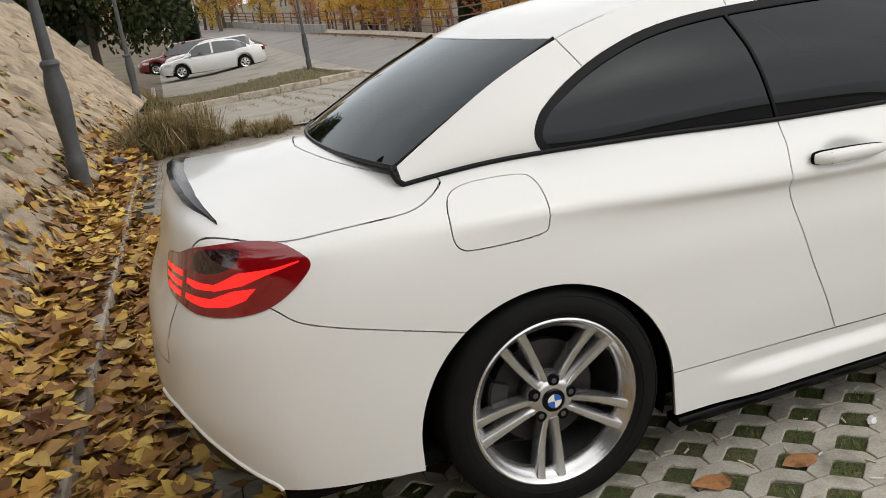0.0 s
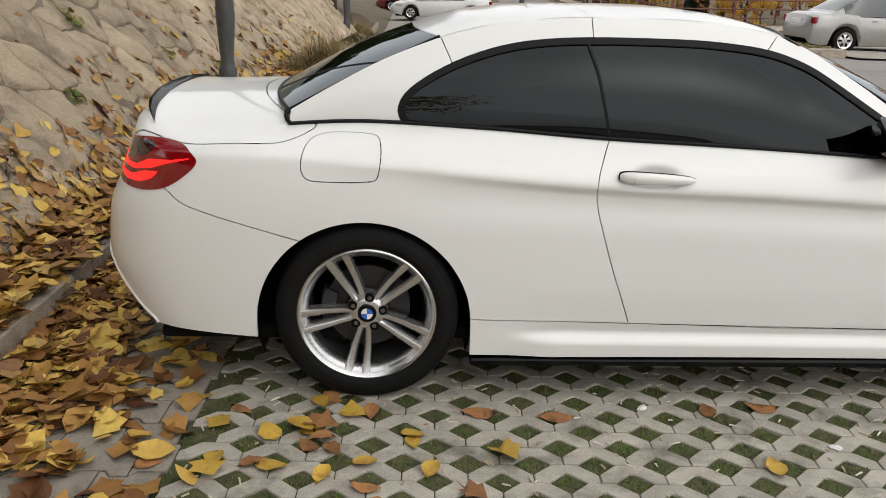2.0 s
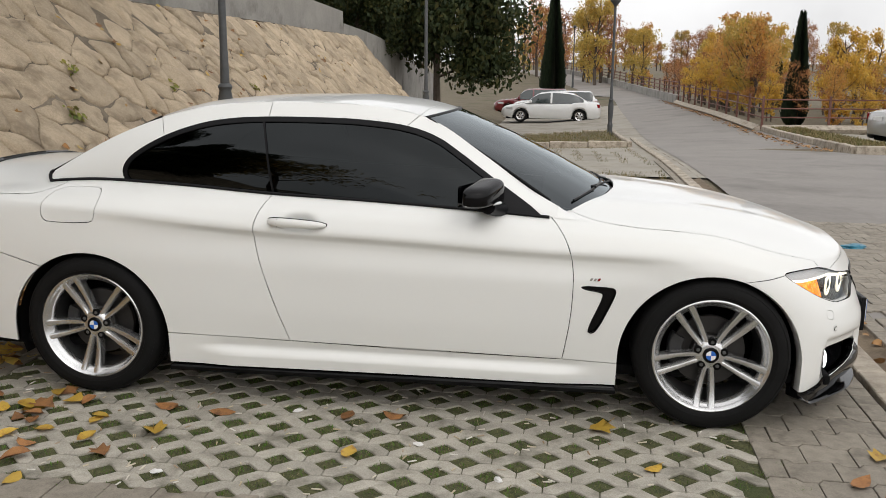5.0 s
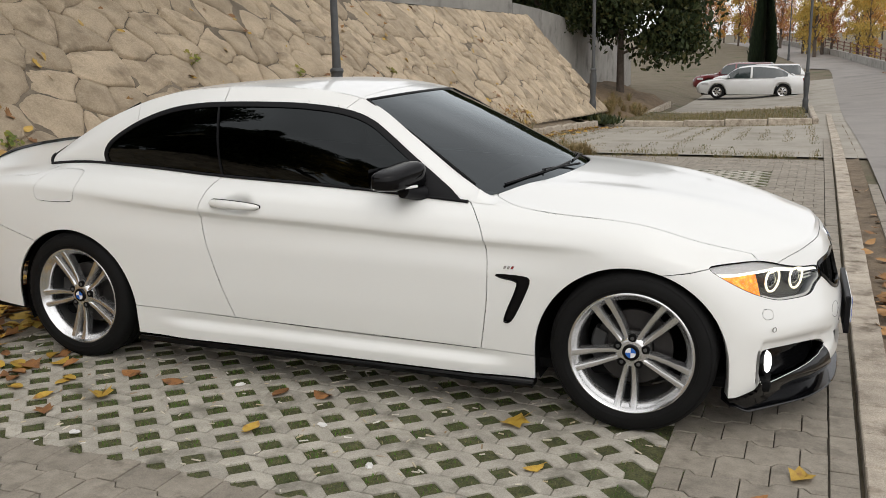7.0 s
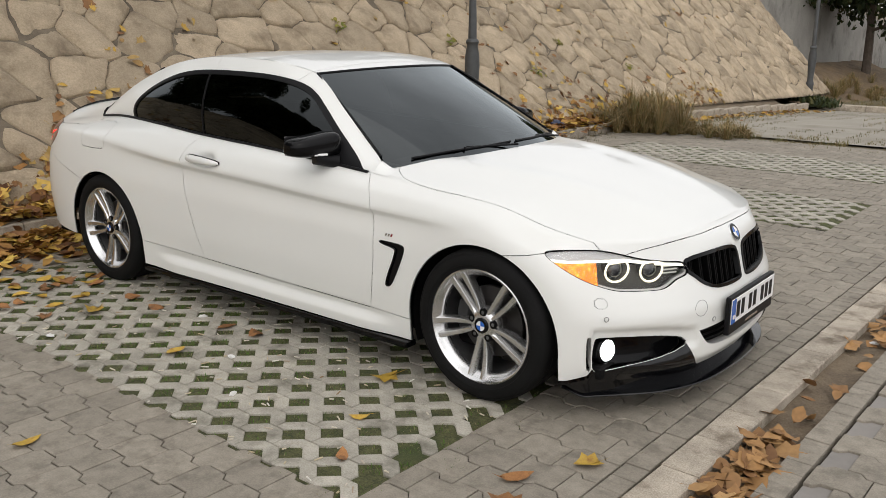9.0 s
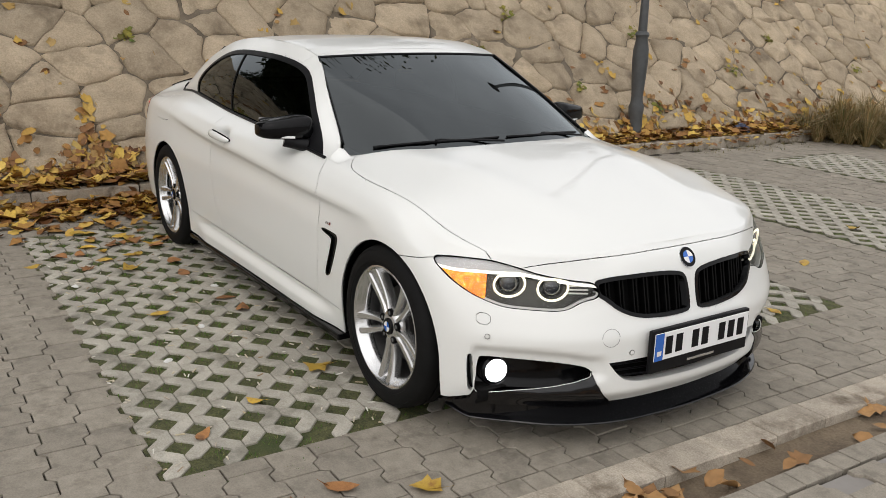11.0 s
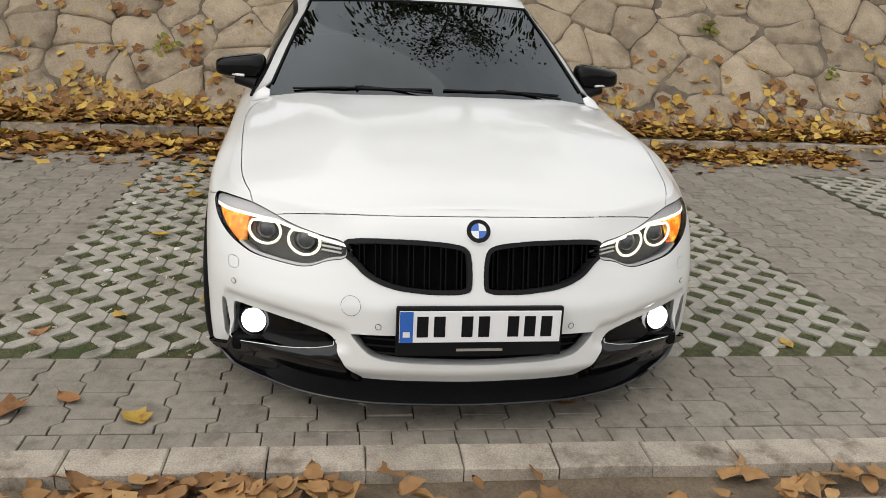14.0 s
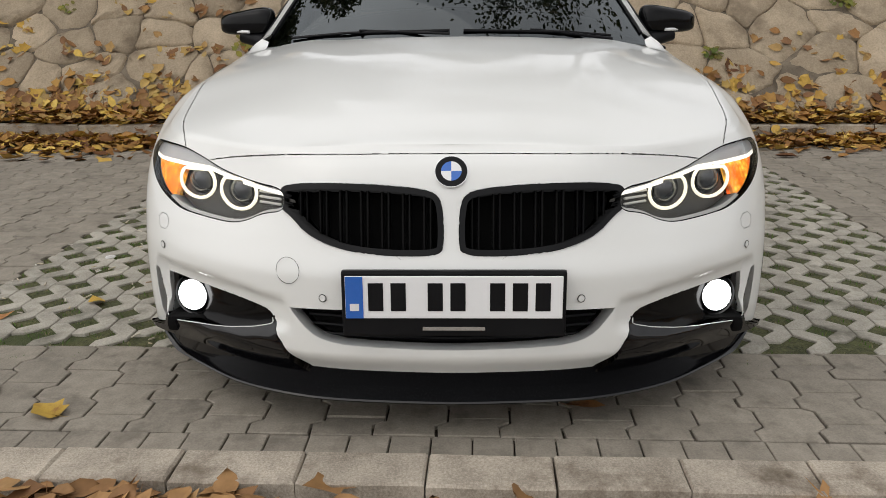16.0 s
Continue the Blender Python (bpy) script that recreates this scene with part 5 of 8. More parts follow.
for k, s in enumerate((-1, 1)):
    for c, r, rz in HEADS:
        at = Matrix.Translation((c.x, s * c.y, c.z)) @ Matrix.Rotation(s * radians(24), 4, "Z")
        bm = ring_bm(r, rz, 0.0046, flat_top=0.30)
        bmesh.ops.transform(bm, matrix=at @ Matrix.Translation((0.006, 0, 0)), verts=bm.verts[:])
        part("light_ring", bm, M["drl"], lenses[k], "glowing white ring", smooth=True)
        bm = lathe_bm([(0.033, -0.010), (0.035, -0.016), (rz - 0.006, -0.006), (rz - 0.004, -0.05), (0.033, -0.05)], 32, ring=True, m=at @ Matrix.Rotation(radians(90), 4, "Y"))
        part("projector", bm, M["lamp_dark"], lenses[k], smooth=True)
        bm = lathe_bm([(0.0, 0.014), (0.016, 0.011), (0.028, 0.004), (0.034, -0.006)], 28, m=at @ Matrix.Rotation(radians(90), 4, "Y"))
        part("projector_lens", bm, M["dark_lens"], lenses[k], smooth=True)
    # inner light fin
    bm = bmesh.new()
    for dz in (0.0, 0.014, 0.028):
        box_bm((0.008, 0.075, 0.006), (2.030, s * 0.462, 0.582 + dz), 0.002, 1, bm, Matrix.Rotation(s * radians(33), 4, "Z"))
    part("light_fin", bm, M["lamp_pale"], lenses[k])

# kidney grille slats
slat_bm = lambda y, s, h, z, x: box_bm((0.03, 0.006, h), (x, s * y, z), 0.002, 1)
for s in (-1, 1):
    for k in range(7):
        yc = 0.058 + 0.0515 * k
        top = 0.640 - 0.02 * max(0, (yc - 0.3) / 0.1)
        bot = np.interp(yc, [0.02, 0.1, 0.2, 0.28, 0.35, 0.40], [0.49, 0.487, 0.49, 0.503, 0.53, 0.58])
        xs = np.interp(yc, [0.0, 0.27, 0.40], [2.128, 2.112, 2.065])
        for d in (-0.008, 0.008):
            bm = slat_bm(yc + d, s, top - bot, (top + bot) / 2, xs)
            for v in bm.verts:
                v.co.x += -0.22 * (v.co.z - 0.56)
            part("grille_slat", bm, M["slat"], car)
for k in range(4):
    bm = tube_bm([(float(np.interp(abs(y), [0, .2, .4], [2.165, 2.155, 2.11])), y, 0.268 + 0.024 * k) for y in np.linspace(-0.36, 0.36, 15)], 0.004, 6)
    part("intake_bar", bm, M["black_trim"], car)

# front splitter, one blade from wheel to wheel
edge = [p for p in FLANK[0] if p[0] > 1.79]
line = [(x, -y) for x, y, z in edge[::-1]] + [(x, y) for x, y, z in edge[1:]]
prof_rows = []
for i, (x, y) in enumerate(line):
    ax, ay = line[max(i - 1, 0)]
    bx, by = line[min(i + 1, len(line) - 1)]
    n = Vector((by - ay, -(bx - ax))).normalized()
    g = 0.022 * smoothstep(0.72, 0.30, abs(y)) - 0.030 * smoothstep(0.55, 0.86, abs(y))
    c = smoothstep(0.36, 0.78, abs(y))
    up = 0.045 * smoothstep(0.80, 0.885, abs(y))
    prof_rows.append([(x + n.x * d, y + n.y * d, max(z, z + up * (z < 0.15))) for d, z in ((-0.09, 0.19), (-0.014, 0.188), (-0.022 + 0.003 * c, 0.165), (-0.030 + 0.008 * c, 0.118), (0.016 + g, 0.111), (0.019 + g, 0.107), (0.016 + g, 0.103), (-0.09, 0.101))])
m8 = 8
sv = [p for r in prof_rows for p in r]
sf = [(i * m8 + k, i * m8 + (k + 1) % m8, (i + 1) * m8 + (k + 1) % m8, (i + 1) * m8 + k) for i in range(len(prof_rows) - 1) for k in range(m8)] + [tuple(range(m8)), tuple((len(prof_rows) - 1) * m8 + k for k in reversed(range(m8)))]
bm = bmesh.new()
bv_ = [bm.verts.new(p) for p in sv]
for f in sf:
    bm.faces.new([bv_[i] for i in f])
part("front_splitter", bm, M["lip"], car, "gloss black front splitter blade", smooth=True)
for s in (-1, 1):
    bm = box_bm((2.04, 0.07, 0.028), (-0.01, s * 0.872, 0.150), 0.008, 2)
    part("sill_blade", bm, M["black_gloss"], car, "gloss black sill extension")

# boot lip spoiler
rows = []
for y in np.linspace(-0.615, 0.615, 41):
    e = 1 - abs(y / 0.615) ** 3.5
    bx = float(np.interp(abs(y), [0, 0.2, 0.4, 0.5, 0.6, 0.62], [-2.268, -2.262, -2.245, -2.224, -2.19, -2.18]))
    bz = float(np.interp(abs(y), [0, 0.2, 0.4, 0.5, 0.6, 0.62], [1.018, 1.015, 1.002, 0.988, 0.968, 0.964]))
    fz = bz + 0.004
    rows.append([(bx - 0.004 + 0.034 * e, y, fz + 0.002), (bx - 0.005 + 0.018 * e, y, bz + 0.004 + 0.005 * e), (bx - 0.006, y, bz + 0.004 + 0.014 * e), (bx - 0.020 * e - 0.004, y, bz + 0.002 + 0.012 * e), (bx - 0.018 * e - 0.004, y, bz + 0.004 * e - 0.006), (bx - 0.006, y, bz - 0.022)])
bm = bmesh.new()
vv = [[bm.verts.new(p) for p in r] for r in rows]
for a, b in zip(vv, vv[1:]):
    for k in range(5):
        bm.faces.new((a[k], a[k + 1], b[k + 1], b[k]))
part("boot_spoiler", bm, M["spoiler"], car, "gloss black lip on the boot lid", smooth=True)

# roundel and plate on the nose
def roundel(m, r, parent, s=1):
    """A badge disc: dark ring, pale rim, quartered blue and white centre. Faces +z of m."""
    disc = part("badge", lathe_bm([(0, 0.0), (r, 0.0), (r, 0.004), (r * 0.96, 0.006), (0, 0.007)], 36, m=m), M["black_gloss"], parent, smooth=True)
    part("badge_rim", lathe_bm([(r * 0.95, 0.0055), (r, 0.0055), (r * 1.02, 0.003), (r * 1.02, 0.0), (r * 0.95, 0.0)], 36, m=m, ring=True), M["chrome"], disc)
    for q in range(4):
        bm = bmesh.new()
        c = bm.verts.new((0, 0, 0.0085))
        arc = [bm.verts.new((0.62 * r * math.cos(math.pi / 2 * (q + k / 8)), 0.62 * r * math.sin(math.pi / 2 * (q + k / 8)), 0.0082)) for k in range(9)]
        for a, b in zip(arc, arc[1:]):
            bm.faces.new((c, a, b))
        bmesh.ops.transform(bm, matrix=m, verts=bm.verts[:])
        part("quarter", bm, M["blue"] if q % 2 == 1 else M["white_enamel"], disc)
    return disc


nose_turn = Matrix(((0, -0.53, 0.85, 0), (1, 0, 0, 0), (0, 0.85, 0.53, 0), (0, 0, 0, 1)))
roundel(Matrix.Translation((2.117, 0, 0.677)) @ nose_turn, 0.040, car)
holder = part("plate_holder", box_bm((0.022, 0.537, 0.165), (2.213, 0.006, 0.377), 0.006, 2), M["black_trim"], car, "black number plate holder")
plate = part("number_plate", box_bm((0.004, 0.518, 0.106), (2.2265, 0.006, 0.396), 0.0015, 1), M["plate_white"], holder, "white plate with a blue end strip and dark bars")
part("blue_strip", box_bm((0.002, 0.042, 0.104), (2.2295, -0.231, 0.396)), M["blue"], holder)
part("code_bar", box_bm((0.001, 0.022, 0.018), (2.2312, -0.231, 0.372)), M["white_enamel"], holder)
for y in (-0.180, -0.126, -0.038, 0.016, 0.110, 0.164, 0.218):
    part("plate_bar", box_bm((0.0015, 0.036, 0.070), (2.2293, y, 0.397), 0.0005, 1), M["black_trim"], holder)
part("dealer_bar", box_bm((0.002, 0.150, 0.009), (2.2248, 0.006, 0.316)), M["alloy"], holder)

# fog lamps, sensors, towing cover, washer flaps
for s in (-1, 1):
    m = Matrix.Translation((1.913, s * 0.724, 0.295)) @ Matrix.Rotation(s * radians(13), 4, "Z") @ Matrix.Rotation(radians(84), 4, "Y")
    fog = part("fog_lamp", lathe_bm([(0.0, 0.004), (0.03, 0.002), (0.044, -0.006), (0.052, -0.012), (0.056, -0.008), (0.060, -0.02), (0.060, -0.075)], 32, m=m), M["black_gloss"], car, smooth=True, label="lit round fog lamp")
    part("fog_lens", lathe_bm([(0.0, 0.011), (0.022, 0.0090), (0.036, 0.004), (0.043, -0.003)], 36, m=m), M["fog_glow"], fog, "glowing white lens", smooth=True)
    for x, y, z, nx, r in ((2.178, 0.315, 0.377, 0.25, 0.0095), (1.930, 0.784, 0.446, 0.95, 0.0095)):
        n = Vector((1, s * nx, 0)).normalized()
        rot = n.to_track_quat("Z", "Y").to_matrix().to_4x4()
        sensor = part("parking_sensor", lathe_bm([(0, 0.0015), (r * 0.8, 0.0015), (r * 0.85, 0.0)], 20, m=Matrix.Translation(Vector((x, s * y, z)) + n * 0.001) @ rot), M["paint"], car, smooth=True)
        bm = tube_bm([Matrix.Translation(Vector((x, s * y, z)) + n * 0.0012) @ rot @ Vector((r * math.cos(a), r * math.sin(a), 0)) for a in np.linspace(0, 2 * math.pi, 20, endpoint=False)], 0.0009, 5, closed=True)
        part("sensor_ring", bm, M["black_trim"], sensor)
tow_n = Vector((1, -0.40, 0.12)).normalized()
tow_rot = tow_n.to_track_quat("Z", "Y").to_matrix().to_4x4()
bm = tube_bm([Matrix.Translation(Vector((2.153, -0.401, 0.441)) + tow_n * 0.0035) @ tow_rot @ Vector((0.033 * math.cos(a), 0.033 * math.sin(a), 0)) for a in np.linspace(0, 2 * math.pi, 40, endpoint=False)], 0.0006, 5, closed=True)
part("towing_cover_seam", bm, M["liner"], car)

# door mirrors, handles
for k, s in enumerate((-1, 1)):
    bm = bmesh.new()
    bmesh.ops.create_uvsphere(bm, u_segments=32, v_segments=20, radius=1)
    for v in bm.verts:
        x, y, z = v.co
        sx = abs(x) ** 0.6 * (1 if x > 0 else -1)
        sy = abs(y) ** 0.5 * (1 if y > 0 else -1)
        sz = abs(z) ** 0.45 * (1 if z > 0 else -1)
        t = 0.5 + 0.5 * sy  # 0 inboard, 1 at the tip
        px = 0.405 + (0.085 if sx > 0 else 0.035) * sx - 0.075 * t + 0.03
        py = 0.878 + 0.122 * sy
        pz = 0.988 + ((0.080 - 0.040 * t) if sz > 0 else (0.048 - 0.006 * t)) * sz
        v.co = (px, s * py, pz)
    mir = part("door_mirror", bm, M["black_gloss"], car, "gloss black door mirror with a pale strip", smooth=True)
    pts = []
    for t in np.linspace(0.30, 0.98, 14):
        y = 0.80 + 0.19 * t
        x = 0.515 - 0.075 * t - 0.055 * t**4 - 0.003
        pts.append((x, s * y, 0.958 + 0.004 * t))
    pts.append((0.350, s * 0.990, 0.964))
    part("indicator_strip", tube_bm(pts, 0.0065, 6), M["white_enamel"], mir, "pale indicator strip", smooth=True)
    bm = tube_bm([(0.44, s * 0.89, 0.945), (0.46, s * 0.84, 0.928), (0.49, s * 0.79, 0.918)], 0.03, 12, radii=[0.034, 0.030, 0.034])
    part("mirror_arm", bm, M["black_trim"], mir, smooth=True)
    bm = bmesh.new()
    g = bmesh.ops.create_grid(bm, x_segments=8, y_segments=8, size=1)
    for v in bm.verts:
        v.co = (0.377 - 0.06 * (v.co.x * 0.5 + 0.5), s * (0.88 + 0.085 * v.co.x), 0.993 + 0.045 * v.co.y)
    part("mirror_glass", bm, M["chrome"], mir)
    # handle: a slim bar bridging the hollow
    pts = [(-0.527, s * 0.905, 0.853), (-0.515, s * 0.918, 0.853), (-0.47, s * 0.924, 0.851), (-0.40, s * 0.925, 0.849), (-0.33, s * 0.922, 0.846), (-0.29, s * 0.914, 0.844), (-0.272, s * 0.902, 0.843)]
    bm = tube_bm(pts, 0.014, 12, radii=[0.014, 0.019, 0.021, 0.020, 0.017, 0.013, 0.006])
    for v in bm.verts:
        v.co.y = s * 0.915 + (v.co.y - s * 0.915) * 0.75
    # dark tube just behind the handle, put there for the shade of its gap
    gap = tube_bm([(x, y - s * 0.009, z) for x, y, z in pts], 0.016, 12, radii=[0.0172, 0.0207, 0.0220, 0.0203, 0.0172, 0.0133, 0.007])
    for v in gap.verts:
        v.co.y = s * 0.902 + (v.co.y - s * 0.906) * 0.45
    part("handle_gap", gap, M["liner"], doors[k], smooth=True)
    handle = part("door_handle", bm, M["paint"], doors[k], "body-coloured pull handle", smooth=True)
    bm = tube_bm([(-0.488, s * (0.9245 + 0.004), 0.834), (-0.488, s * (0.928 + 0.006), 0.851), (-0.488, s * (0.9245 + 0.004), 0.868)], 0.0012, 5)
    part("lock_seam", bm, M["liner"], handle)
    # small badge bars beside the wing vent
    for d, mt in ((0.0, "alloy"), (0.016, "alloy"), (0.032, "red_lens")):
        bm = box_bm((0.010, 0.003, 0.013), (0.888 + d, s * 0.8985, 0.6455), 0.001, 1)
        for v in bm.verts:
            v.co.x += 0.5 * (v.co.z - 0.6455)
        part("badge_bar", bm, M[mt], car)
    # black lip round the wing vent
    bm = tube_bm([(x, s * 0.8985, z) for x, z in VENT], 0.003, 6, closed=True)
    part("vent_lip", bm, M["black_gloss"], car, smooth=True)

# foot of each windscreen pillar, running out into the wing
def hood_surface(x, y):
    ye, ze = belt(x)
    return hood_z(x) - (hood_z(x) - ze) * min(1.0, y / ye) ** 2.4


foot_line = [tuple(p) for p in SIDE_TOP[0][::3]] + [(0.735, 0.724, 0.926)]
for s in (-1, 1):
    bm = bmesh.new()
    rows = []
    for k in range(9):
        f = k / 8
        x = 0.733 + 0.085 * f
        rows.append([bm.verts.new((x, s * y, hood_surface(x, y) + 0.0015 + (1 - f) ** 2 * (z - hood_surface(0.735, y)))) for _, y, z in foot_line])
    for a, b in zip(rows, rows[1:]):
        for i in range(len(a) - 1):
            bm.faces.new((a[i], a[i + 1], b[i + 1], b[i]))
    bmesh.ops.recalc_face_normals(bm, faces=bm.faces[:])
    part("pillar_foot", bm, M["paint"], car, smooth=True)

# black line along the foot of the glasshouse, windscreen border, wipers
for s in (-1, 1):
    pts = [(x, s * (belt(x)[0] + 0.004), belt(x)[1] + 0.003) for x in np.linspace(0.70, -1.69, 60)]
    part("belt_seal", tube_bm(pts, 0.0075, 6), M["black_trim"], car, smooth=True)
    pts = [tuple(p * np.array([1, s, 1])) for p in (REAR[:, 0] + np.array([-0.004, -0.004, 0.004]))]
    part("rear_window_seal", tube_bm(pts, 0.005, 6), M["black_trim"], car, smooth=True)
    pts = [tuple(p * np.array([1, s, 1]) + np.array([0.004, 0, 0.004])) for p in WIND[:-2, 0]]
    part("windscreen_seal", tube_bm(pts, 0.0055, 6), M["black_trim"], car, smooth=True)
for s in (-1, 1):  # seal round the heel of each rear pillar
    (yb, zb), q = belt(-1.69), REAR[-1, 0]
    pts = [(q[0] - 0.004, s * q[1], q[2] + 0.004), (-1.704, s * (q[1] * 0.75 + yb * 0.25), q[2] * 0.75 + zb * 0.25 + 0.006), (-1.704, s * (q[1] + yb) / 2, (q[2] + zb) / 2 + 0.007), (-1.698, s * (q[1] * 0.2 + yb * 0.8), q[2] * 0.2 + zb * 0.8 + 0.005), (-1.685, s * (yb + 0.004), zb + 0.003)]
    part("pillar_seal", tube_bm(pts, 0.0085, 8), M["black_trim"], car, smooth=True)
full_edge = lambda g, r: [tuple(p * np.array([1, -1, 1])) for p in g[r]] + [tuple(p) for p in g[r][::-1]]
part("rear_window_seal", tube_bm(full_edge(REAR, -1), 0.007, 6), M["black_trim"], car, smooth=True)
part("header_seal", tube_bm(full_edge(WIND, 0), 0.007, 6), M["black_trim"], car, smooth=True)
for y0, y1, x0 in ((-0.62, -0.02, 0.80), (0.03, 0.58, 0.955)):
    f = lambda y: float(np.interp(abs(y), [0, .2, .4, .6, .735], [0.945, 0.93, 0.885, 0.81, 0.735]))
    g = lambda y: float(np.interp(abs(y), [0, .4, .735], [0.965, 0.955, 0.925]))
    pts = [(f(y) + 0.004, y, g(y) + 0.010) for y in np.linspace(y0, y1, 12)]
    wiper = part("wiper", tube_bm(pts, 0.0055, 6), M["black_trim"], car, smooth=True)
    part("wiper_arm", tube_bm([(f(y1) + 0.05, y1, g(y1) + 0.0), ((f(y0) + f(y1)) / 2 + 0.02, (y0 + y1) / 2, 0.972), (f((y0 + y1) / 2) + 0.006, (y0 + y1) / 2 - 0.03, g((y0 + y1) / 2) + 0.016)], 0.0055, 6), M["black_trim"], wiper, smooth=True)

# dark cabin, floor pan, wheel housings
part("cabin", box_bm((2.2, 1.42, 0.5), (-0.35, 0, 0.62), 0.05, 2), M["liner"], car)
part("floor_pan", box_bm((4.1, 1.60, 0.05), (-0.12, 0, 0.215), 0.02, 2), M["liner"], car)
for x in (1.395, -1.415):
    for s in (-1, 1):
        bm = bmesh.new()
        a = [bm.verts.new((x + 0.395 * math.cos(t), s * 0.845, 0.297 + 0.395 * math.sin(t))) for t in np.linspace(-0.35, math.pi + 0.35, 40)]
        b = [bm.verts.new((x + 0.395 * math.cos(t), s * 0.55, 0.297 + 0.395 * math.sin(t))) for t in np.linspace(-0.35, math.pi + 0.35, 40)]
        for i in range(39):
            bm.faces.new((a[i], a[i + 1], b[i + 1], b[i]))
        bm.faces.new(b)
        part("wheel_housing", bm, M["liner"], car)


# ---- wheels ----
def spoke_bm(side):
    secs = [(0.030, 0.0115, 0.0225, -0.026), (0.060, 0.0135, 0.0245, -0.028), (0.095, 0.0185, 0.0265, -0.030), (0.14, 0.0245, 0.0285, -0.026), (0.19, 0.0285, 0.0315, -0.018), (0.225, 0.0305, 0.0335, -0.010), (0.2405, 0.0310, 0.0345, -0.0055)]
    bm = bmesh.new()
    rings = []
    for r, off, w, z in secs:
        o = side * off
        inner = o - side * w / 2
        outer = o + side * w / 2
        pr = [(outer, z - 0.045), (outer, z - 0.007), (outer - side * 0.004, z - 0.001), (o, z), (inner + side * 0.007, z - 0.002), (inner, z - 0.013), (inner, z - 0.045)]
        rings.append([bm.verts.new((r, u, q)) for u, q in pr])
    for a, b in zip(rings, rings[1:]):
        for k in range(7):
            bm.faces.new((a[k], a[(k + 1) % 7], b[(k + 1) % 7], b[k]))
    bm.faces.new(rings[0])
    bm.faces.new(rings[-1][::-1])
    return bm


def wheel(x, s, turn):
    m = pose(x, s * 0.904, 0.330, 90, 0, 0 if s < 0 else 180)
    rim = part("wheel", lathe_bm([(0.214, -0.034), (0.224, -0.022), (0.2335, -0.012), (0.2385, -0.001), (0.2445, 0.003), (0.2495, 0.001), (0.2505, -0.008), (0.246, -0.02), (0.226, -0.045), (0.216, -0.06), (0.212, -0.05)], 72, ring=True), M["alloy"], car, "silver alloy wheel with five split spokes", smooth=True)
    rim.matrix_basis = m @ Matrix.Rotation(radians(turn), 4, "Z")
    part("rim_barrel", lathe_bm([(0.226, -0.03), (0.216, -0.075), (0.208, -0.13), (0.208, -0.20), (0.224, -0.21), (0.23, -0.05)], 64, ring=True), M["alloy_shaded"], rim, smooth=True)
    prof = [(0.222, -0.212), (0.27, -0.222), (0.305, -0.222), (0.322, -0.21), (0.3305, -0.19)]
    for z in (-0.165, -0.115, -0.065):
        prof += [(0.332, z - 0.012), (0.332, z - 0.005), (0.326, z - 0.004), (0.326, z + 0.004), (0.332, z + 0.005), (0.332, z + 0.012)]
    prof += [(0.3305, -0.030), (0.326, -0.012), (0.318, 0.0), (0.312, 0.0035), (0.311, 0.0015), (0.30, 0.0085), (0.285, 0.012), (0.268, 0.011), (0.2665, 0.0085), (0.258, 0.007), (0.2505, -0.001), (0.244, -0.012)]
    part("tyre", lathe_bm(prof, 96, ring=True), M["rubber"], rim, "black low-profile tyre", smooth=True)
    hub = lathe_bm([(0.0, -0.024), (0.044, -0.024), (0.058, -0.028), (0.068, -0.038), (0.074, -0.06), (0.0, -0.07)], 48)
    part("hub", hub, M["alloy"], rim, smooth=True)
    for q in range(5):
        for side in (-1, 1):
            bm = spoke_bm(side)
            bmesh.ops.transform(bm, matrix=Matrix.Rotation(2 * math.pi * q / 5, 4, "Z"), verts=bm.verts[:])
            part("spoke", bm, M["alloy"], rim, smooth=True)
        a = 2 * math.pi * (q + 0.5) / 5
        at = Matrix.Translation((0.057 * math.cos(a), 0.057 * math.sin(a), -0.026))
        part("bolt_well", lathe_bm([(0.0, 0.002), (0.0145, 0.002), (0.0172, 0.001), (0.0172, -0.01)], 20, m=at), M["liner"], rim)
        part("wheel_bolt", lathe_bm([(0.0, 0.004), (0.007, 0.004), (0.0085, 0.002), (0.0085, -0.004)], 6, m=at), M["alloy_shaded"], rim)
    cap_m = Matrix.Translation((0, 0, -0.023)) @ Matrix.Rotation(radians(-turn), 4, "Z")
    disc = part("badge", lathe_bm([(0, 0.0), (0.034, 0.0), (0.034, 0.004), (0.031, 0.007), (0, 0.0075)], 36, m=cap_m), M["black_gloss"], rim, "round cap with a quartered blue and white centre", smooth=True)
    for q in range(4):
        bm = bmesh.new()
        c = bm.verts.new((0, 0, 0.0092))
        arc = [bm.verts.new((0.021 * math.cos(math.pi / 2 * (q + k / 8)), 0.021 * math.sin(math.pi / 2 * (q + k / 8)), 0.009)) for k in range(9)]
        for a, b in zip(arc, arc[1:]):
            bm.faces.new((c, a, b))
        bmesh.ops.transform(bm, matrix=cap_m, verts=bm.verts[:])
        part("cap_quarter", bm, M["blue"] if q % 2 == 0 else M["white_enamel"], rim)
    part("brake_disc", lathe_bm([(0.05, -0.06), (0.075, -0.075), (0.08, -0.098), (0.155, -0.098), (0.156, -0.104), (0.155, -0.12), (0.05, -0.12)], 56, ring=True), M["disc"], rim, smooth=True)
    bm = bmesh.new()
    arcs = []
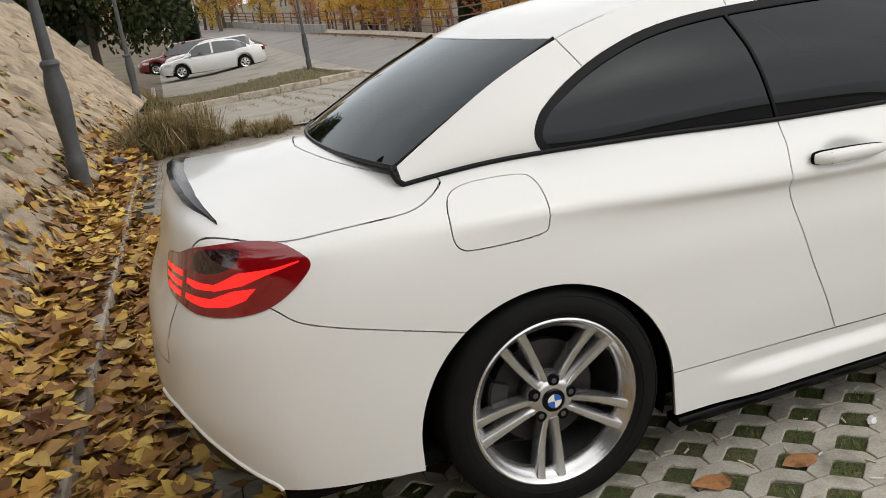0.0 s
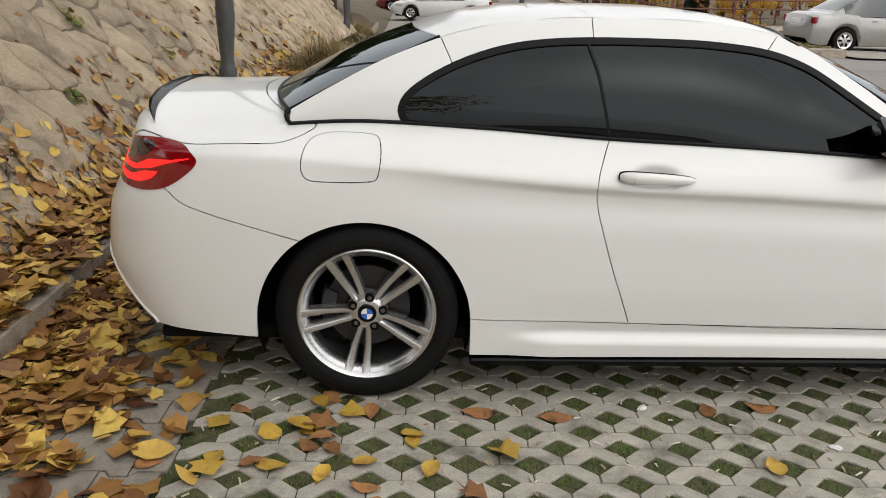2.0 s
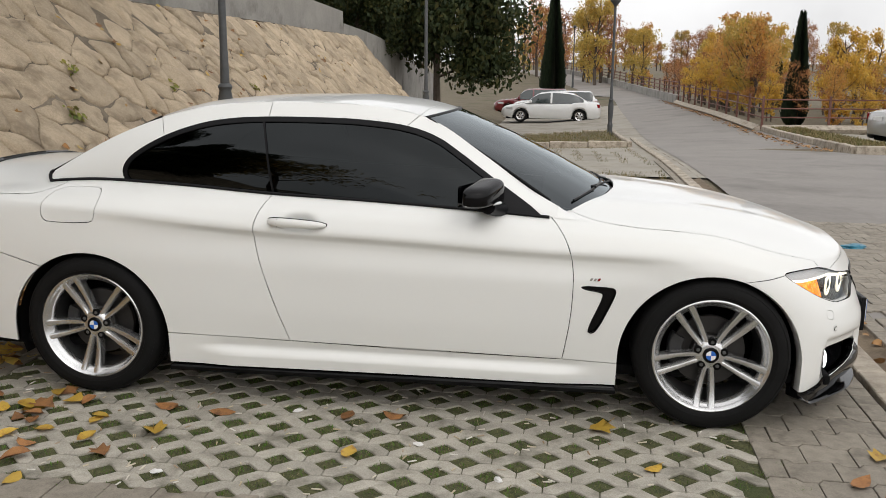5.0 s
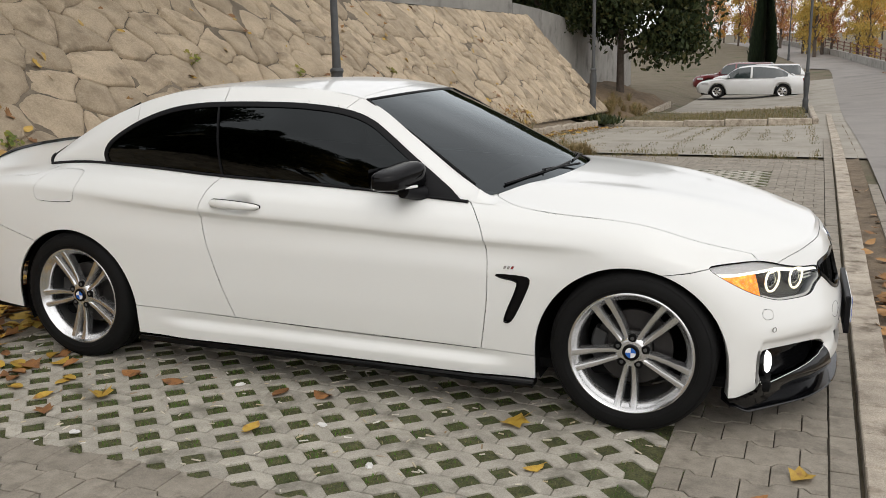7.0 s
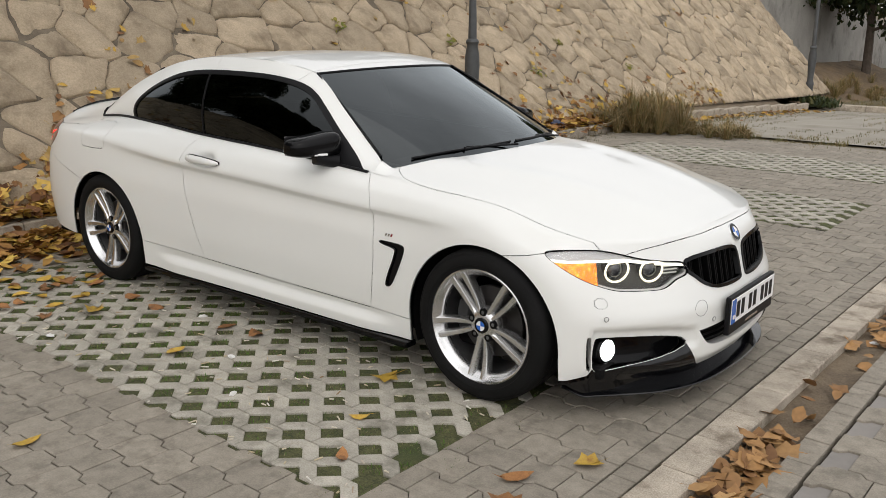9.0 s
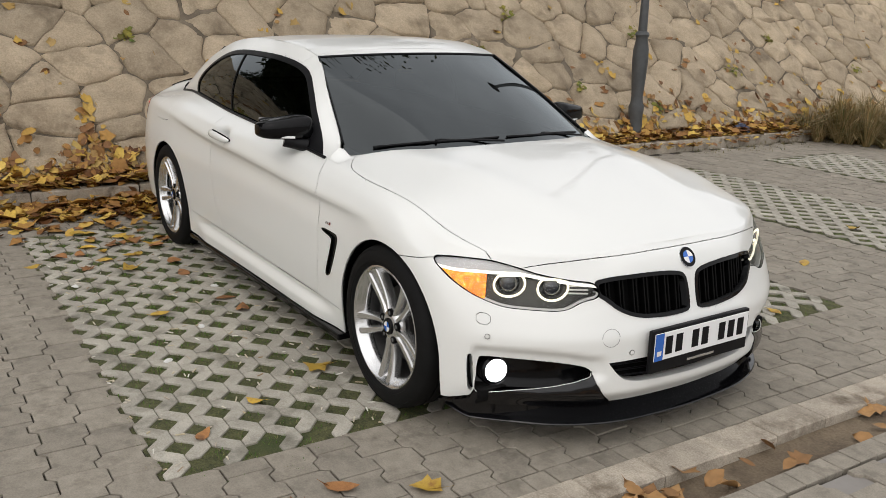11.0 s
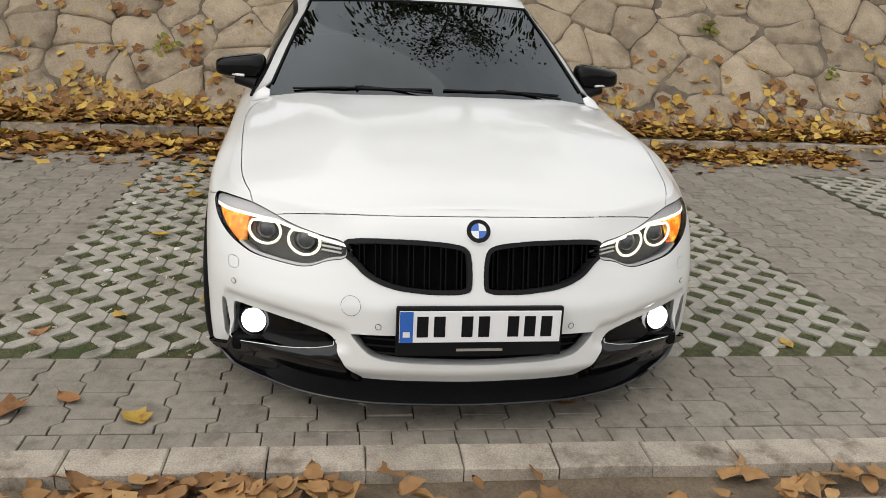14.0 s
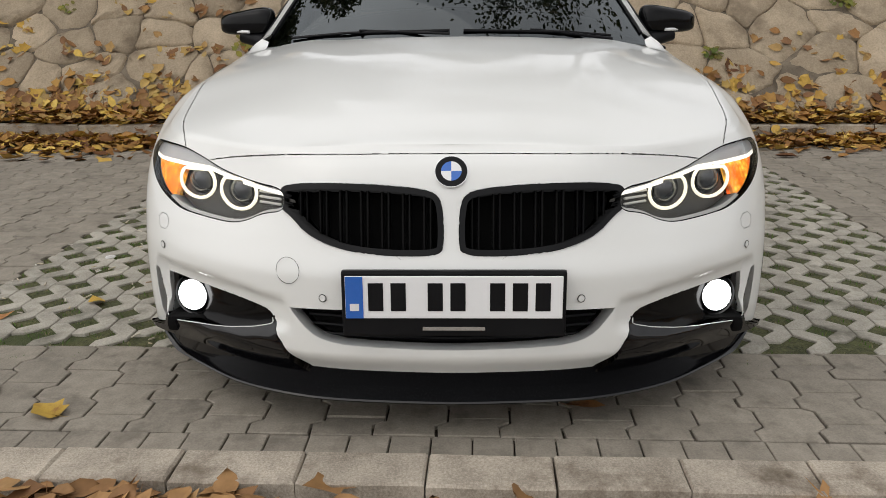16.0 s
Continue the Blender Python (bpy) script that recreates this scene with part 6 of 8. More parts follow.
    for t in np.linspace(-0.45, 0.45, 13):
        a = radians(-turn) + math.pi + t
        e = 0.004 * (abs(t) > 0.4)
        arcs.append([bm.verts.new((r * math.cos(a), r * math.sin(a), z)) for r, z in ((0.112 + e, -0.138), (0.112 + e, -0.084), (0.118 + e, -0.078), (0.166 - e, -0.078), (0.173 - e, -0.086), (0.173 - e, -0.138))])
    for a, b in zip(arcs, arcs[1:]):
        for k in range(6):
            bm.faces.new((a[k], a[(k + 1) % 6], b[(k + 1) % 6], b[k]))
    bm.faces.new(arcs[0])
    bm.faces.new(arcs[-1][::-1])
    part("brake_caliper", bm, M["caliper"], rim, "dark grey brake caliper")
    return rim


wheel(1.405, -1, 266)
wheel(-1.405, -1, 261)
wheel(1.405, 1, 40)
wheel(-1.405, 1, 15)
skin.free()


# ---- street furniture and surroundings ----
def island_palette(name, colours, rough=0.6, trans=0.0):
    """Each joined leaf takes one of several colours, by island."""
    m = bpy.data.materials.new(name)
    m.use_nodes = True
    nt = m.node_tree
    p = nt.nodes["Principled BSDF"]
    p.inputs["Roughness"].default_value = rough
    p.inputs["Specular IOR Level"].default_value = 0.25
    g = nt.nodes.new("ShaderNodeNewGeometry")
    ramp = nt.nodes.new("ShaderNodeValToRGB")
    ramp.color_ramp.interpolation = "LINEAR"
    els = ramp.color_ramp.elements
    while len(els) < len(colours):
        els.new(0.5)
    for k, c in enumerate(colours):
        els[k].position = k / max(1, len(colours) - 1)
        els[k].color = (*c, 1)
    nt.links.new(g.outputs["Random Per Island"], ramp.inputs[0])
    n = node(nt, "ShaderNodeTexNoise", Scale=35.0, Detail=3.0)
    tc = nt.nodes.new("ShaderNodeTexCoord")
    nt.links.new(tc.outputs["Object"], n.inputs["Vector"])
    mr = node(nt, "ShaderNodeMapRange")
    mr.inputs["To Min"].default_value, mr.inputs["To Max"].default_value = 0.65, 1.35
    nt.links.new(n.outputs["Fac"], mr.inputs["Value"])
    hs = nt.nodes.new("ShaderNodeHueSaturation")
    nt.links.new(ramp.outputs[0], hs.inputs["Color"])
    nt.links.new(mr.outputs[0], hs.inputs["Value"])
    nt.links.new(hs.outputs[0], p.inputs["Base Color"])
    if trans:
        tr = nt.nodes.new("ShaderNodeBsdfTranslucent")
        nt.links.new(hs.outputs[0], tr.inputs["Color"])
        mix = nt.nodes.new("ShaderNodeMixShader")
        mix.inputs[0].default_value = trans
        nt.links.new(p.outputs[0], mix.inputs[1])
        nt.links.new(tr.outputs[0], mix.inputs[2])
        nt.links.new(mix.outputs[0], nt.nodes["Material Output"].inputs["Surface"])
    return m


M["litter"] = island_palette("dead_leaves", [(0.09, 0.036, 0.014), (0.16, 0.07, 0.024), (0.28, 0.135, 0.04), (0.13, 0.056, 0.02), (0.36, 0.19, 0.05), (0.22, 0.10, 0.034), (0.46, 0.28, 0.06), (0.30, 0.15, 0.045), (0.40, 0.22, 0.06), (0.58, 0.39, 0.08), (0.64, 0.45, 0.11), (0.55, 0.35, 0.08)])
M["gutter_litter"] = island_palette("dry_gutter_leaves", [(0.16, 0.08, 0.035), (0.28, 0.15, 0.06), (0.40, 0.225, 0.09), (0.21, 0.11, 0.045), (0.46, 0.28, 0.12)])
M["yellow_litter"] = island_palette("yellow_leaves", [(0.42, 0.25, 0.04), (0.50, 0.32, 0.07), (0.42, 0.29, 0.11), (0.30, 0.15, 0.05), (0.18, 0.09, 0.04), (0.24, 0.12, 0.05), (0.50, 0.36, 0.10)])
M["leaf_yellow"] = material("yellow_leaf", (0.44, 0.27, 0.03), (0.56, 0.37, 0.06), rough=0.55, scale=25, fine=200, bump=0.2, vary=0.2, stain=(0.25, 0.10, 0.03), stain_scale=18)
M["leaf_brown"] = material("brown_leaf", (0.22, 0.095, 0.033), (0.38, 0.18, 0.06), rough=0.7, scale=25, fine=200, bump=0.3, vary=0.25, stain=(0.10, 0.045, 0.02), stain_scale=18)
# orange and yellow crowns are greyed and lightened for the haze of distance
M["crown_orange"] = island_palette("orange_foliage", [(0.66, 0.36, 0.10), (0.74, 0.46, 0.14), (0.58, 0.29, 0.10), (0.66, 0.44, 0.16), (0.50, 0.36, 0.13)], trans=0.6)
M["crown_yellow"] = island_palette("yellow_foliage", [(0.68, 0.42, 0.07), (0.74, 0.50, 0.10), (0.60, 0.37, 0.08), (0.54, 0.40, 0.12)], trans=0.5)
M["crown_rust"] = island_palette("rust_foliage", [(0.44, 0.19, 0.08), (0.36, 0.15, 0.07), (0.52, 0.28, 0.10), (0.30, 0.15, 0.08)], trans=0.35)
M["crown_olive"] = island_palette("olive_foliage", [(0.46, 0.36, 0.11), (0.58, 0.43, 0.12), (0.64, 0.42, 0.10), (0.36, 0.30, 0.10)], trans=0.55)
M["crown_green"] = island_palette("dark_green_foliage", [(0.022, 0.034, 0.014), (0.035, 0.05, 0.018), (0.05, 0.062, 0.02), (0.075, 0.07, 0.022)], trans=0.2)
M["cypress"] = island_palette("cypress_foliage", [(0.012, 0.02, 0.011), (0.02, 0.03, 0.015), (0.028, 0.04, 0.018)])
M["bark"] = material("tree_bark", (0.06, 0.045, 0.035), (0.12, 0.095, 0.075), rough=0.95, scale=8, fine=50, bump=0.6)
M["dry_grass"] = island_palette("dry_grass", [(0.26, 0.18, 0.08), (0.38, 0.28, 0.14), (0.20, 0.13, 0.05), (0.10, 0.12, 0.04), (0.30, 0.20, 0.09), (0.13, 0.11, 0.04)])
M["bed"] = material("leafy_bed_earth", (0.12, 0.08, 0.048), (0.24, 0.17, 0.10), rough=1.0, scale=3, fine=40, bump=1.0, stain=(0.07, 0.06, 0.03), stain_scale=1.2, dist=0.02, grain=0.9)
M["verge_grass"] = island_palette("verge_grass", [(0.09, 0.11, 0.03), (0.16, 0.14, 0.05), (0.28, 0.21, 0.10), (0.12, 0.10, 0.04)])
M["weed"] = island_palette("wall_weed_leaves", [(0.10, 0.14, 0.03), (0.20, 0.22, 0.05), (0.34, 0.30, 0.06), (0.14, 0.12, 0.04)], trans=0.3)
M["chip"] = island_palette("straw_chips", [(0.62, 0.58, 0.48), (0.45, 0.36, 0.22), (0.7, 0.68, 0.62), (0.28, 0.18, 0.09)])
M["moss"] = island_palette("moss_tufts", [(0.05, 0.115, 0.010), (0.09, 0.19, 0.018), (0.06, 0.105, 0.016), (0.11, 0.125, 0.035), (0.26, 0.22, 0.12)])


def lamp_post(x, y, z, tall):
    post = tagged(new("lamp_post"), "dark grey cast lamp post with a swollen foot", "lamp post", group="lamp posts")
    post.matrix_basis = Matrix.Translation((x, y, z))
    part("pole", lathe_bm([(0.052, 1.24), (0.046, 1.6), (0.043, 1.62), (0.040, tall - 0.25), (0.03, tall - 0.2)], 20), M["post"], post, smooth=True)
    part("foot", lathe_bm([(0.105, -0.1), (0.105, 0.02), (0.088, 0.10), (0.080, 0.26), (0.088, 0.33), (0.090, 0.38), (0.074, 0.42), (0.066, 0.50), (0.082, 0.72), (0.092, 0.90), (0.088, 1.04), (0.066, 1.16), (0.074, 1.18), (0.082, 1.20), (0.074, 1.225), (0.054, 1.24)], 24), M["post"], post, smooth=True)
    lamp = part("lantern", lathe_bm([(0.03, tall - 0.22), (0.05, tall - 0.16), (0.16, tall - 0.02), (0.17, tall + 0.0), (0.11, tall + 0.07), (0.03, tall + 0.12), (0.0, tall + 0.13)], 20), M["post"], post, smooth=True)
    return post


lamp_post(-3.085, 5.08, 0.11, 4.9)
lamp_post(-2.85, 18.3, height(4.2, 18.3) + 0.08, 4.9)
lamp_post(2.3, 25.4, height(2.3, 25.4), 4.4)
lamp_post(1.4, 70.0, height(1.4, 70), 4.9)


# leaves on the ground
LEAF_OUT = [(-0.5, 0.0), (-0.30, 0.22), (0.0, 0.30), (0.28, 0.20), (0.56, 0.0), (0.28, -0.20), (0.0, -0.30), (-0.30, -0.22)]


LOBED_OUT = [(-0.42, 0.0), (-0.46, 0.34), (-0.14, 0.33), (0.02, 0.52), (0.22, 0.30), (0.58, 0.0), (0.22, -0.30), (0.02, -0.52), (-0.14, -0.33), (-0.46, -0.34)]


def lobed_leaf(r, size):
    """A five-lobed leaf, curled and creased along its ribs."""
    curl, bend, twist = r.uniform(-0.2, 0.5), r.uniform(-0.3, 0.5), r.uniform(-0.4, 0.4)
    vs = []
    for x, y in LOBED_OUT + [(-0.06, 0.0), (-0.85, 0.03)]:
        x, y = x + r.uniform(-0.04, 0.04), y + r.uniform(-0.04, 0.04)
        z = curl * abs(y) * 1.1 + bend * x * x + twist * x * y * 2 + r.uniform(-0.04, 0.04)
        vs.append((x * size, y * size, z * size))
    return vs, [(i, (i + 1) % 10, 10) for i in range(10)] + [(11, 10, 0)]


def leaf_shape(r, size, broad=1.0):
    """A curled leaf: rim points, a midrib and a stalk end."""
    if r.random() < 0.35:
        return lobed_leaf(r, size)
    curl, bend, twist = r.uniform(-0.25, 0.55), r.uniform(-0.3, 0.5), r.uniform(-0.3, 0.3)
    vs = []
    for x, y in LEAF_OUT + [(-0.28, 0), (0.0, 0), (0.28, 0), (-0.72, 0.02)]:
        y *= broad
        z = curl * abs(y) * 1.3 + bend * x * x + twist * x * y * 2 + r.uniform(-0.02, 0.02)
        vs.append((x * size, y * size, z * size))
    fs = [(0, 8, 1), (1, 8, 9, 2), (2, 9, 10, 3), (3, 10, 4), (4, 10, 5), (5, 10, 9, 6), (6, 9, 8, 7), (7, 8, 0), (11, 8, 0)]
    return vs, fs


def scatter(name, spots, mat, label, category="leaves", size=(0.06, 0.155)):
    r = random.Random(len(spots) + 3)
    items = []
    for p, nrm_, lift in spots:
        vs, fs = leaf_shape(r, r.uniform(*size), r.uniform(0.75, 1.3))
        q = Vector(nrm_).to_track_quat("Z", "Y").to_matrix().to_4x4()
        m = Matrix.Translation(Vector(p) + Vector(nrm_) * lift) @ q @ pose(0, 0, 0, r.gauss(0, 14), r.gauss(0, 14), r.uniform(0, 360))
        items.append((vs, fs, m))
    return tagged(joined(name, items, mat, smooth=True), label, category, kind="stuff")


rl = random.Random(21)
UP = Vector((0, 0, 1))
spots = []
for _ in range(3600):  # strip behind the kerb, heaped against the bank
    y = rl.uniform(-6.5, 9.5)
    u = -2.84 - abs(rl.gauss(0, 0.27))
    w = max(0.0, -(u + 3.2))
    if u < -3.2:
        p = bank(y, w * 1.3, 0.03)
        spots.append((p, BANK_N, rl.uniform(0.0, 0.05)))
    else:
        q = lot(u, y)
        spots.append((Vector((q.x, q.y, height(q.x, q.y) + 0.11 + 0.12 * max(0, -(u + 2.84)))), UP, rl.uniform(0.005, 0.07)))
for _ in range(3200):  # blown against the front of the kerb, behind the car
    y = rl.uniform(-6.0, 4.2)
    u = -2.80 + abs(rl.gauss(0, 0.28)) * (1.25 if y < -0.4 else 0.8)
    if u > -1.75:
        continue
    q = lot(u, y)
    spots.append((Vector((q.x, q.y, 0.004)), UP, rl.uniform(0.004, 0.05) * max(0.25, 1 - (u + 2.8) * 1.2)))
scatter("leaf_litter", spots, M["litter"], "deep drift of brown and yellow fallen leaves")
spots = []
for _ in range(3300):  # caught on the bank, thinning upwards
    y = rl.uniform(-7, 1.2) if rl.random() < 0.55 else rl.uniform(-7, 13)
    w = rl.expovariate(2.2)
    if w > BANK_LEN - 0.1 or (noise.noise((y * 0.8, w * 1.2, 4)) + 0.8 * noise.noise((y * 2.6, w * 3.4, 6)) < 0.08 and w > 0.22):
        continue
    spots.append((bank(y, w, 0.035), BANK_N, rl.uniform(0.0, 0.03)))
for _ in range(700):
    y, w = rl.uniform(-7, 16), rl.uniform(0.2, BANK_LEN)
    if noise.noise((y * 1.4, w * 1.6, 14)) < 0.18:
        continue
    spots.append((bank(y, w, 0.03), BANK_N, rl.uniform(0.0, 0.025)))
for _ in range(620):  # yellow ones on top of the drift
    y = rl.uniform(-6.0, 8)
    q = lot(-2.84 - abs(rl.gauss(0, 0.24)) + 0.15, y)
    spots.append((Vector((q.x, q.y, 0.15 if q.x < -2.8 else 0.05)), UP, rl.uniform(0.01, 0.05)))
for _ in range(420):  # thinner along the far foot of the bank
    y = rl.uniform(8.5, 16.8)
    q = lot(-3.0 + abs(rl.gauss(0, 0.3)), y)
    spots.append((Vector((q.x, q.y, height(q.x, q.y) + 0.02)), UP, rl.uniform(0.0, 0.03)))
scatter("bank_leaves", spots, M["yellow_litter"], "yellow leaves caught between the stones of the bank", size=(0.06, 0.125))
spots = []
for _ in range(170):  # gutter
    v = rl.choice([rl.gauss(-0.85, 0.28), rl.gauss(-0.85, 0.25), rl.gauss(-0.7, 0.5), rl.gauss(1.3, 0.3), rl.uniform(-5, 6)])
    q = lot(rl.uniform(2.44, 2.60), v)
    spots.append((Vector((q.x, q.y, -0.026)), UP, rl.uniform(0.005, 0.045)))
scatter("gutter_leaves", spots, M["gutter_litter"], "dry brown leaves lying in the gutter", size=(0.06, 0.115))

wall_weeds = []
for y, w in ((3.42, 1.27), (1.0, 1.0), (-1.9, 0.75), (-0.4, 1.5), (4.6, 0.7), (6.0, 1.6), (7.4, 0.9), (2.2, 0.6), (5.6, 0.35), (-3.6, 1.2), (0.1, 0.5), (8.6, 1.5), (10.2, 0.9), (4.1, 1.9)):
    for _ in range(22):
        wall_weeds.append((bank(y + rl.gauss(0, 0.05), w + rl.gauss(0, 0.05), 0.03), BANK_N, rl.uniform(0.0, 0.05)))
scatter("wall_weeds", wall_weeds, M["weed"], "small yellow-green weeds rooted between the stones of the bank", "weeds", size=(0.03, 0.075))

# single leaves that can be counted on the paving
LONE = [(-1.24, -1.174), (-1.52, -1.42), (-1.05, -1.52), (-1.62, -1.13), (-1.0, -1.02), (-1.35, -1.62), (-0.93, -1.30), (-1.75, -1.35), (-2.08, -1.36), (-2.2, -1.62), (-0.72, -1.05), (-0.16, -1.0),
        (-0.06, -1.384), (1.138, -1.341), (1.31, -1.62), (0.95, -0.98), (0.05, -0.98), (-1.85, -1.0), (-1.45, -1.02), (1.9, -1.35), (2.0, 0.36), (1.72, -2.25), (2.05, -1.1), (1.35, -2.5), (1.98, -1.52), (0.3, -2.3), (-1.95, -1.75), (1.5, 1.5), (1.0, 2.5), (0.6, 3.7)]
lr = random.Random(31)
LONE += [(lr.gauss(-1.62, 0.24), lr.gauss(-1.28, 0.2)) for _ in range(20)]
for k, (x, y) in enumerate(LONE):
    r = random.Random(100 + k)
    vs, fs = leaf_shape(r, r.uniform(0.085, 0.125), r.uniform(0.8, 1.25))
    ob = mesh_ob("fallen_leaf", vs, fs, M["leaf_yellow" if r.random() < 0.5 else "leaf_brown"], smooth=True)
    ob.matrix_basis = pose(x, y, 0.012, r.uniform(-6, 6), r.uniform(-6, 6), r.uniform(0, 360))
    low = min((ob.matrix_basis @ Vector(v)).z for v in vs)
    ob.location.z += 0.002 - low
    tagged(ob, "single curled yellow leaf on the pavers" if ob.data.materials[0] == M["leaf_yellow"] else "single curled brown leaf on the pavers", "leaf", group="leaves on the paving")


# moss and grass in the grid holes
def blades(name, spots, mat, label, size, lean=0.35, width=0.12):
    r = random.Random(len(spots))
    vs, fs = [], []
    for p in spots:
        h = r.uniform(*size)
        a = r.uniform(0, 2 * math.pi)
        d = Vector((math.cos(a), math.sin(a), 0))
        s = Vector((-d.y, d.x, 0)) * h * width * 0.5
        b = d * h * r.uniform(0, lean)
        k = len(vs)
        p = Vector(p)
        vs += [p - s, p + s, p + s * 0.7 + b * 0.4 + UP * h * 0.6, p - s * 0.7 + b * 0.4 + UP * h * 0.6, p + b + UP * h]
        fs += [(k, k + 1, k + 2, k + 3), (k + 3, k + 2, k + 4)]
    return tagged(mesh_ob(name, vs, fs, mat), label, "grass", kind="stuff")


spots = []
for b, (u0, u1, v0, v1) in enumerate(BAYS):
    for k in range(round((v1 - v0) / GW) + 1):
        for j in range(18):
            u, v = u0 + (j + 0.5 * (k % 2 == 0)) * GP, v0 + k * GW
            green = noise.noise((u * 1.3, v * 1.3, 6)) + 0.35 * noise.noise((u * 5, v * 5, 1))
            full = max(30, 95 + 190 * green)
            for _ in range(int(full if v < 0.3 else 0.45 * full)):
                du, dv = rl.uniform(-0.062, 0.062), rl.uniform(-0.058, 0.058)
                if abs(du) / 0.062 + abs(dv) / 0.058 < 0.9:
                    q = lot(u + du, v + dv)
                    spots.append((q.x, q.y, height(q.x, q.y) - 0.009))
u0, u1, v0, v1 = BAYS[0]
blades("moss", spots, M["moss"], "low green moss and grass in the paver holes", (0.005, 0.013), lean=1.6, width=0.35)
chips = []
for _ in range(230):  # straw ends and chips caught in the holes
    q = lot(rl.uniform(u0, u1), rl.uniform(v0, -0.6))
    a, ln = rl.uniform(0, 3.14), rl.uniform(0.006, 0.02)
    vs_, fs_ = prism([(-ln, -0.0022), (ln, -0.003), (ln, 0.003), (-ln, 0.0022)], 0.004, 0.004, 0.001)
    chips.append((vs_, fs_, Matrix.Translation((q.x, q.y, 0.0)) @ pose(0, 0, 0, rl.uniform(-8, 8), rl.uniform(-8, 8), math.degrees(a))))
tagged(joined("straw_chips", chips, M["chip"]), "pale straw ends and chips strewn over the pavers", "debris", kind="stuff")
clumps = [(rl.gauss(-2.55, 0.28), rl.gauss(8.3, 0.34), rl.uniform(0.35, 0.85)) for _ in range(46)] + [(rl.uniform(-2.3, -1.0), rl.gauss(8.45, 0.22), rl.uniform(0.10, 0.3)) for _ in range(40)] + [(rl.uniform(-5.2, -2.9), rl.uniform(18.5, 27), rl.uniform(0.2, 0.6)) for _ in range(50)]


def weed_clumps(name, clumps, mat, label, per=150):
    """Blades that fan out from clump centres, bent over at their tips."""
    r = random.Random(77)
    vs, fs = [], []
    for u, v, tall in clumps:
        for _ in range(per):
            a, ln = r.uniform(0, 2 * math.pi), abs(r.gauss(0, 0.75))
            q = lot(u + 0.05 * math.cos(a) * r.random(), v + 0.05 * math.sin(a) * r.random())
            z = height(q.x, q.y) + (0.08 if q.x < -2.8 else -0.02)
            h = tall * r.uniform(0.35, 1.05)
            d = Vector((math.cos(a), math.sin(a), 0))
            s = Vector((-d.y, d.x, 0)) * r.uniform(0.002, 0.005)
            p = Vector((q.x, q.y, z))
            m1, m2 = p + d * h * ln * 0.35 + UP * h * 0.6, p + d * h * ln * (1.0 + 0.5 * r.random()) + UP * h * max(0.35, 1.0 - 0.4 * ln)
            k = len(vs)
            vs += [p - s, p + s, m1 + s, m1 - s, m2]
            fs += [(k, k + 1, k + 2, k + 3), (k + 3, k + 2, k + 4)]
    return tagged(mesh_ob(name, vs, fs, mat), label, "grass", kind="stuff")


weed_clumps("tall_weeds", clumps, M["dry_grass"], "tall dry weeds growing beside the bank")
spots = []
for _ in range(7000):
    q = lot(rl.uniform(-3.0, 2.1), rl.gauss(8.75, 0.34))
    if noise.noise((q.x * 2.2, q.y * 2.2, 5)) < 0.02:
        continue
    spots.append((q.x, q.y, height(q.x, q.y) - 0.02))
for _ in range(3500):
    q = lot(rl.gauss(-2.75, 0.2), rl.uniform(5.4, 16.0))
    spots.append((q.x, q.y, height(q.x, q.y) - 0.02))
blades("verge_grass", spots, M["verge_grass"], "short green and dry grass along the verge", (0.015, 0.065), lean=1.2, width=0.12)


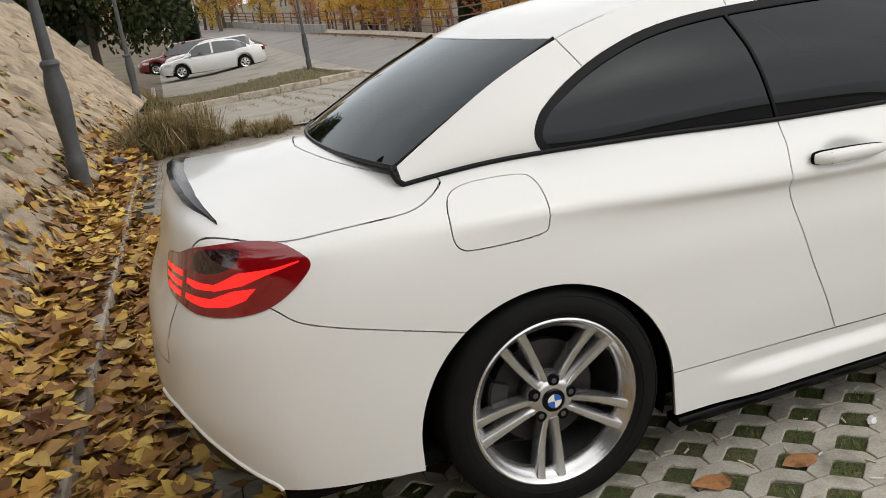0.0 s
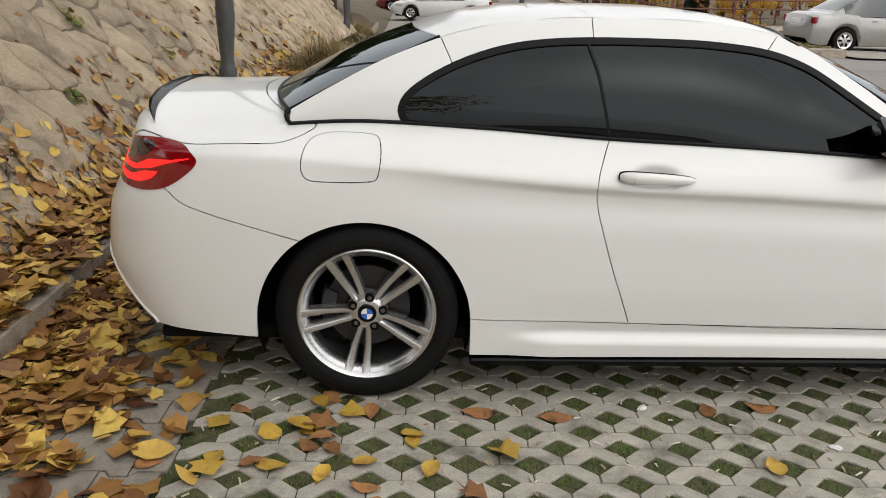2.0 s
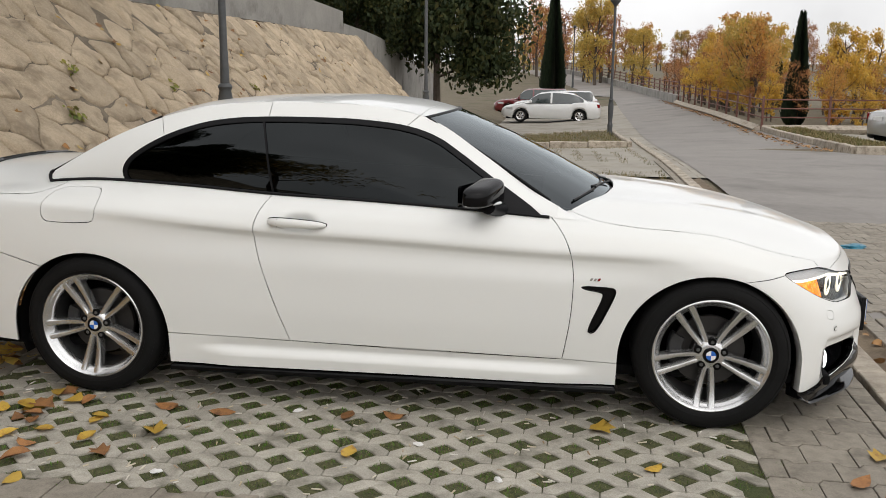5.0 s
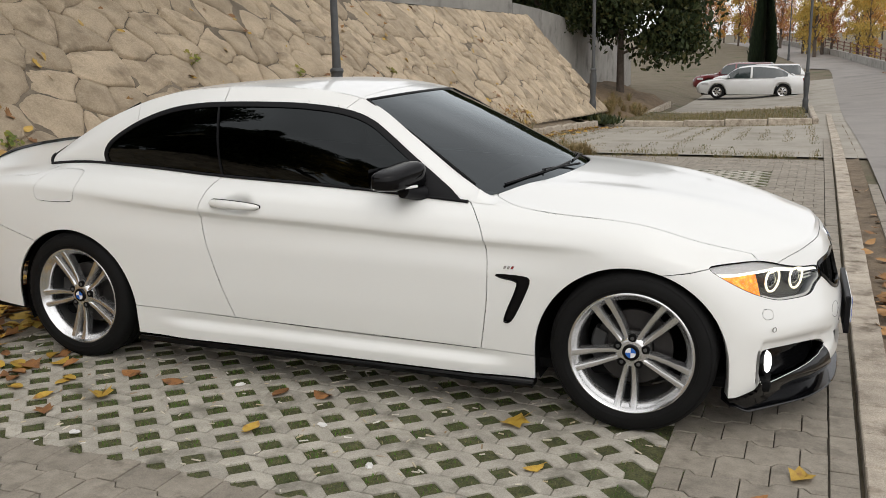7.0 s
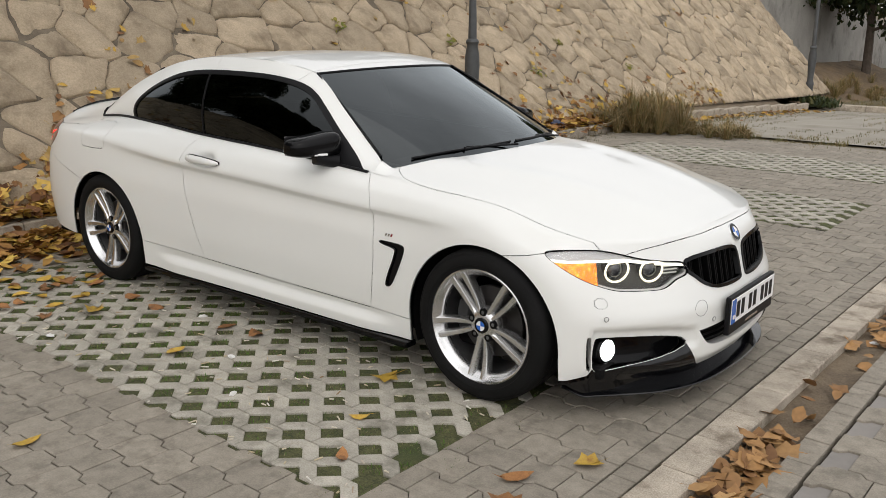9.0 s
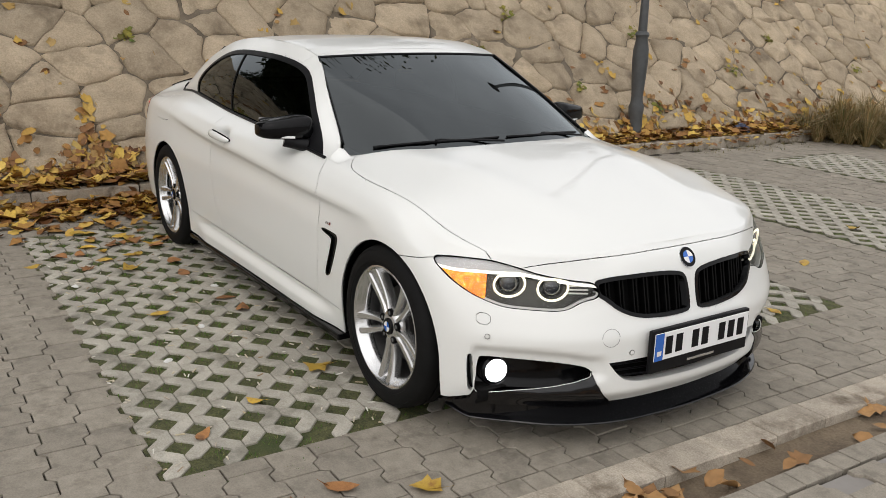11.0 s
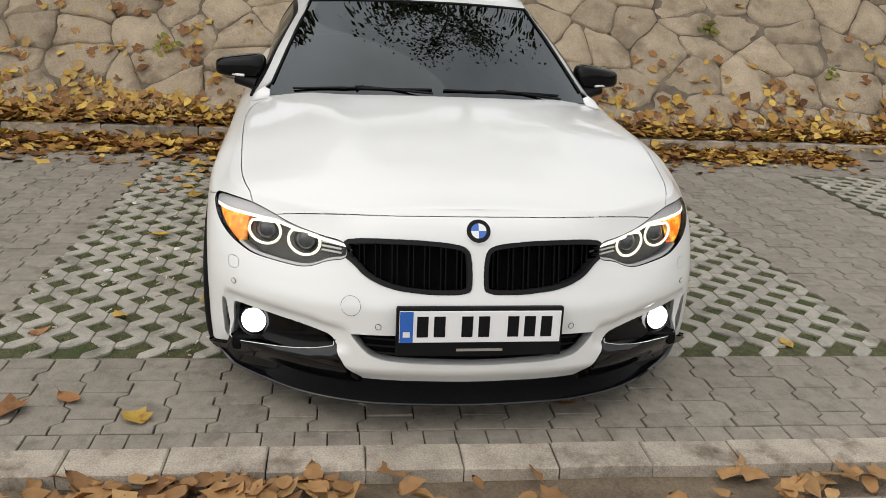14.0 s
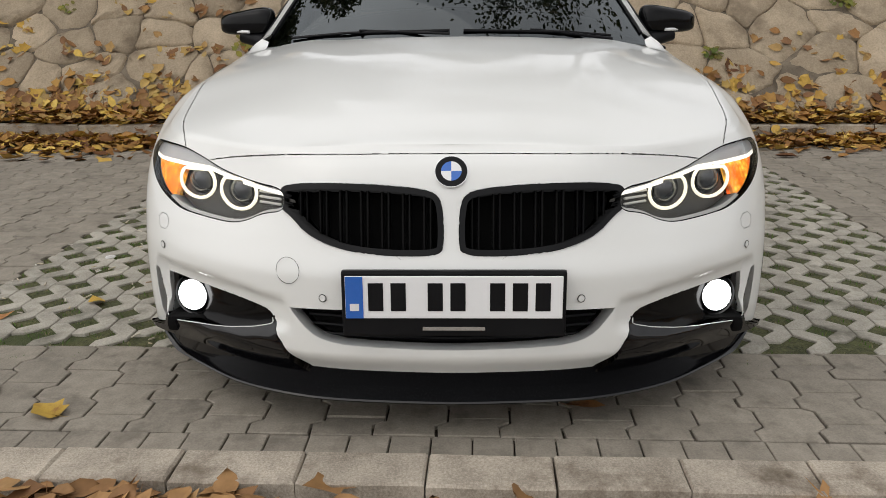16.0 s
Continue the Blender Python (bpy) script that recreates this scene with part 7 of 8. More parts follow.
# trees
def tree_parts(name, seed, tall, spread, leaf_mat, leaves, leaf_size, trunk=0.09, base=0.22, label="", category="tree", columnar=False, droop=0.0, steep=0.0):
    r = random.Random(seed)
    tree = tagged(new(name), label, category)
    bm = bmesh.new()
    tips = []
    top = tall * (0.92 if not columnar else 0.95)
    trunk_pts = [Vector((0, 0, -0.2))]
    for k in range(1, 7):
        trunk_pts.append(Vector((r.gauss(0, 0.03) * tall * k / 6, r.gauss(0, 0.03) * tall * k / 6, top * k / 6)))
    tube_bm(trunk_pts, trunk, 8, bm, radii=[trunk * (1.15 - 0.95 * k / 6) for k in range(7)])
    for k in range(14):
        f = base + (0.92 - base) * (k + 0.5) / 14
        i = min(5, int(f * 6))
        p = trunk_pts[i].lerp(trunk_pts[i + 1], f * 6 - i)
        a = k * 2.4 + r.uniform(-0.4, 0.4)
        ln = spread * (0.35 if columnar else (1.0 - 0.55 * abs(f - 0.5) * 2)) * r.uniform(0.7, 1.1)
        d = Vector((math.cos(a), math.sin(a), r.uniform(0.35, 0.9) + steep)).normalized()
        q1 = p + d * ln * 0.5
        q2 = p + d * ln + Vector((0, 0, (0.12 - droop) * ln))
        tube_bm([p, q1, q2], 0.02, 5, bm, radii=[trunk * 0.42, trunk * 0.25, trunk * 0.08])
        tips += [(q1, ln * 0.42), (q2, ln * 0.40), ((q1 + q2) / 2, ln * 0.42)]
    tips.append((trunk_pts[-1], spread * 0.3))
    part("trunk", bm, M["bark"], tree, smooth=True)
    if steep:
        tips = [(c + Vector((r.gauss(0, 0.12), r.gauss(0, 0.12), r.gauss(0, 0.12))) * spread, q * r.uniform(0.55, 1.25)) for c, q in tips if r.random() < 0.62]
    vs, fs = [], []
    for _ in range(leaves):
        c, rad = tips[r.randrange(len(tips))]
        d = Vector((r.gauss(0, 1), r.gauss(0, 1), r.gauss(0, 0.8)))
        p = c + d.normalized() * rad * r.random() ** 0.75 * (1.35 if steep else 1.1)
        s = leaf_size * r.uniform(0.6, 1.3)
        q = Euler((r.uniform(0, 6.3), r.uniform(0, 6.3), r.uniform(0, 6.3))).to_matrix()
        k = len(vs)
        for x, y in ((-0.6, 0), (0, 0.34), (0.6, 0), (0, -0.34)):
            vs.append(p + q @ Vector((x * s, y * s, 0)))
        fs += [(k, k + 1, k + 2), (k, k + 2, k + 3)]
    mesh_ob("crown", vs, fs, leaf_mat, tree)
    return tree


def plant(tree, x, y, scale, turn, z=None):
    """A copy of a tree set in the ground."""
    ob = copy_thing(tree, Matrix())
    ob.matrix_basis = Matrix.Translation((x, y, height(x, y) if z is None else z)) @ Matrix.Rotation(turn, 4, "Z") @ Matrix.Diagonal((scale, scale, scale, 1))
    return ob


protos = [
    tree_parts("autumn_tree", 1, 5.0, 1.25, M["crown_orange"], 3000, 0.13, base=0.10, label="slender roadside tree with orange autumn leaves", steep=0.8),
    tree_parts("autumn_tree", 2, 5.0, 1.35, M["crown_olive"], 2900, 0.13, base=0.08, label="young tree with yellow-green autumn leaves", steep=0.6),
    tree_parts("autumn_tree", 3, 5.0, 1.45, M["crown_rust"], 2600, 0.11, base=0.10, label="thin tree with rust-brown autumn leaves", steep=0.8),
    tree_parts("autumn_tree", 4, 5.0, 1.5, M["crown_yellow"], 3200, 0.13, base=0.06, label="bushy tree with bright yellow autumn leaves", steep=0.5),
]
for p_ in protos:
    p_["group"] = "autumn trees beyond the fence"
rt = random.Random(8)
# stands of trees by bearing and distance from the bay: bearings, distances, number, heights, kinds
STANDS = [((1.3, 3.0), (74, 84), 5, (6.2, 8.0), (1, 2)), ((4.4, 5.6), (66, 74), 3, (4.2, 5.4), (1, 0)), ((6.2, 8.2), (58, 70), 4, (2.0, 2.8), (2, 2)),
          ((7.7, 8.8), (44, 56), 3, (2.0, 2.6), (1, 3, 0)), ((8.8, 10.6), (38, 56), 6, (2.9, 3.9), (1, 3, 0)), ((10.6, 13.4), (38, 54), 12, (3.5, 4.7), (0, 0, 3, 1)), ((8.6, 14.2), (35, 40), 10, (1.5, 2.6), (0, 1, 2, 3)), ((14.6, 30.0), (32, 42), 16, (1.6, 2.4), (2, 0, 3)),
          ((15.6, 17.0), (44, 58), 4, (2.2, 3.2), (2, 2)), ((16.4, 18.8), (37, 44), 5, (2.8, 3.7), (3, 3, 0)), ((19.4, 27.0), (38, 56), 12, (2.6, 3.8), (2, 2, 0)),
          ((26, 48), (34, 50), 14, (2.8, 4.2), (2, 0, 1)), ((-5.5, 0.2), (92, 110), 7, (5.0, 8.0), (1, 2, 0)), ((-4, 17), (125, 175), 40, (4.5, 7.0), (2, 2, 1))]
for bear, dist, n, tall, kinds in STANDS:
    for k in range(n):
        a, d = radians(bear[0] + (bear[1] - bear[0]) * (k + rt.random()) / n), rt.uniform(*dist)
        f = max(1.0, 8.3 / (d * math.sin(a))) if a > radians(5.8) else 1.0  # keep beyond the fence
        plant(protos[rt.choice(kinds)], 0.4 + d * f * math.sin(a), -4.4 + d * f * math.cos(a), rt.uniform(*tall) * f**0.6 / 5.0, rt.uniform(0, 6.28))
for k, p_ in enumerate(protos):
    p_.matrix_basis = Matrix.Translation((22 + 4 * k, 36, height(22, 36)))


def cypress_tree(seed, tall, wide):
    """A dense spindle of upright sprays round a hidden stem."""
    r = random.Random(seed)
    tree = tagged(new("cypress"), "narrow dark green cypress", "tree", group="cypresses")
    part("trunk", tube_bm([(0, 0, -0.2), (0, 0, tall * 0.5), (0, 0, tall * 0.93)], 0.06, 7, radii=[0.08, 0.05, 0.015]), M["bark"], tree, smooth=True)
    vs, fs = [], []
    for _ in range(9000):
        h = r.random() ** 1.25
        a = r.uniform(0, 2 * math.pi)
        lobe = 1 + 0.16 * noise.noise((math.cos(a) * 1.6, math.sin(a) * 1.6, h * 7))
        rad = wide * min(1.0, (h + 0.02) / 0.10) ** 0.5 * (1 - h) ** 0.8 * 1.15 * lobe * r.uniform(0.72, 1.0)
        p = Vector((rad * math.cos(a), rad * math.sin(a), 0.08 + h * (tall - 0.1)))
        out = Vector((math.cos(a), math.sin(a), r.uniform(1.5, 4.0))).normalized()
        side = out.cross(Vector((math.cos(a + 1.2), math.sin(a + 1.2), 0.3))).normalized() * r.uniform(0.025, 0.05)
        ln = out * r.uniform(0.12, 0.26)
        k = len(vs)
        vs += [p - ln * 0.5, p + side, p + ln, p - side]
        fs += [(k, k + 1, k + 2), (k, k + 2, k + 3)]
    mesh_ob("crown", vs, fs, M["cypress"], tree)
    return tree


cy = cypress_tree(5, 3.8, 0.38)
cy.matrix_basis = Matrix.Translation((8.75, 27.6, height(8.75, 27.6)))
for x, y, s in ((12.5, 47, 0.85), (-7.5, 84, 2.3), (-9.5, 86, 2.5), (9.6, 46, 0.7), (-0.1, 58, 1.95)):
    plant(cy, x, y, s, 1.0)
big = tree_parts("broadleaf_tree", 7, 8.5, 3.6, M["crown_green"], 34000, 0.19, trunk=0.14, base=0.22, label="large dark green tree overhanging the car park", droop=0.25)
big.matrix_basis = Matrix.Translation((-4.1, 29.0, height(-4.1, 29) - 0.2))
plant(big, -7.5, 34, 1.0, 2.2)
plant(big, -7.5, 24.0, 0.62, 4.0, 2.0)
plant(big, -6.5, 26.0, 0.7, 1.0, 1.0)
plant(big, -8.5, 37.5, 0.9, 2.5)
for x, y, k, turn in ((-6.9, -3.4, 0.72, 1.0), (-6.6, -7.2, 0.8, 3.0), (-7.2, -11.0, 0.9, 5.0)):
    plant(big, x, y, k, turn, BANK_TOP)
overhang = tree_parts("crest_shrub", 12, 2.2, 1.3, M["crown_green"], 4500, 0.11, trunk=0.05, base=0.1, label="dark green shrub on the crest of the bank", category="shrub", droop=0.7)
overhang["group"] = "shrubs on the crest"
overhang.matrix_basis = Matrix.Translation((-5.95, 3.2, BANK_TOP))
for y, s in ((-3.6, 0.9), (0.2, 0.8), (6.2, 1.0), (8.6, 0.7)):
    plant(overhang, -6.05, y, s, y * 2.0, BANK_TOP)
# trees across the road, seen in the windows
street = tree_parts("street_tree", 17, 7.5, 3.0, M["crown_olive"], 2600, 0.16, trunk=0.12, base=0.3, label="thinly leaved street tree across the road", droop=0.15)
street["group"] = "street trees"
street.matrix_basis = Matrix.Translation((-4.4, -10.4, 0)) @ Matrix.Diagonal((0.95, 0.95, 0.95, 1))
plant(street, -7.5, -13.0, 1.1, 4.0, 0.0)
# two trees added out of view to darken the reflections in the side windows
plant(big, -7.0, -8.2, 0.85, 0.6, 0.3)
plant(big, -10.5, -5.5, 0.95, 2.9, BANK_TOP)
crest = tree_parts("crest_tree", 23, 7.0, 3.3, M["crown_green"], 7500, 0.12, trunk=0.09, base=0.25, label="thinly leaved tree leaning over the bank", droop=0.3)
crest.matrix_basis = Matrix.Translation((-6.4, 1.5, BANK_TOP)) @ Matrix.Rotation(0.1, 4, "Y")

# walls above and beyond the bank
def wall_run(name, pts, thick, label):
    """Upright slabs between plan points with their own bottoms and tops."""
    wall = tagged(new(name), label, "wall", kind="structure")
    for (x0, y0, b0, t0), (x1, y1, b1, t1) in zip(pts, pts[1:]):
        n = Vector((y1 - y0, -(x1 - x0), 0)).normalized() * thick / 2
        bm = bmesh.new()
        vs = [bm.verts.new(v) for v in (Vector((x0, y0, b0)) - n, Vector((x1, y1, b1)) - n, Vector((x1, y1, t1)) - n, Vector((x0, y0, t0)) - n, Vector((x0, y0, b0)) + n, Vector((x1, y1, b1)) + n, Vector((x1, y1, t1)) + n, Vector((x0, y0, t0)) + n)]
        for f in ((0, 1, 2, 3), (7, 6, 5, 4), (0, 4, 5, 1), (1, 5, 6, 2), (2, 6, 7, 3), (3, 7, 4, 0)):
            bm.faces.new([vs[i] for i in f])
        part("wall_panel", bm, M["concrete"], wall)
    return wall


wall_run("wall_crest", [(-5.6, 7.6, 2.2, 3.45), (-5.55, 9.8, 2.2, 3.35), (-5.45, 14.4, 2.2, 3.2), (-5.35, 19.0, 1.2, 3.05)], 0.25, "weathered concrete wall along the crest of the bank")
wall_run("wall_far", [(-5.40, 19.25, -1.2, 2.75), (-5.55, 22.4, -1.4, 2.7), (-5.7, 25.6, -1.5, 2.6), (-5.9, 32.0, -1.6, 2.1), (-6.4, 44.0, -1.6, 1.2)], 0.25, "stained concrete retaining wall behind the trees")
parapet = [(7.05 + road_centre(y), y, height(7, y) - 0.3, height(7, y) + 0.45) for y in (46, 56, 66, 76, 86, 96, 106, 118)]
wall_run("wall_parapet", parapet, 0.3, "pale concrete parapet beside the climbing road")

# planted island with a kerb before the far bays
island = tagged(new("planted_island"), "raised dry grass island edged with a concrete kerb", "planter", kind="structure")
mesh_ob("island_soil", [(x, 18.7 + 1.56 * k, height(x, 18.7 + 1.56 * k) + 0.10) for k in range(6) for x in (-2.6, -1.0, 2.25)], [(3 * k + j, 3 * k + j + 1, 3 * k + j + 4, 3 * k + j + 3) for k in range(5) for j in range(2)], M["ground"], island)
for y in (18.6, 26.6):
    for k in range(5):
        x = -2.1 + k
        part("kerb_stone", box_bm((0.985, 0.14, 0.3), (x, y, height(x, y)), 0.02, 1), M["kerb"], island)
for k in range(8):
    part("kerb_stone", box_bm((0.14, 0.985, 0.3), (2.47, 19.1 + k, height(2.4, 19.1 + k)), 0.02, 1), M["kerb"], island)
spots = [(rl.uniform(-2.5, 2.3), rl.uniform(18.75, 26.5)) for _ in range(9000)]
blades("island_grass", [(x, y, height(x, y) + 0.09) for x, y in spots], M["verge_grass"], "patchy dry grass on the planted island", (0.05, 0.15), lean=0.9, width=0.05)
crest_v = [(x, y, BANK_TOP + 0.012 + 0.05 * noise.noise((x, y * 0.6, 2))) for x in (-60, -30, -15, -9, -7.5, -6.4, -5.62) for y in range(-9, 20, 2)]
tagged(mesh_ob("crest_ground", crest_v, [(i * 15 + j, (i + 1) * 15 + j, (i + 1) * 15 + j + 1, i * 15 + j + 1) for i in range(6) for j in range(14)], M["ground"], smooth=True), "dry earth on top of the bank", "ground", kind="structure")
spots = [(x + rl.gauss(0, 0.05), y + rl.gauss(0, 0.03)) for x in np.arange(-2.3, 2.4, 0.42) for y in np.arange(9.2, 18.4, 0.36) if noise.noise((x * 0.7, y * 0.5, 3)) > -0.12 for _ in range(14)]
spots += [(rl.uniform(-2.4, 2.4), 18.5 - abs(rl.gauss(0, 0.25))) for _ in range(1500)]
blades("bay_grass", [(x, y, height(x, y) - 0.025) for x, y in spots], M["verge_grass"], "grass growing through the pavers of the far bays", (0.015, 0.045), lean=1.0, width=0.25)
fv = []
for j in range(21):
    y = 9.0 + j * 2
    for x in (-5.2 if y < 16.5 else -2.7, -2.5, 0, 2.74 + SKEW * y):
        fv.append((x, y, height(x, y) - 0.02))
tagged(mesh_ob("far_paving", fv, [(4 * j + k, 4 * j + k + 1, 4 * j + k + 5, 4 * j + k + 4) for j in range(20) for k in range(3)], M["slab"], smooth=True), "worn pale concrete paving of the farther parking bays", "paving", kind="structure")

# earth bed between the end of the bank and the far wall
bed_v = []
for i in range(13):
    for j in range(25):
        x, y = -5.3 + 2.75 * i / 12, 17.0 + 0.62 * j
        bed_v.append((x, y, height(x, y) + 0.10 + 0.55 * smoothstep(-3.2, -5.3, x) + 0.09 * noise.noise((x * 1.6, y * 1.1, 4)) + 0.05 * noise.noise((x * 5, y * 4, 1))))
tagged(mesh_ob("earth_bed", bed_v, [(i * 25 + j, (i + 1) * 25 + j, (i + 1) * 25 + j + 1, i * 25 + j + 1) for i in range(12) for j in range(24)], M["bed"], smooth=True), "brown earth bed strewn with dry leaves", "ground", kind="structure")
part("kerb_stone", box_bm((0.14, 14.5, 0.3), (-2.62, 24.4, height(-1, 24.4)), 0.02, 1), M["kerb"], island)
wall_run("wall_low", [(-5.6, 34.5, -1.7, -0.45), (-3.6, 33.0, -1.7, -0.40)], 0.2, "low pale wall at the end of the bays")
ivy = [(-2.75 + rl.gauss(0, 0.22), 18.2 + rl.gauss(0, 0.35)) for _ in range(1500)]
blades("ivy_clump", [(x, y, height(x, y) + 0.05 + 0.12 * rl.random()) for x, y in ivy], M["crown_green"], "dark green ivy at the foot of a lamp post", (0.06, 0.16), lean=1.4, width=0.5)

# red rail fence along the road and across its end
fence = tagged(new("fence"), "rusty red tubular rail fence on a low kerb", "fence")
runs = [(7.05, 24.7), (7.05, 46.0)], [(7.05, 24.7), (24.0, 27.0)]
for (x0, y0), (x1, y1) in runs:
    n = int(math.hypot(x1 - x0, y1 - y0) / 2.0)
    for k in range(0 if x0 == x1 else 1, n + 1):
        x, y = x0 + (x1 - x0) * k / n, y0 + (y1 - y0) * k / n
        part("fence_post", box_bm((0.07, 0.07, 1.05), (x, y, height(7, y) + 0.57), 0.01, 1), M["rail"], fence)
    for h in (0.42, 0.70, 0.98):
        part("fence_rail", tube_bm([(x0 + (x1 - x0) * k / 24, y0 + (y1 - y0) * k / 24, height(7, y0 + (y1 - y0) * k / 24) + h) for k in range(25)], 0.022, 6), M["rail"], fence, smooth=True)
    part("fence_kerb", tube_bm([(x0 + (x1 - x0) * k / 24 - (0.12 if x0 == x1 else 0), y0 + (y1 - y0) * k / 24 - (0.12 if x0 != x1 else 0), height(7, y0 + (y1 - y0) * k / 24) + 0.03) for k in range(25)], 0.16, 4), M["kerb"], fence)
top_fence = tagged(new("parapet_rail"), "rusty red rails on the parapet", "fence")
for h in (0.65, 0.9, 1.15):
    part("fence_rail", tube_bm([(x, y, z1 + h - 0.45) for x, y, z0, z1 in parapet], 0.035, 6), M["rail"], top_fence)
for k in range(30):
    y = 46 + 2.4 * k
    part("fence_post", box_bm((0.08, 0.08, 1.3), (7.05 + road_centre(y), y, height(7, y) + 0.6)), M["rail"], top_fence)

spots = [(rl.uniform(24.8, 50) if rl.random() < 0.7 else rl.uniform(15.8, 24.6), abs(rl.gauss(0, 0.22))) for _ in range(700)]
scatter("kerb_litter", [((6.80 - d, y, height(6.8, y)), UP, 0.01) for y, d in spots], M["gutter_litter"], "dry leaves blown against the kerb of the fence", size=(0.06, 0.12))

# grass verge with a kerb between the fence and the bay of the silver car
verge_island = tagged(new("grass_verge"), "strip of short grass behind a concrete kerb", "verge", kind="structure")
gz_ = lambda x, y: height(x, y) + 0.11
gverts = [(x, 15.7 + (yb - 15.7) * k / 8, gz_(x, 15.7 + (yb - 15.7) * k / 8)) for x, yb in ((7.15, 24.6), (7.7, 24.65), (8.3, 24.75)) for k in range(9)]
mesh_ob("verge_soil", gverts, [(i * 9 + k, (i + 1) * 9 + k, (i + 1) * 9 + k + 1, i * 9 + k + 1) for i in range(2) for k in range(8)], M["ground"], verge_island, smooth=True)
for k in range(9):
    y = 16.1 + k
    part("kerb_stone", box_bm((0.15, 0.985, 0.34), (7.1, y, height(7.1, y) - 0.02), 0.02, 1), M["kerb"], verge_island)
for k in range(9):
    part("kerb_stone", box_bm((0.12, 0.985, 0.3), (8.36, 16.1 + k, height(8.36, 16.1 + k) - 0.02), 0.02, 1), M["kerb"], verge_island)
bay_v = [(x, 15.0 + 2 * k, height(x, 15.0 + 2 * k) + 0.004) for k in range(6) for x in (8.4, 12.0, 24.0)]
tagged(mesh_ob("side_paving", bay_v, [(3 * k + j, 3 * k + j + 1, 3 * k + j + 4, 3 * k + j + 3) for k in range(5) for j in range(2)], M["slab"], smooth=True), "worn paving of a parking bay by the fence", "paving", kind="structure")
part("kerb_stone", box_bm((1.25, 0.15, 0.34), (7.73, 15.6, height(7.73, 15.6) - 0.02), 0.02, 1), M["kerb"], verge_island)
spots = [(rl.uniform(7.2, 8.28), rl.uniform(15.8, 24.5)) for _ in range(5000)]
blades("verge_lawn", [(x, y, gz_(x, y) - 0.01) for x, y in spots], M["verge_grass"], "short green grass on the verge by the fence", (0.04, 0.11), lean=0.9, width=0.2)


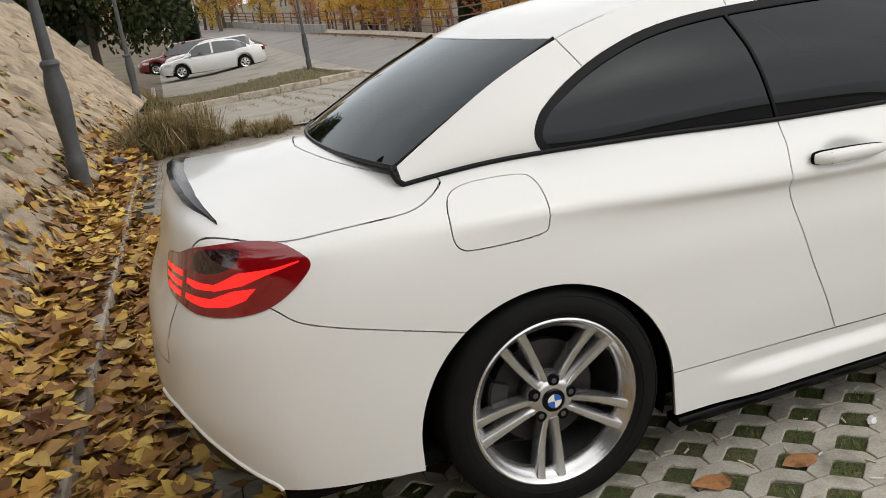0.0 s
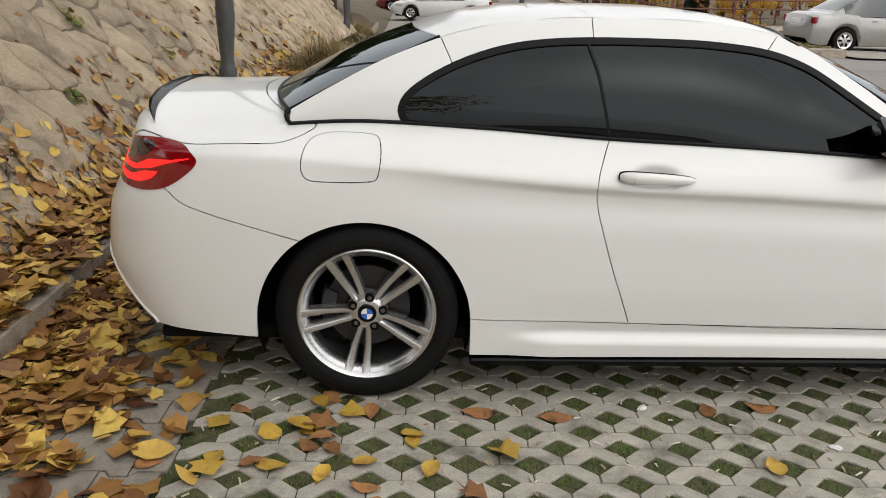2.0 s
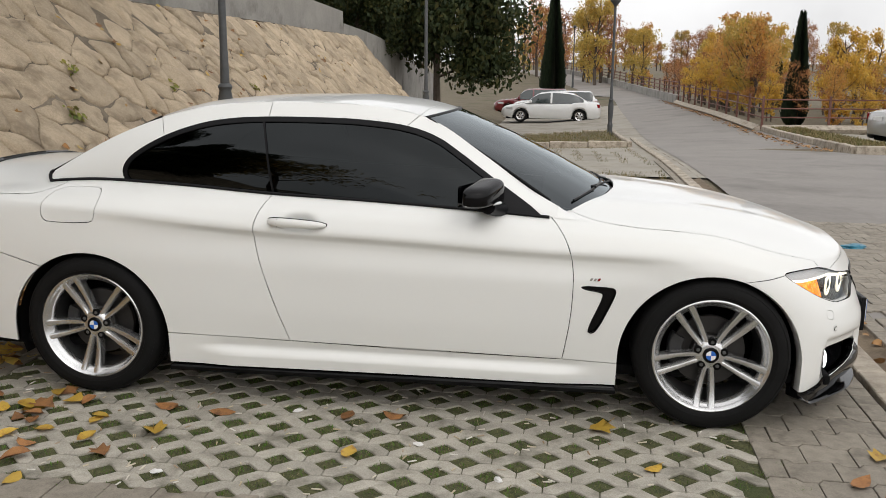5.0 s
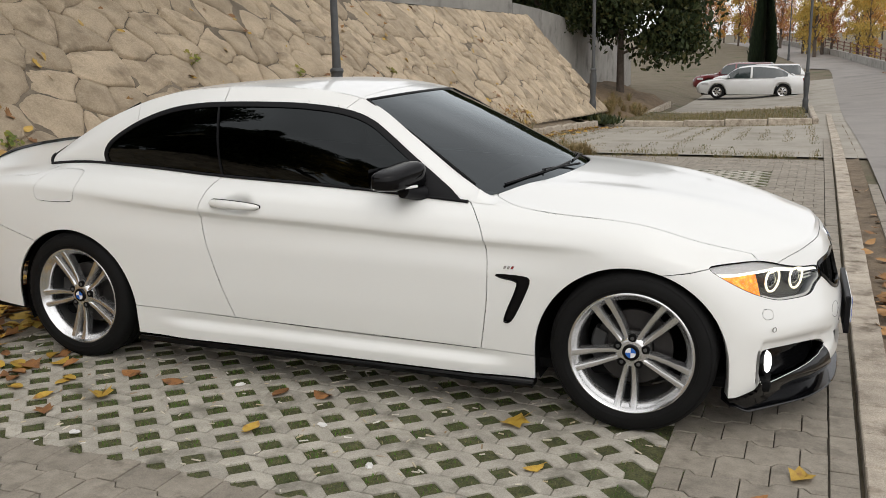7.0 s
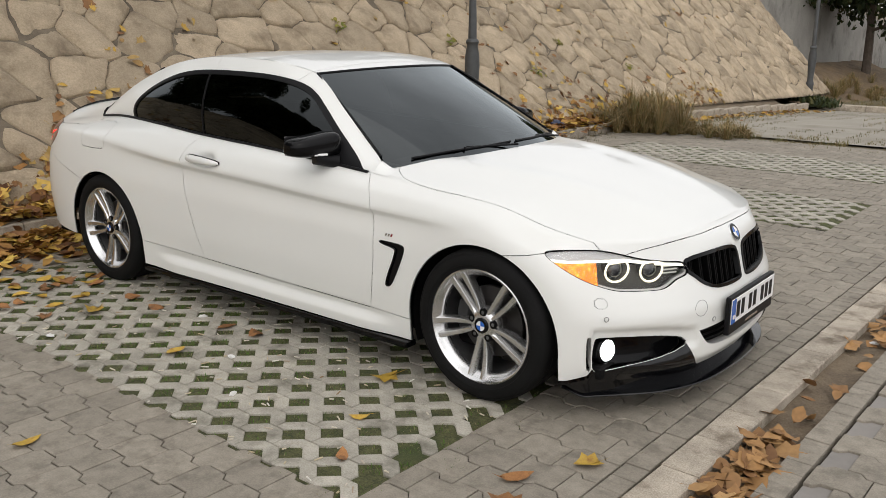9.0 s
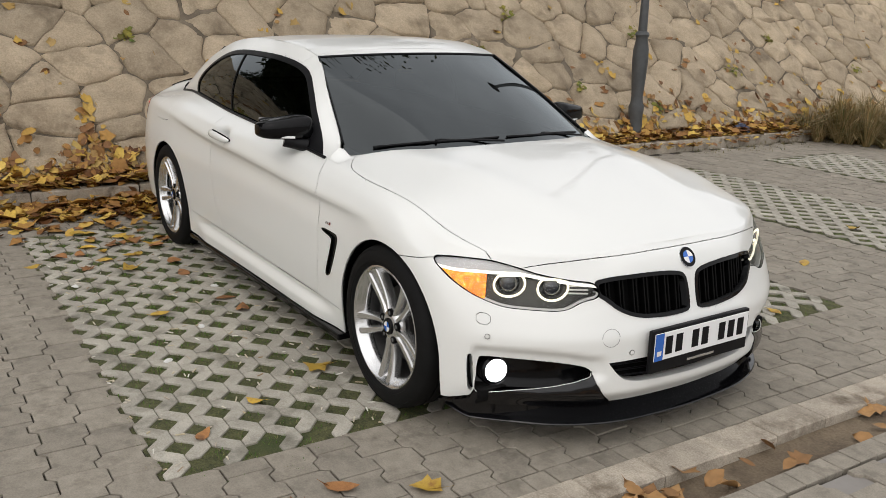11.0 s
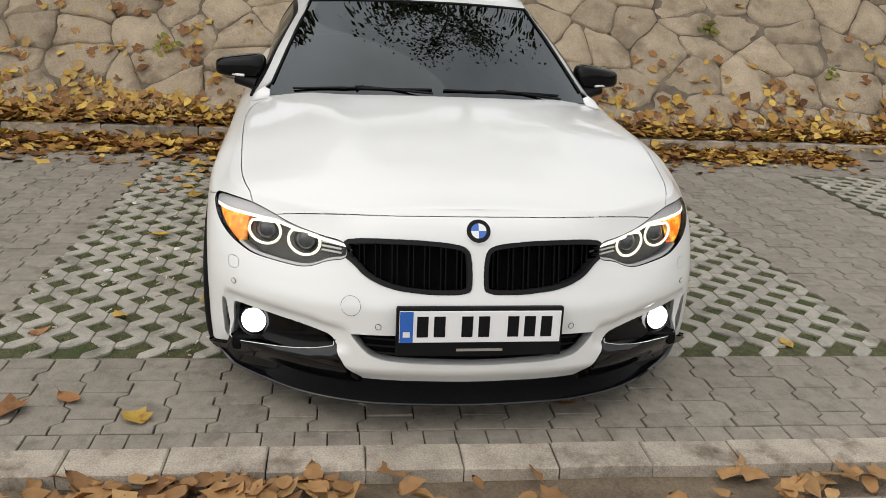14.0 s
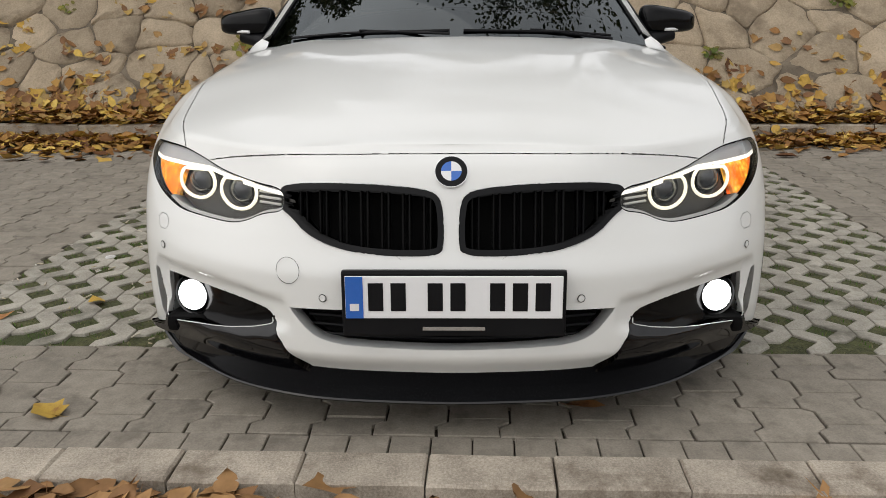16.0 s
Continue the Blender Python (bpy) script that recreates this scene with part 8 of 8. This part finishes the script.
# ---- parked cars far off ----
def parked_car(name, paint, label, x, y, heading, estate=False, tail_red=True, wheelbase=2.65, length=4.45, tall=1.46):
    car2 = tagged(new(name), label, "car", group="parked cars")
    L, half = length, 0.88
    front, back = L * 0.5, -L * 0.5
    # stations along x: bottom, belt and half width
    xs = [back, back + 0.06, back + 0.35, back + 0.9, -0.4, 0.3, front - 1.25, front - 0.5, front - 0.12, front]
    zb = [0.35, 0.24, 0.20, 0.19, 0.18, 0.18, 0.19, 0.20, 0.24, 0.35]
    zt = [0.72, 0.90, 0.97, 0.98, 0.95, 0.93, 0.90, 0.80, 0.70, 0.55]
    if estate:
        zt = [0.75, 0.95, 1.0, 1.0, 0.97, 0.95, 0.92, 0.84, 0.74, 0.6]
    hw = [0.62, 0.76, 0.84, half, half, half, half, 0.83, 0.72, 0.52]
    q = np.linspace(xs[0], xs[-1], 70)
    B, T, W = pchip(xs, zb, q), pchip(xs, zt, q), pchip(xs, hw, q)
    ax = (wheelbase / 2 + 0.02, -wheelbase / 2 + 0.02)
    vs, fs = [], []
    for i in range(70):
        arch = max([0.0] + [math.sqrt(max(0, 0.36**2 - (q[i] - a) ** 2)) for a in ax])
        zb_ = max(B[i], 0.30 + arch if arch > 0 else 0)
        zb_ = min(zb_, T[i] - 0.15)
        for yy, f in ((0.90, 0.0), (1.0, 0.25), (1.0, 0.6), (0.965, 0.85), (0.88, 0.97), (0.6, 1.02), (0.0, 1.035)):
            vs.append((q[i], yy * W[i], zb_ + (T[i] - zb_) * f))
        for yy, f in ((0.6, 1.02), (0.88, 0.97), (0.965, 0.85), (1.0, 0.6), (1.0, 0.25), (0.90, 0.0)):
            vs.append((q[i], -yy * W[i], zb_ + (T[i] - zb_) * f))
    n = 13
    fs = [(i * n + k, i * n + k + 1, (i + 1) * n + k + 1, (i + 1) * n + k) for i in range(69) for k in range(n - 1)]
    fs += [tuple(range(n))[::-1], tuple(69 * n + k for k in range(n))]
    bm = bmesh.new()
    bv2 = [bm.verts.new(v) for v in vs]
    for f in fs:
        bm.faces.new([bv2[i] for i in f])
    part("body", bm, paint, car2, smooth=True)
    # glasshouse
    gx = [back + 0.12, back + 0.45, -0.15, 0.35, front - 1.25] if estate else [back + 0.55, back + 1.42, -0.15, 0.42, front - 1.15]
    gz = [0.95, tall if estate else tall - 0.07, tall, tall - 0.05, 0.92]
    q2 = np.linspace(gx[0], gx[-1], 36)
    G = pchip(gx, gz, q2)
    for nm, mt, off in (("roof", paint, 0.0), ("side_window", M["tint_far"], 0.006)):
        bm = bmesh.new()
        rows2 = []
        for i in range(36):
            low = 0.90
            hgt = max(G[i] - low, 0.02)
            row2 = []
            for yy, f in ((0.83, 0.0), (0.75, 0.5), (0.66, 0.88), (0.55, 0.97), (0.0, 1.0)):
                row2.append((q2[i], yy, low + hgt * f))
            row2 += [(a, -b, c) for a, b, c in row2[-2::-1]]
            rows2.append([bm.verts.new(p) for p in row2])
        for i in range(35):
            for k in range(8):
                mid = (q2[i] + q2[i + 1]) / 2
                steep = abs(G[i + 1] - G[i]) / (q2[i + 1] - q2[i]) > 0.42
                is_glass = (k in (0, 1, 6, 7) and G[i] > 1.10 and G[i + 1] > 1.10 and abs(mid + 0.05) > 0.05) or (steep and k in (2, 3, 4, 5) and 1.0 < G[i] < tall - 0.02)
                if is_glass == (off > 0):
                    bm.faces.new((rows2[i][k], rows2[i][k + 1], rows2[i + 1][k + 1], rows2[i + 1][k]))
        for v in [v for v in bm.verts if not v.link_faces]:
            bm.verts.remove(v)
        part(nm if off == 0 else "window_band", bm, mt, car2, smooth=True)
    for s in (-1, 1):
        for a in ax:
            m = pose(a, s * 0.86, 0.315, 90, 0, 0 if s < 0 else 180)
            w = part("wheel", lathe_bm([(0.0, -0.02), (0.05, -0.012), (0.15, -0.03), (0.19, -0.005), (0.205, -0.005), (0.205, -0.05), (0.0, -0.06)], 28, m=m), M["alloy"], car2, smooth=True)
            part("tyre", lathe_bm([(0.2, -0.17), (0.30, -0.17), (0.315, -0.15), (0.315, -0.03), (0.30, 0.0), (0.25, 0.006), (0.205, -0.004)], 32, m=m, ring=True), M["rubber"], w, smooth=True)
            for k in range(6):
                part("wheel_slot", box_bm((0.045, 0.085, 0.02), (0.115 * math.cos(k * math.pi / 3), 0.115 * math.sin(k * math.pi / 3), -0.012), 0.008, 1, rot=Matrix.Rotation(k * math.pi / 3 + math.pi / 2, 4, "Z")), M["liner"], w).matrix_basis = m
        part("tail_lamp", box_bm((0.22, 0.14, 0.17), (back + 0.14, s * 0.72, 0.80), 0.03, 2, rot=Matrix.Rotation(s * -0.5, 4, "Z")), M["red_lens"], car2)
        part("head_lamp", box_bm((0.34, 0.10, 0.12), (front - 0.42, s * 0.775, 0.66), 0.03, 2, rot=Matrix.Rotation(s * -0.35, 4, "Z")), M["brow"], car2)
        part("door_mirror", box_bm((0.10, 0.18, 0.12), (front - 1.45, s * 0.93, 0.98), 0.03, 2), paint, car2)
        for dx in (-0.55, 0.35):
            part("door_handle", box_bm((0.14, 0.02, 0.025), (dx, s * 0.885, 0.80), 0.006, 1), paint, car2)
    part("number_plate", box_bm((0.015, 0.5, 0.11), (back - 0.004, 0, 0.76), 0.004, 1), M["plate_white"], car2)
    part("front_grille", box_bm((0.03, 0.8, 0.12), (front - 0.03, 0, 0.48), 0.02, 1), M["black_trim"], car2)
    part("underside", box_bm((L - 0.5, 1.5, 0.1), (0, 0, 0.22), 0.02, 1), M["liner"], car2)
    car2.matrix_basis = Matrix.Translation((x, y, height(x, y))) @ Matrix.Rotation(radians(heading), 4, "Z")
    return car2


M["silver"] = material("silver_paint", (0.34, 0.335, 0.32), (0.38, 0.375, 0.36), rough=0.3, metal=0.3, bump=0, coat=1.0)
M["red_paint"] = material("dark_red_paint", (0.13, 0.012, 0.015), (0.15, 0.015, 0.018), rough=0.3, bump=0, coat=1.0)
M["white2"] = material("plain_white_paint", (0.70, 0.70, 0.69), (0.74, 0.74, 0.73), rough=0.3, bump=0, coat=1.0)
M["tint_far"] = material("shaded_car_glass", (0.02, 0.03, 0.03), (0.03, 0.04, 0.04), rough=0.05, bump=0, coat=1.0)
parked_car("parked_car", M["white2"], "white four-door saloon parked in the far bays", 0.13, 38.6, 178, length=4.75, wheelbase=2.79)
parked_car("parked_car", M["white2"], "white hatchback parked behind a saloon", 0.3, 42.4, 178, estate=True, tall=1.40)
parked_car("parked_car", M["red_paint"], "dark red estate car with roof rails", -1.0, 46.4, 178, estate=True, tall=1.50)
parked_car("parked_car", M["silver"], "silver four-door saloon parked by the fence", 10.85, 19.2, 4, length=4.4, wheelbase=2.6)

# litter on the ground
def crumple(name, size, mat, seed, label):
    bm = bmesh.new()
    bmesh.ops.create_icosphere(bm, subdivisions=3, radius=1)
    for v in bm.verts:
        n = noise.noise(v.co * 1.7 + Vector((seed, 0, 0))) + 0.5 * noise.noise(v.co * 4 + Vector((0, seed, 0)))
        v.co *= 1 + 0.45 * n
        v.co = Vector((v.co.x * size[0], v.co.y * size[1], max(v.co.z, -0.55) * size[2]))
    low = min(v.co.z for v in bm.verts)
    for v in bm.verts:
        v.co.z -= low
    return tagged(part(name, bm, mat, None, smooth=True), label, "litter")


M["bag_blue"] = material("blue_plastic", (0.02, 0.14, 0.22), (0.04, 0.22, 0.30), rough=0.35, scale=20, bump=0.3)
M["bag_dark"] = material("dark_blue_plastic", (0.012, 0.02, 0.05), (0.03, 0.04, 0.09), rough=0.3, scale=20, bump=0.3)
M["paper"] = material("white_paper", (0.65, 0.64, 0.62), (0.75, 0.74, 0.72), rough=0.7, scale=30, bump=0.2)
crumple("plastic_bag", (0.13, 0.06, 0.025), M["bag_blue"], 3.0, "crumpled blue plastic bag lying on the road").matrix_basis = pose(3.34, 3.45, -0.005, 0, 0, 20)
crumple("plastic_bag", (0.10, 0.08, 0.08), M["bag_dark"], 5.0, "dark blue plastic bag among the leaves").matrix_basis = pose(-2.86, 6.75, 0.11)
for k, (x, y, z) in enumerate([(2.55, 0.95, -0.022), (-0.394, -0.978, 0.0), (-2.55, 6.05, 0.0), (0.55, -1.52, 0.0), (0.2, -1.25, 0.0), (-0.75, -1.65, 0.0)]):
    crumple("paper_scrap", (0.022, 0.014, 0.008), M["paper"], 11.0 + k, "small white scrap of paper on the ground").matrix_basis = pose(x, y, z, 0, 0, 40 * k)


# ---- pieces of walls and paving ----
def place_pieces():
    for item in singles:
        ob = new(item[0].name, item[0])
        ob.parent = item[2] if len(item) > 2 else pavement
        ob.matrix_basis = item[1]
    for vs, fs in stone_parts[:300]:
        mesh_ob("stone", vs, fs, M["stone"], embankment, smooth=True)
    rest = [(v, f, Matrix()) for v, f in stone_parts[300:]] + stones_rest
    tagged(joined("far_stones", rest, M["stone_joined"], embankment, smooth=True), kind="stuff")
    tagged(joined("far_grid_pavers", grid_rest, M["grid_joined"], pavement), kind="stuff")
    tagged(joined("far_pavers", pave_rest, M["paver_joined"], pavement), kind="stuff")


place_pieces()
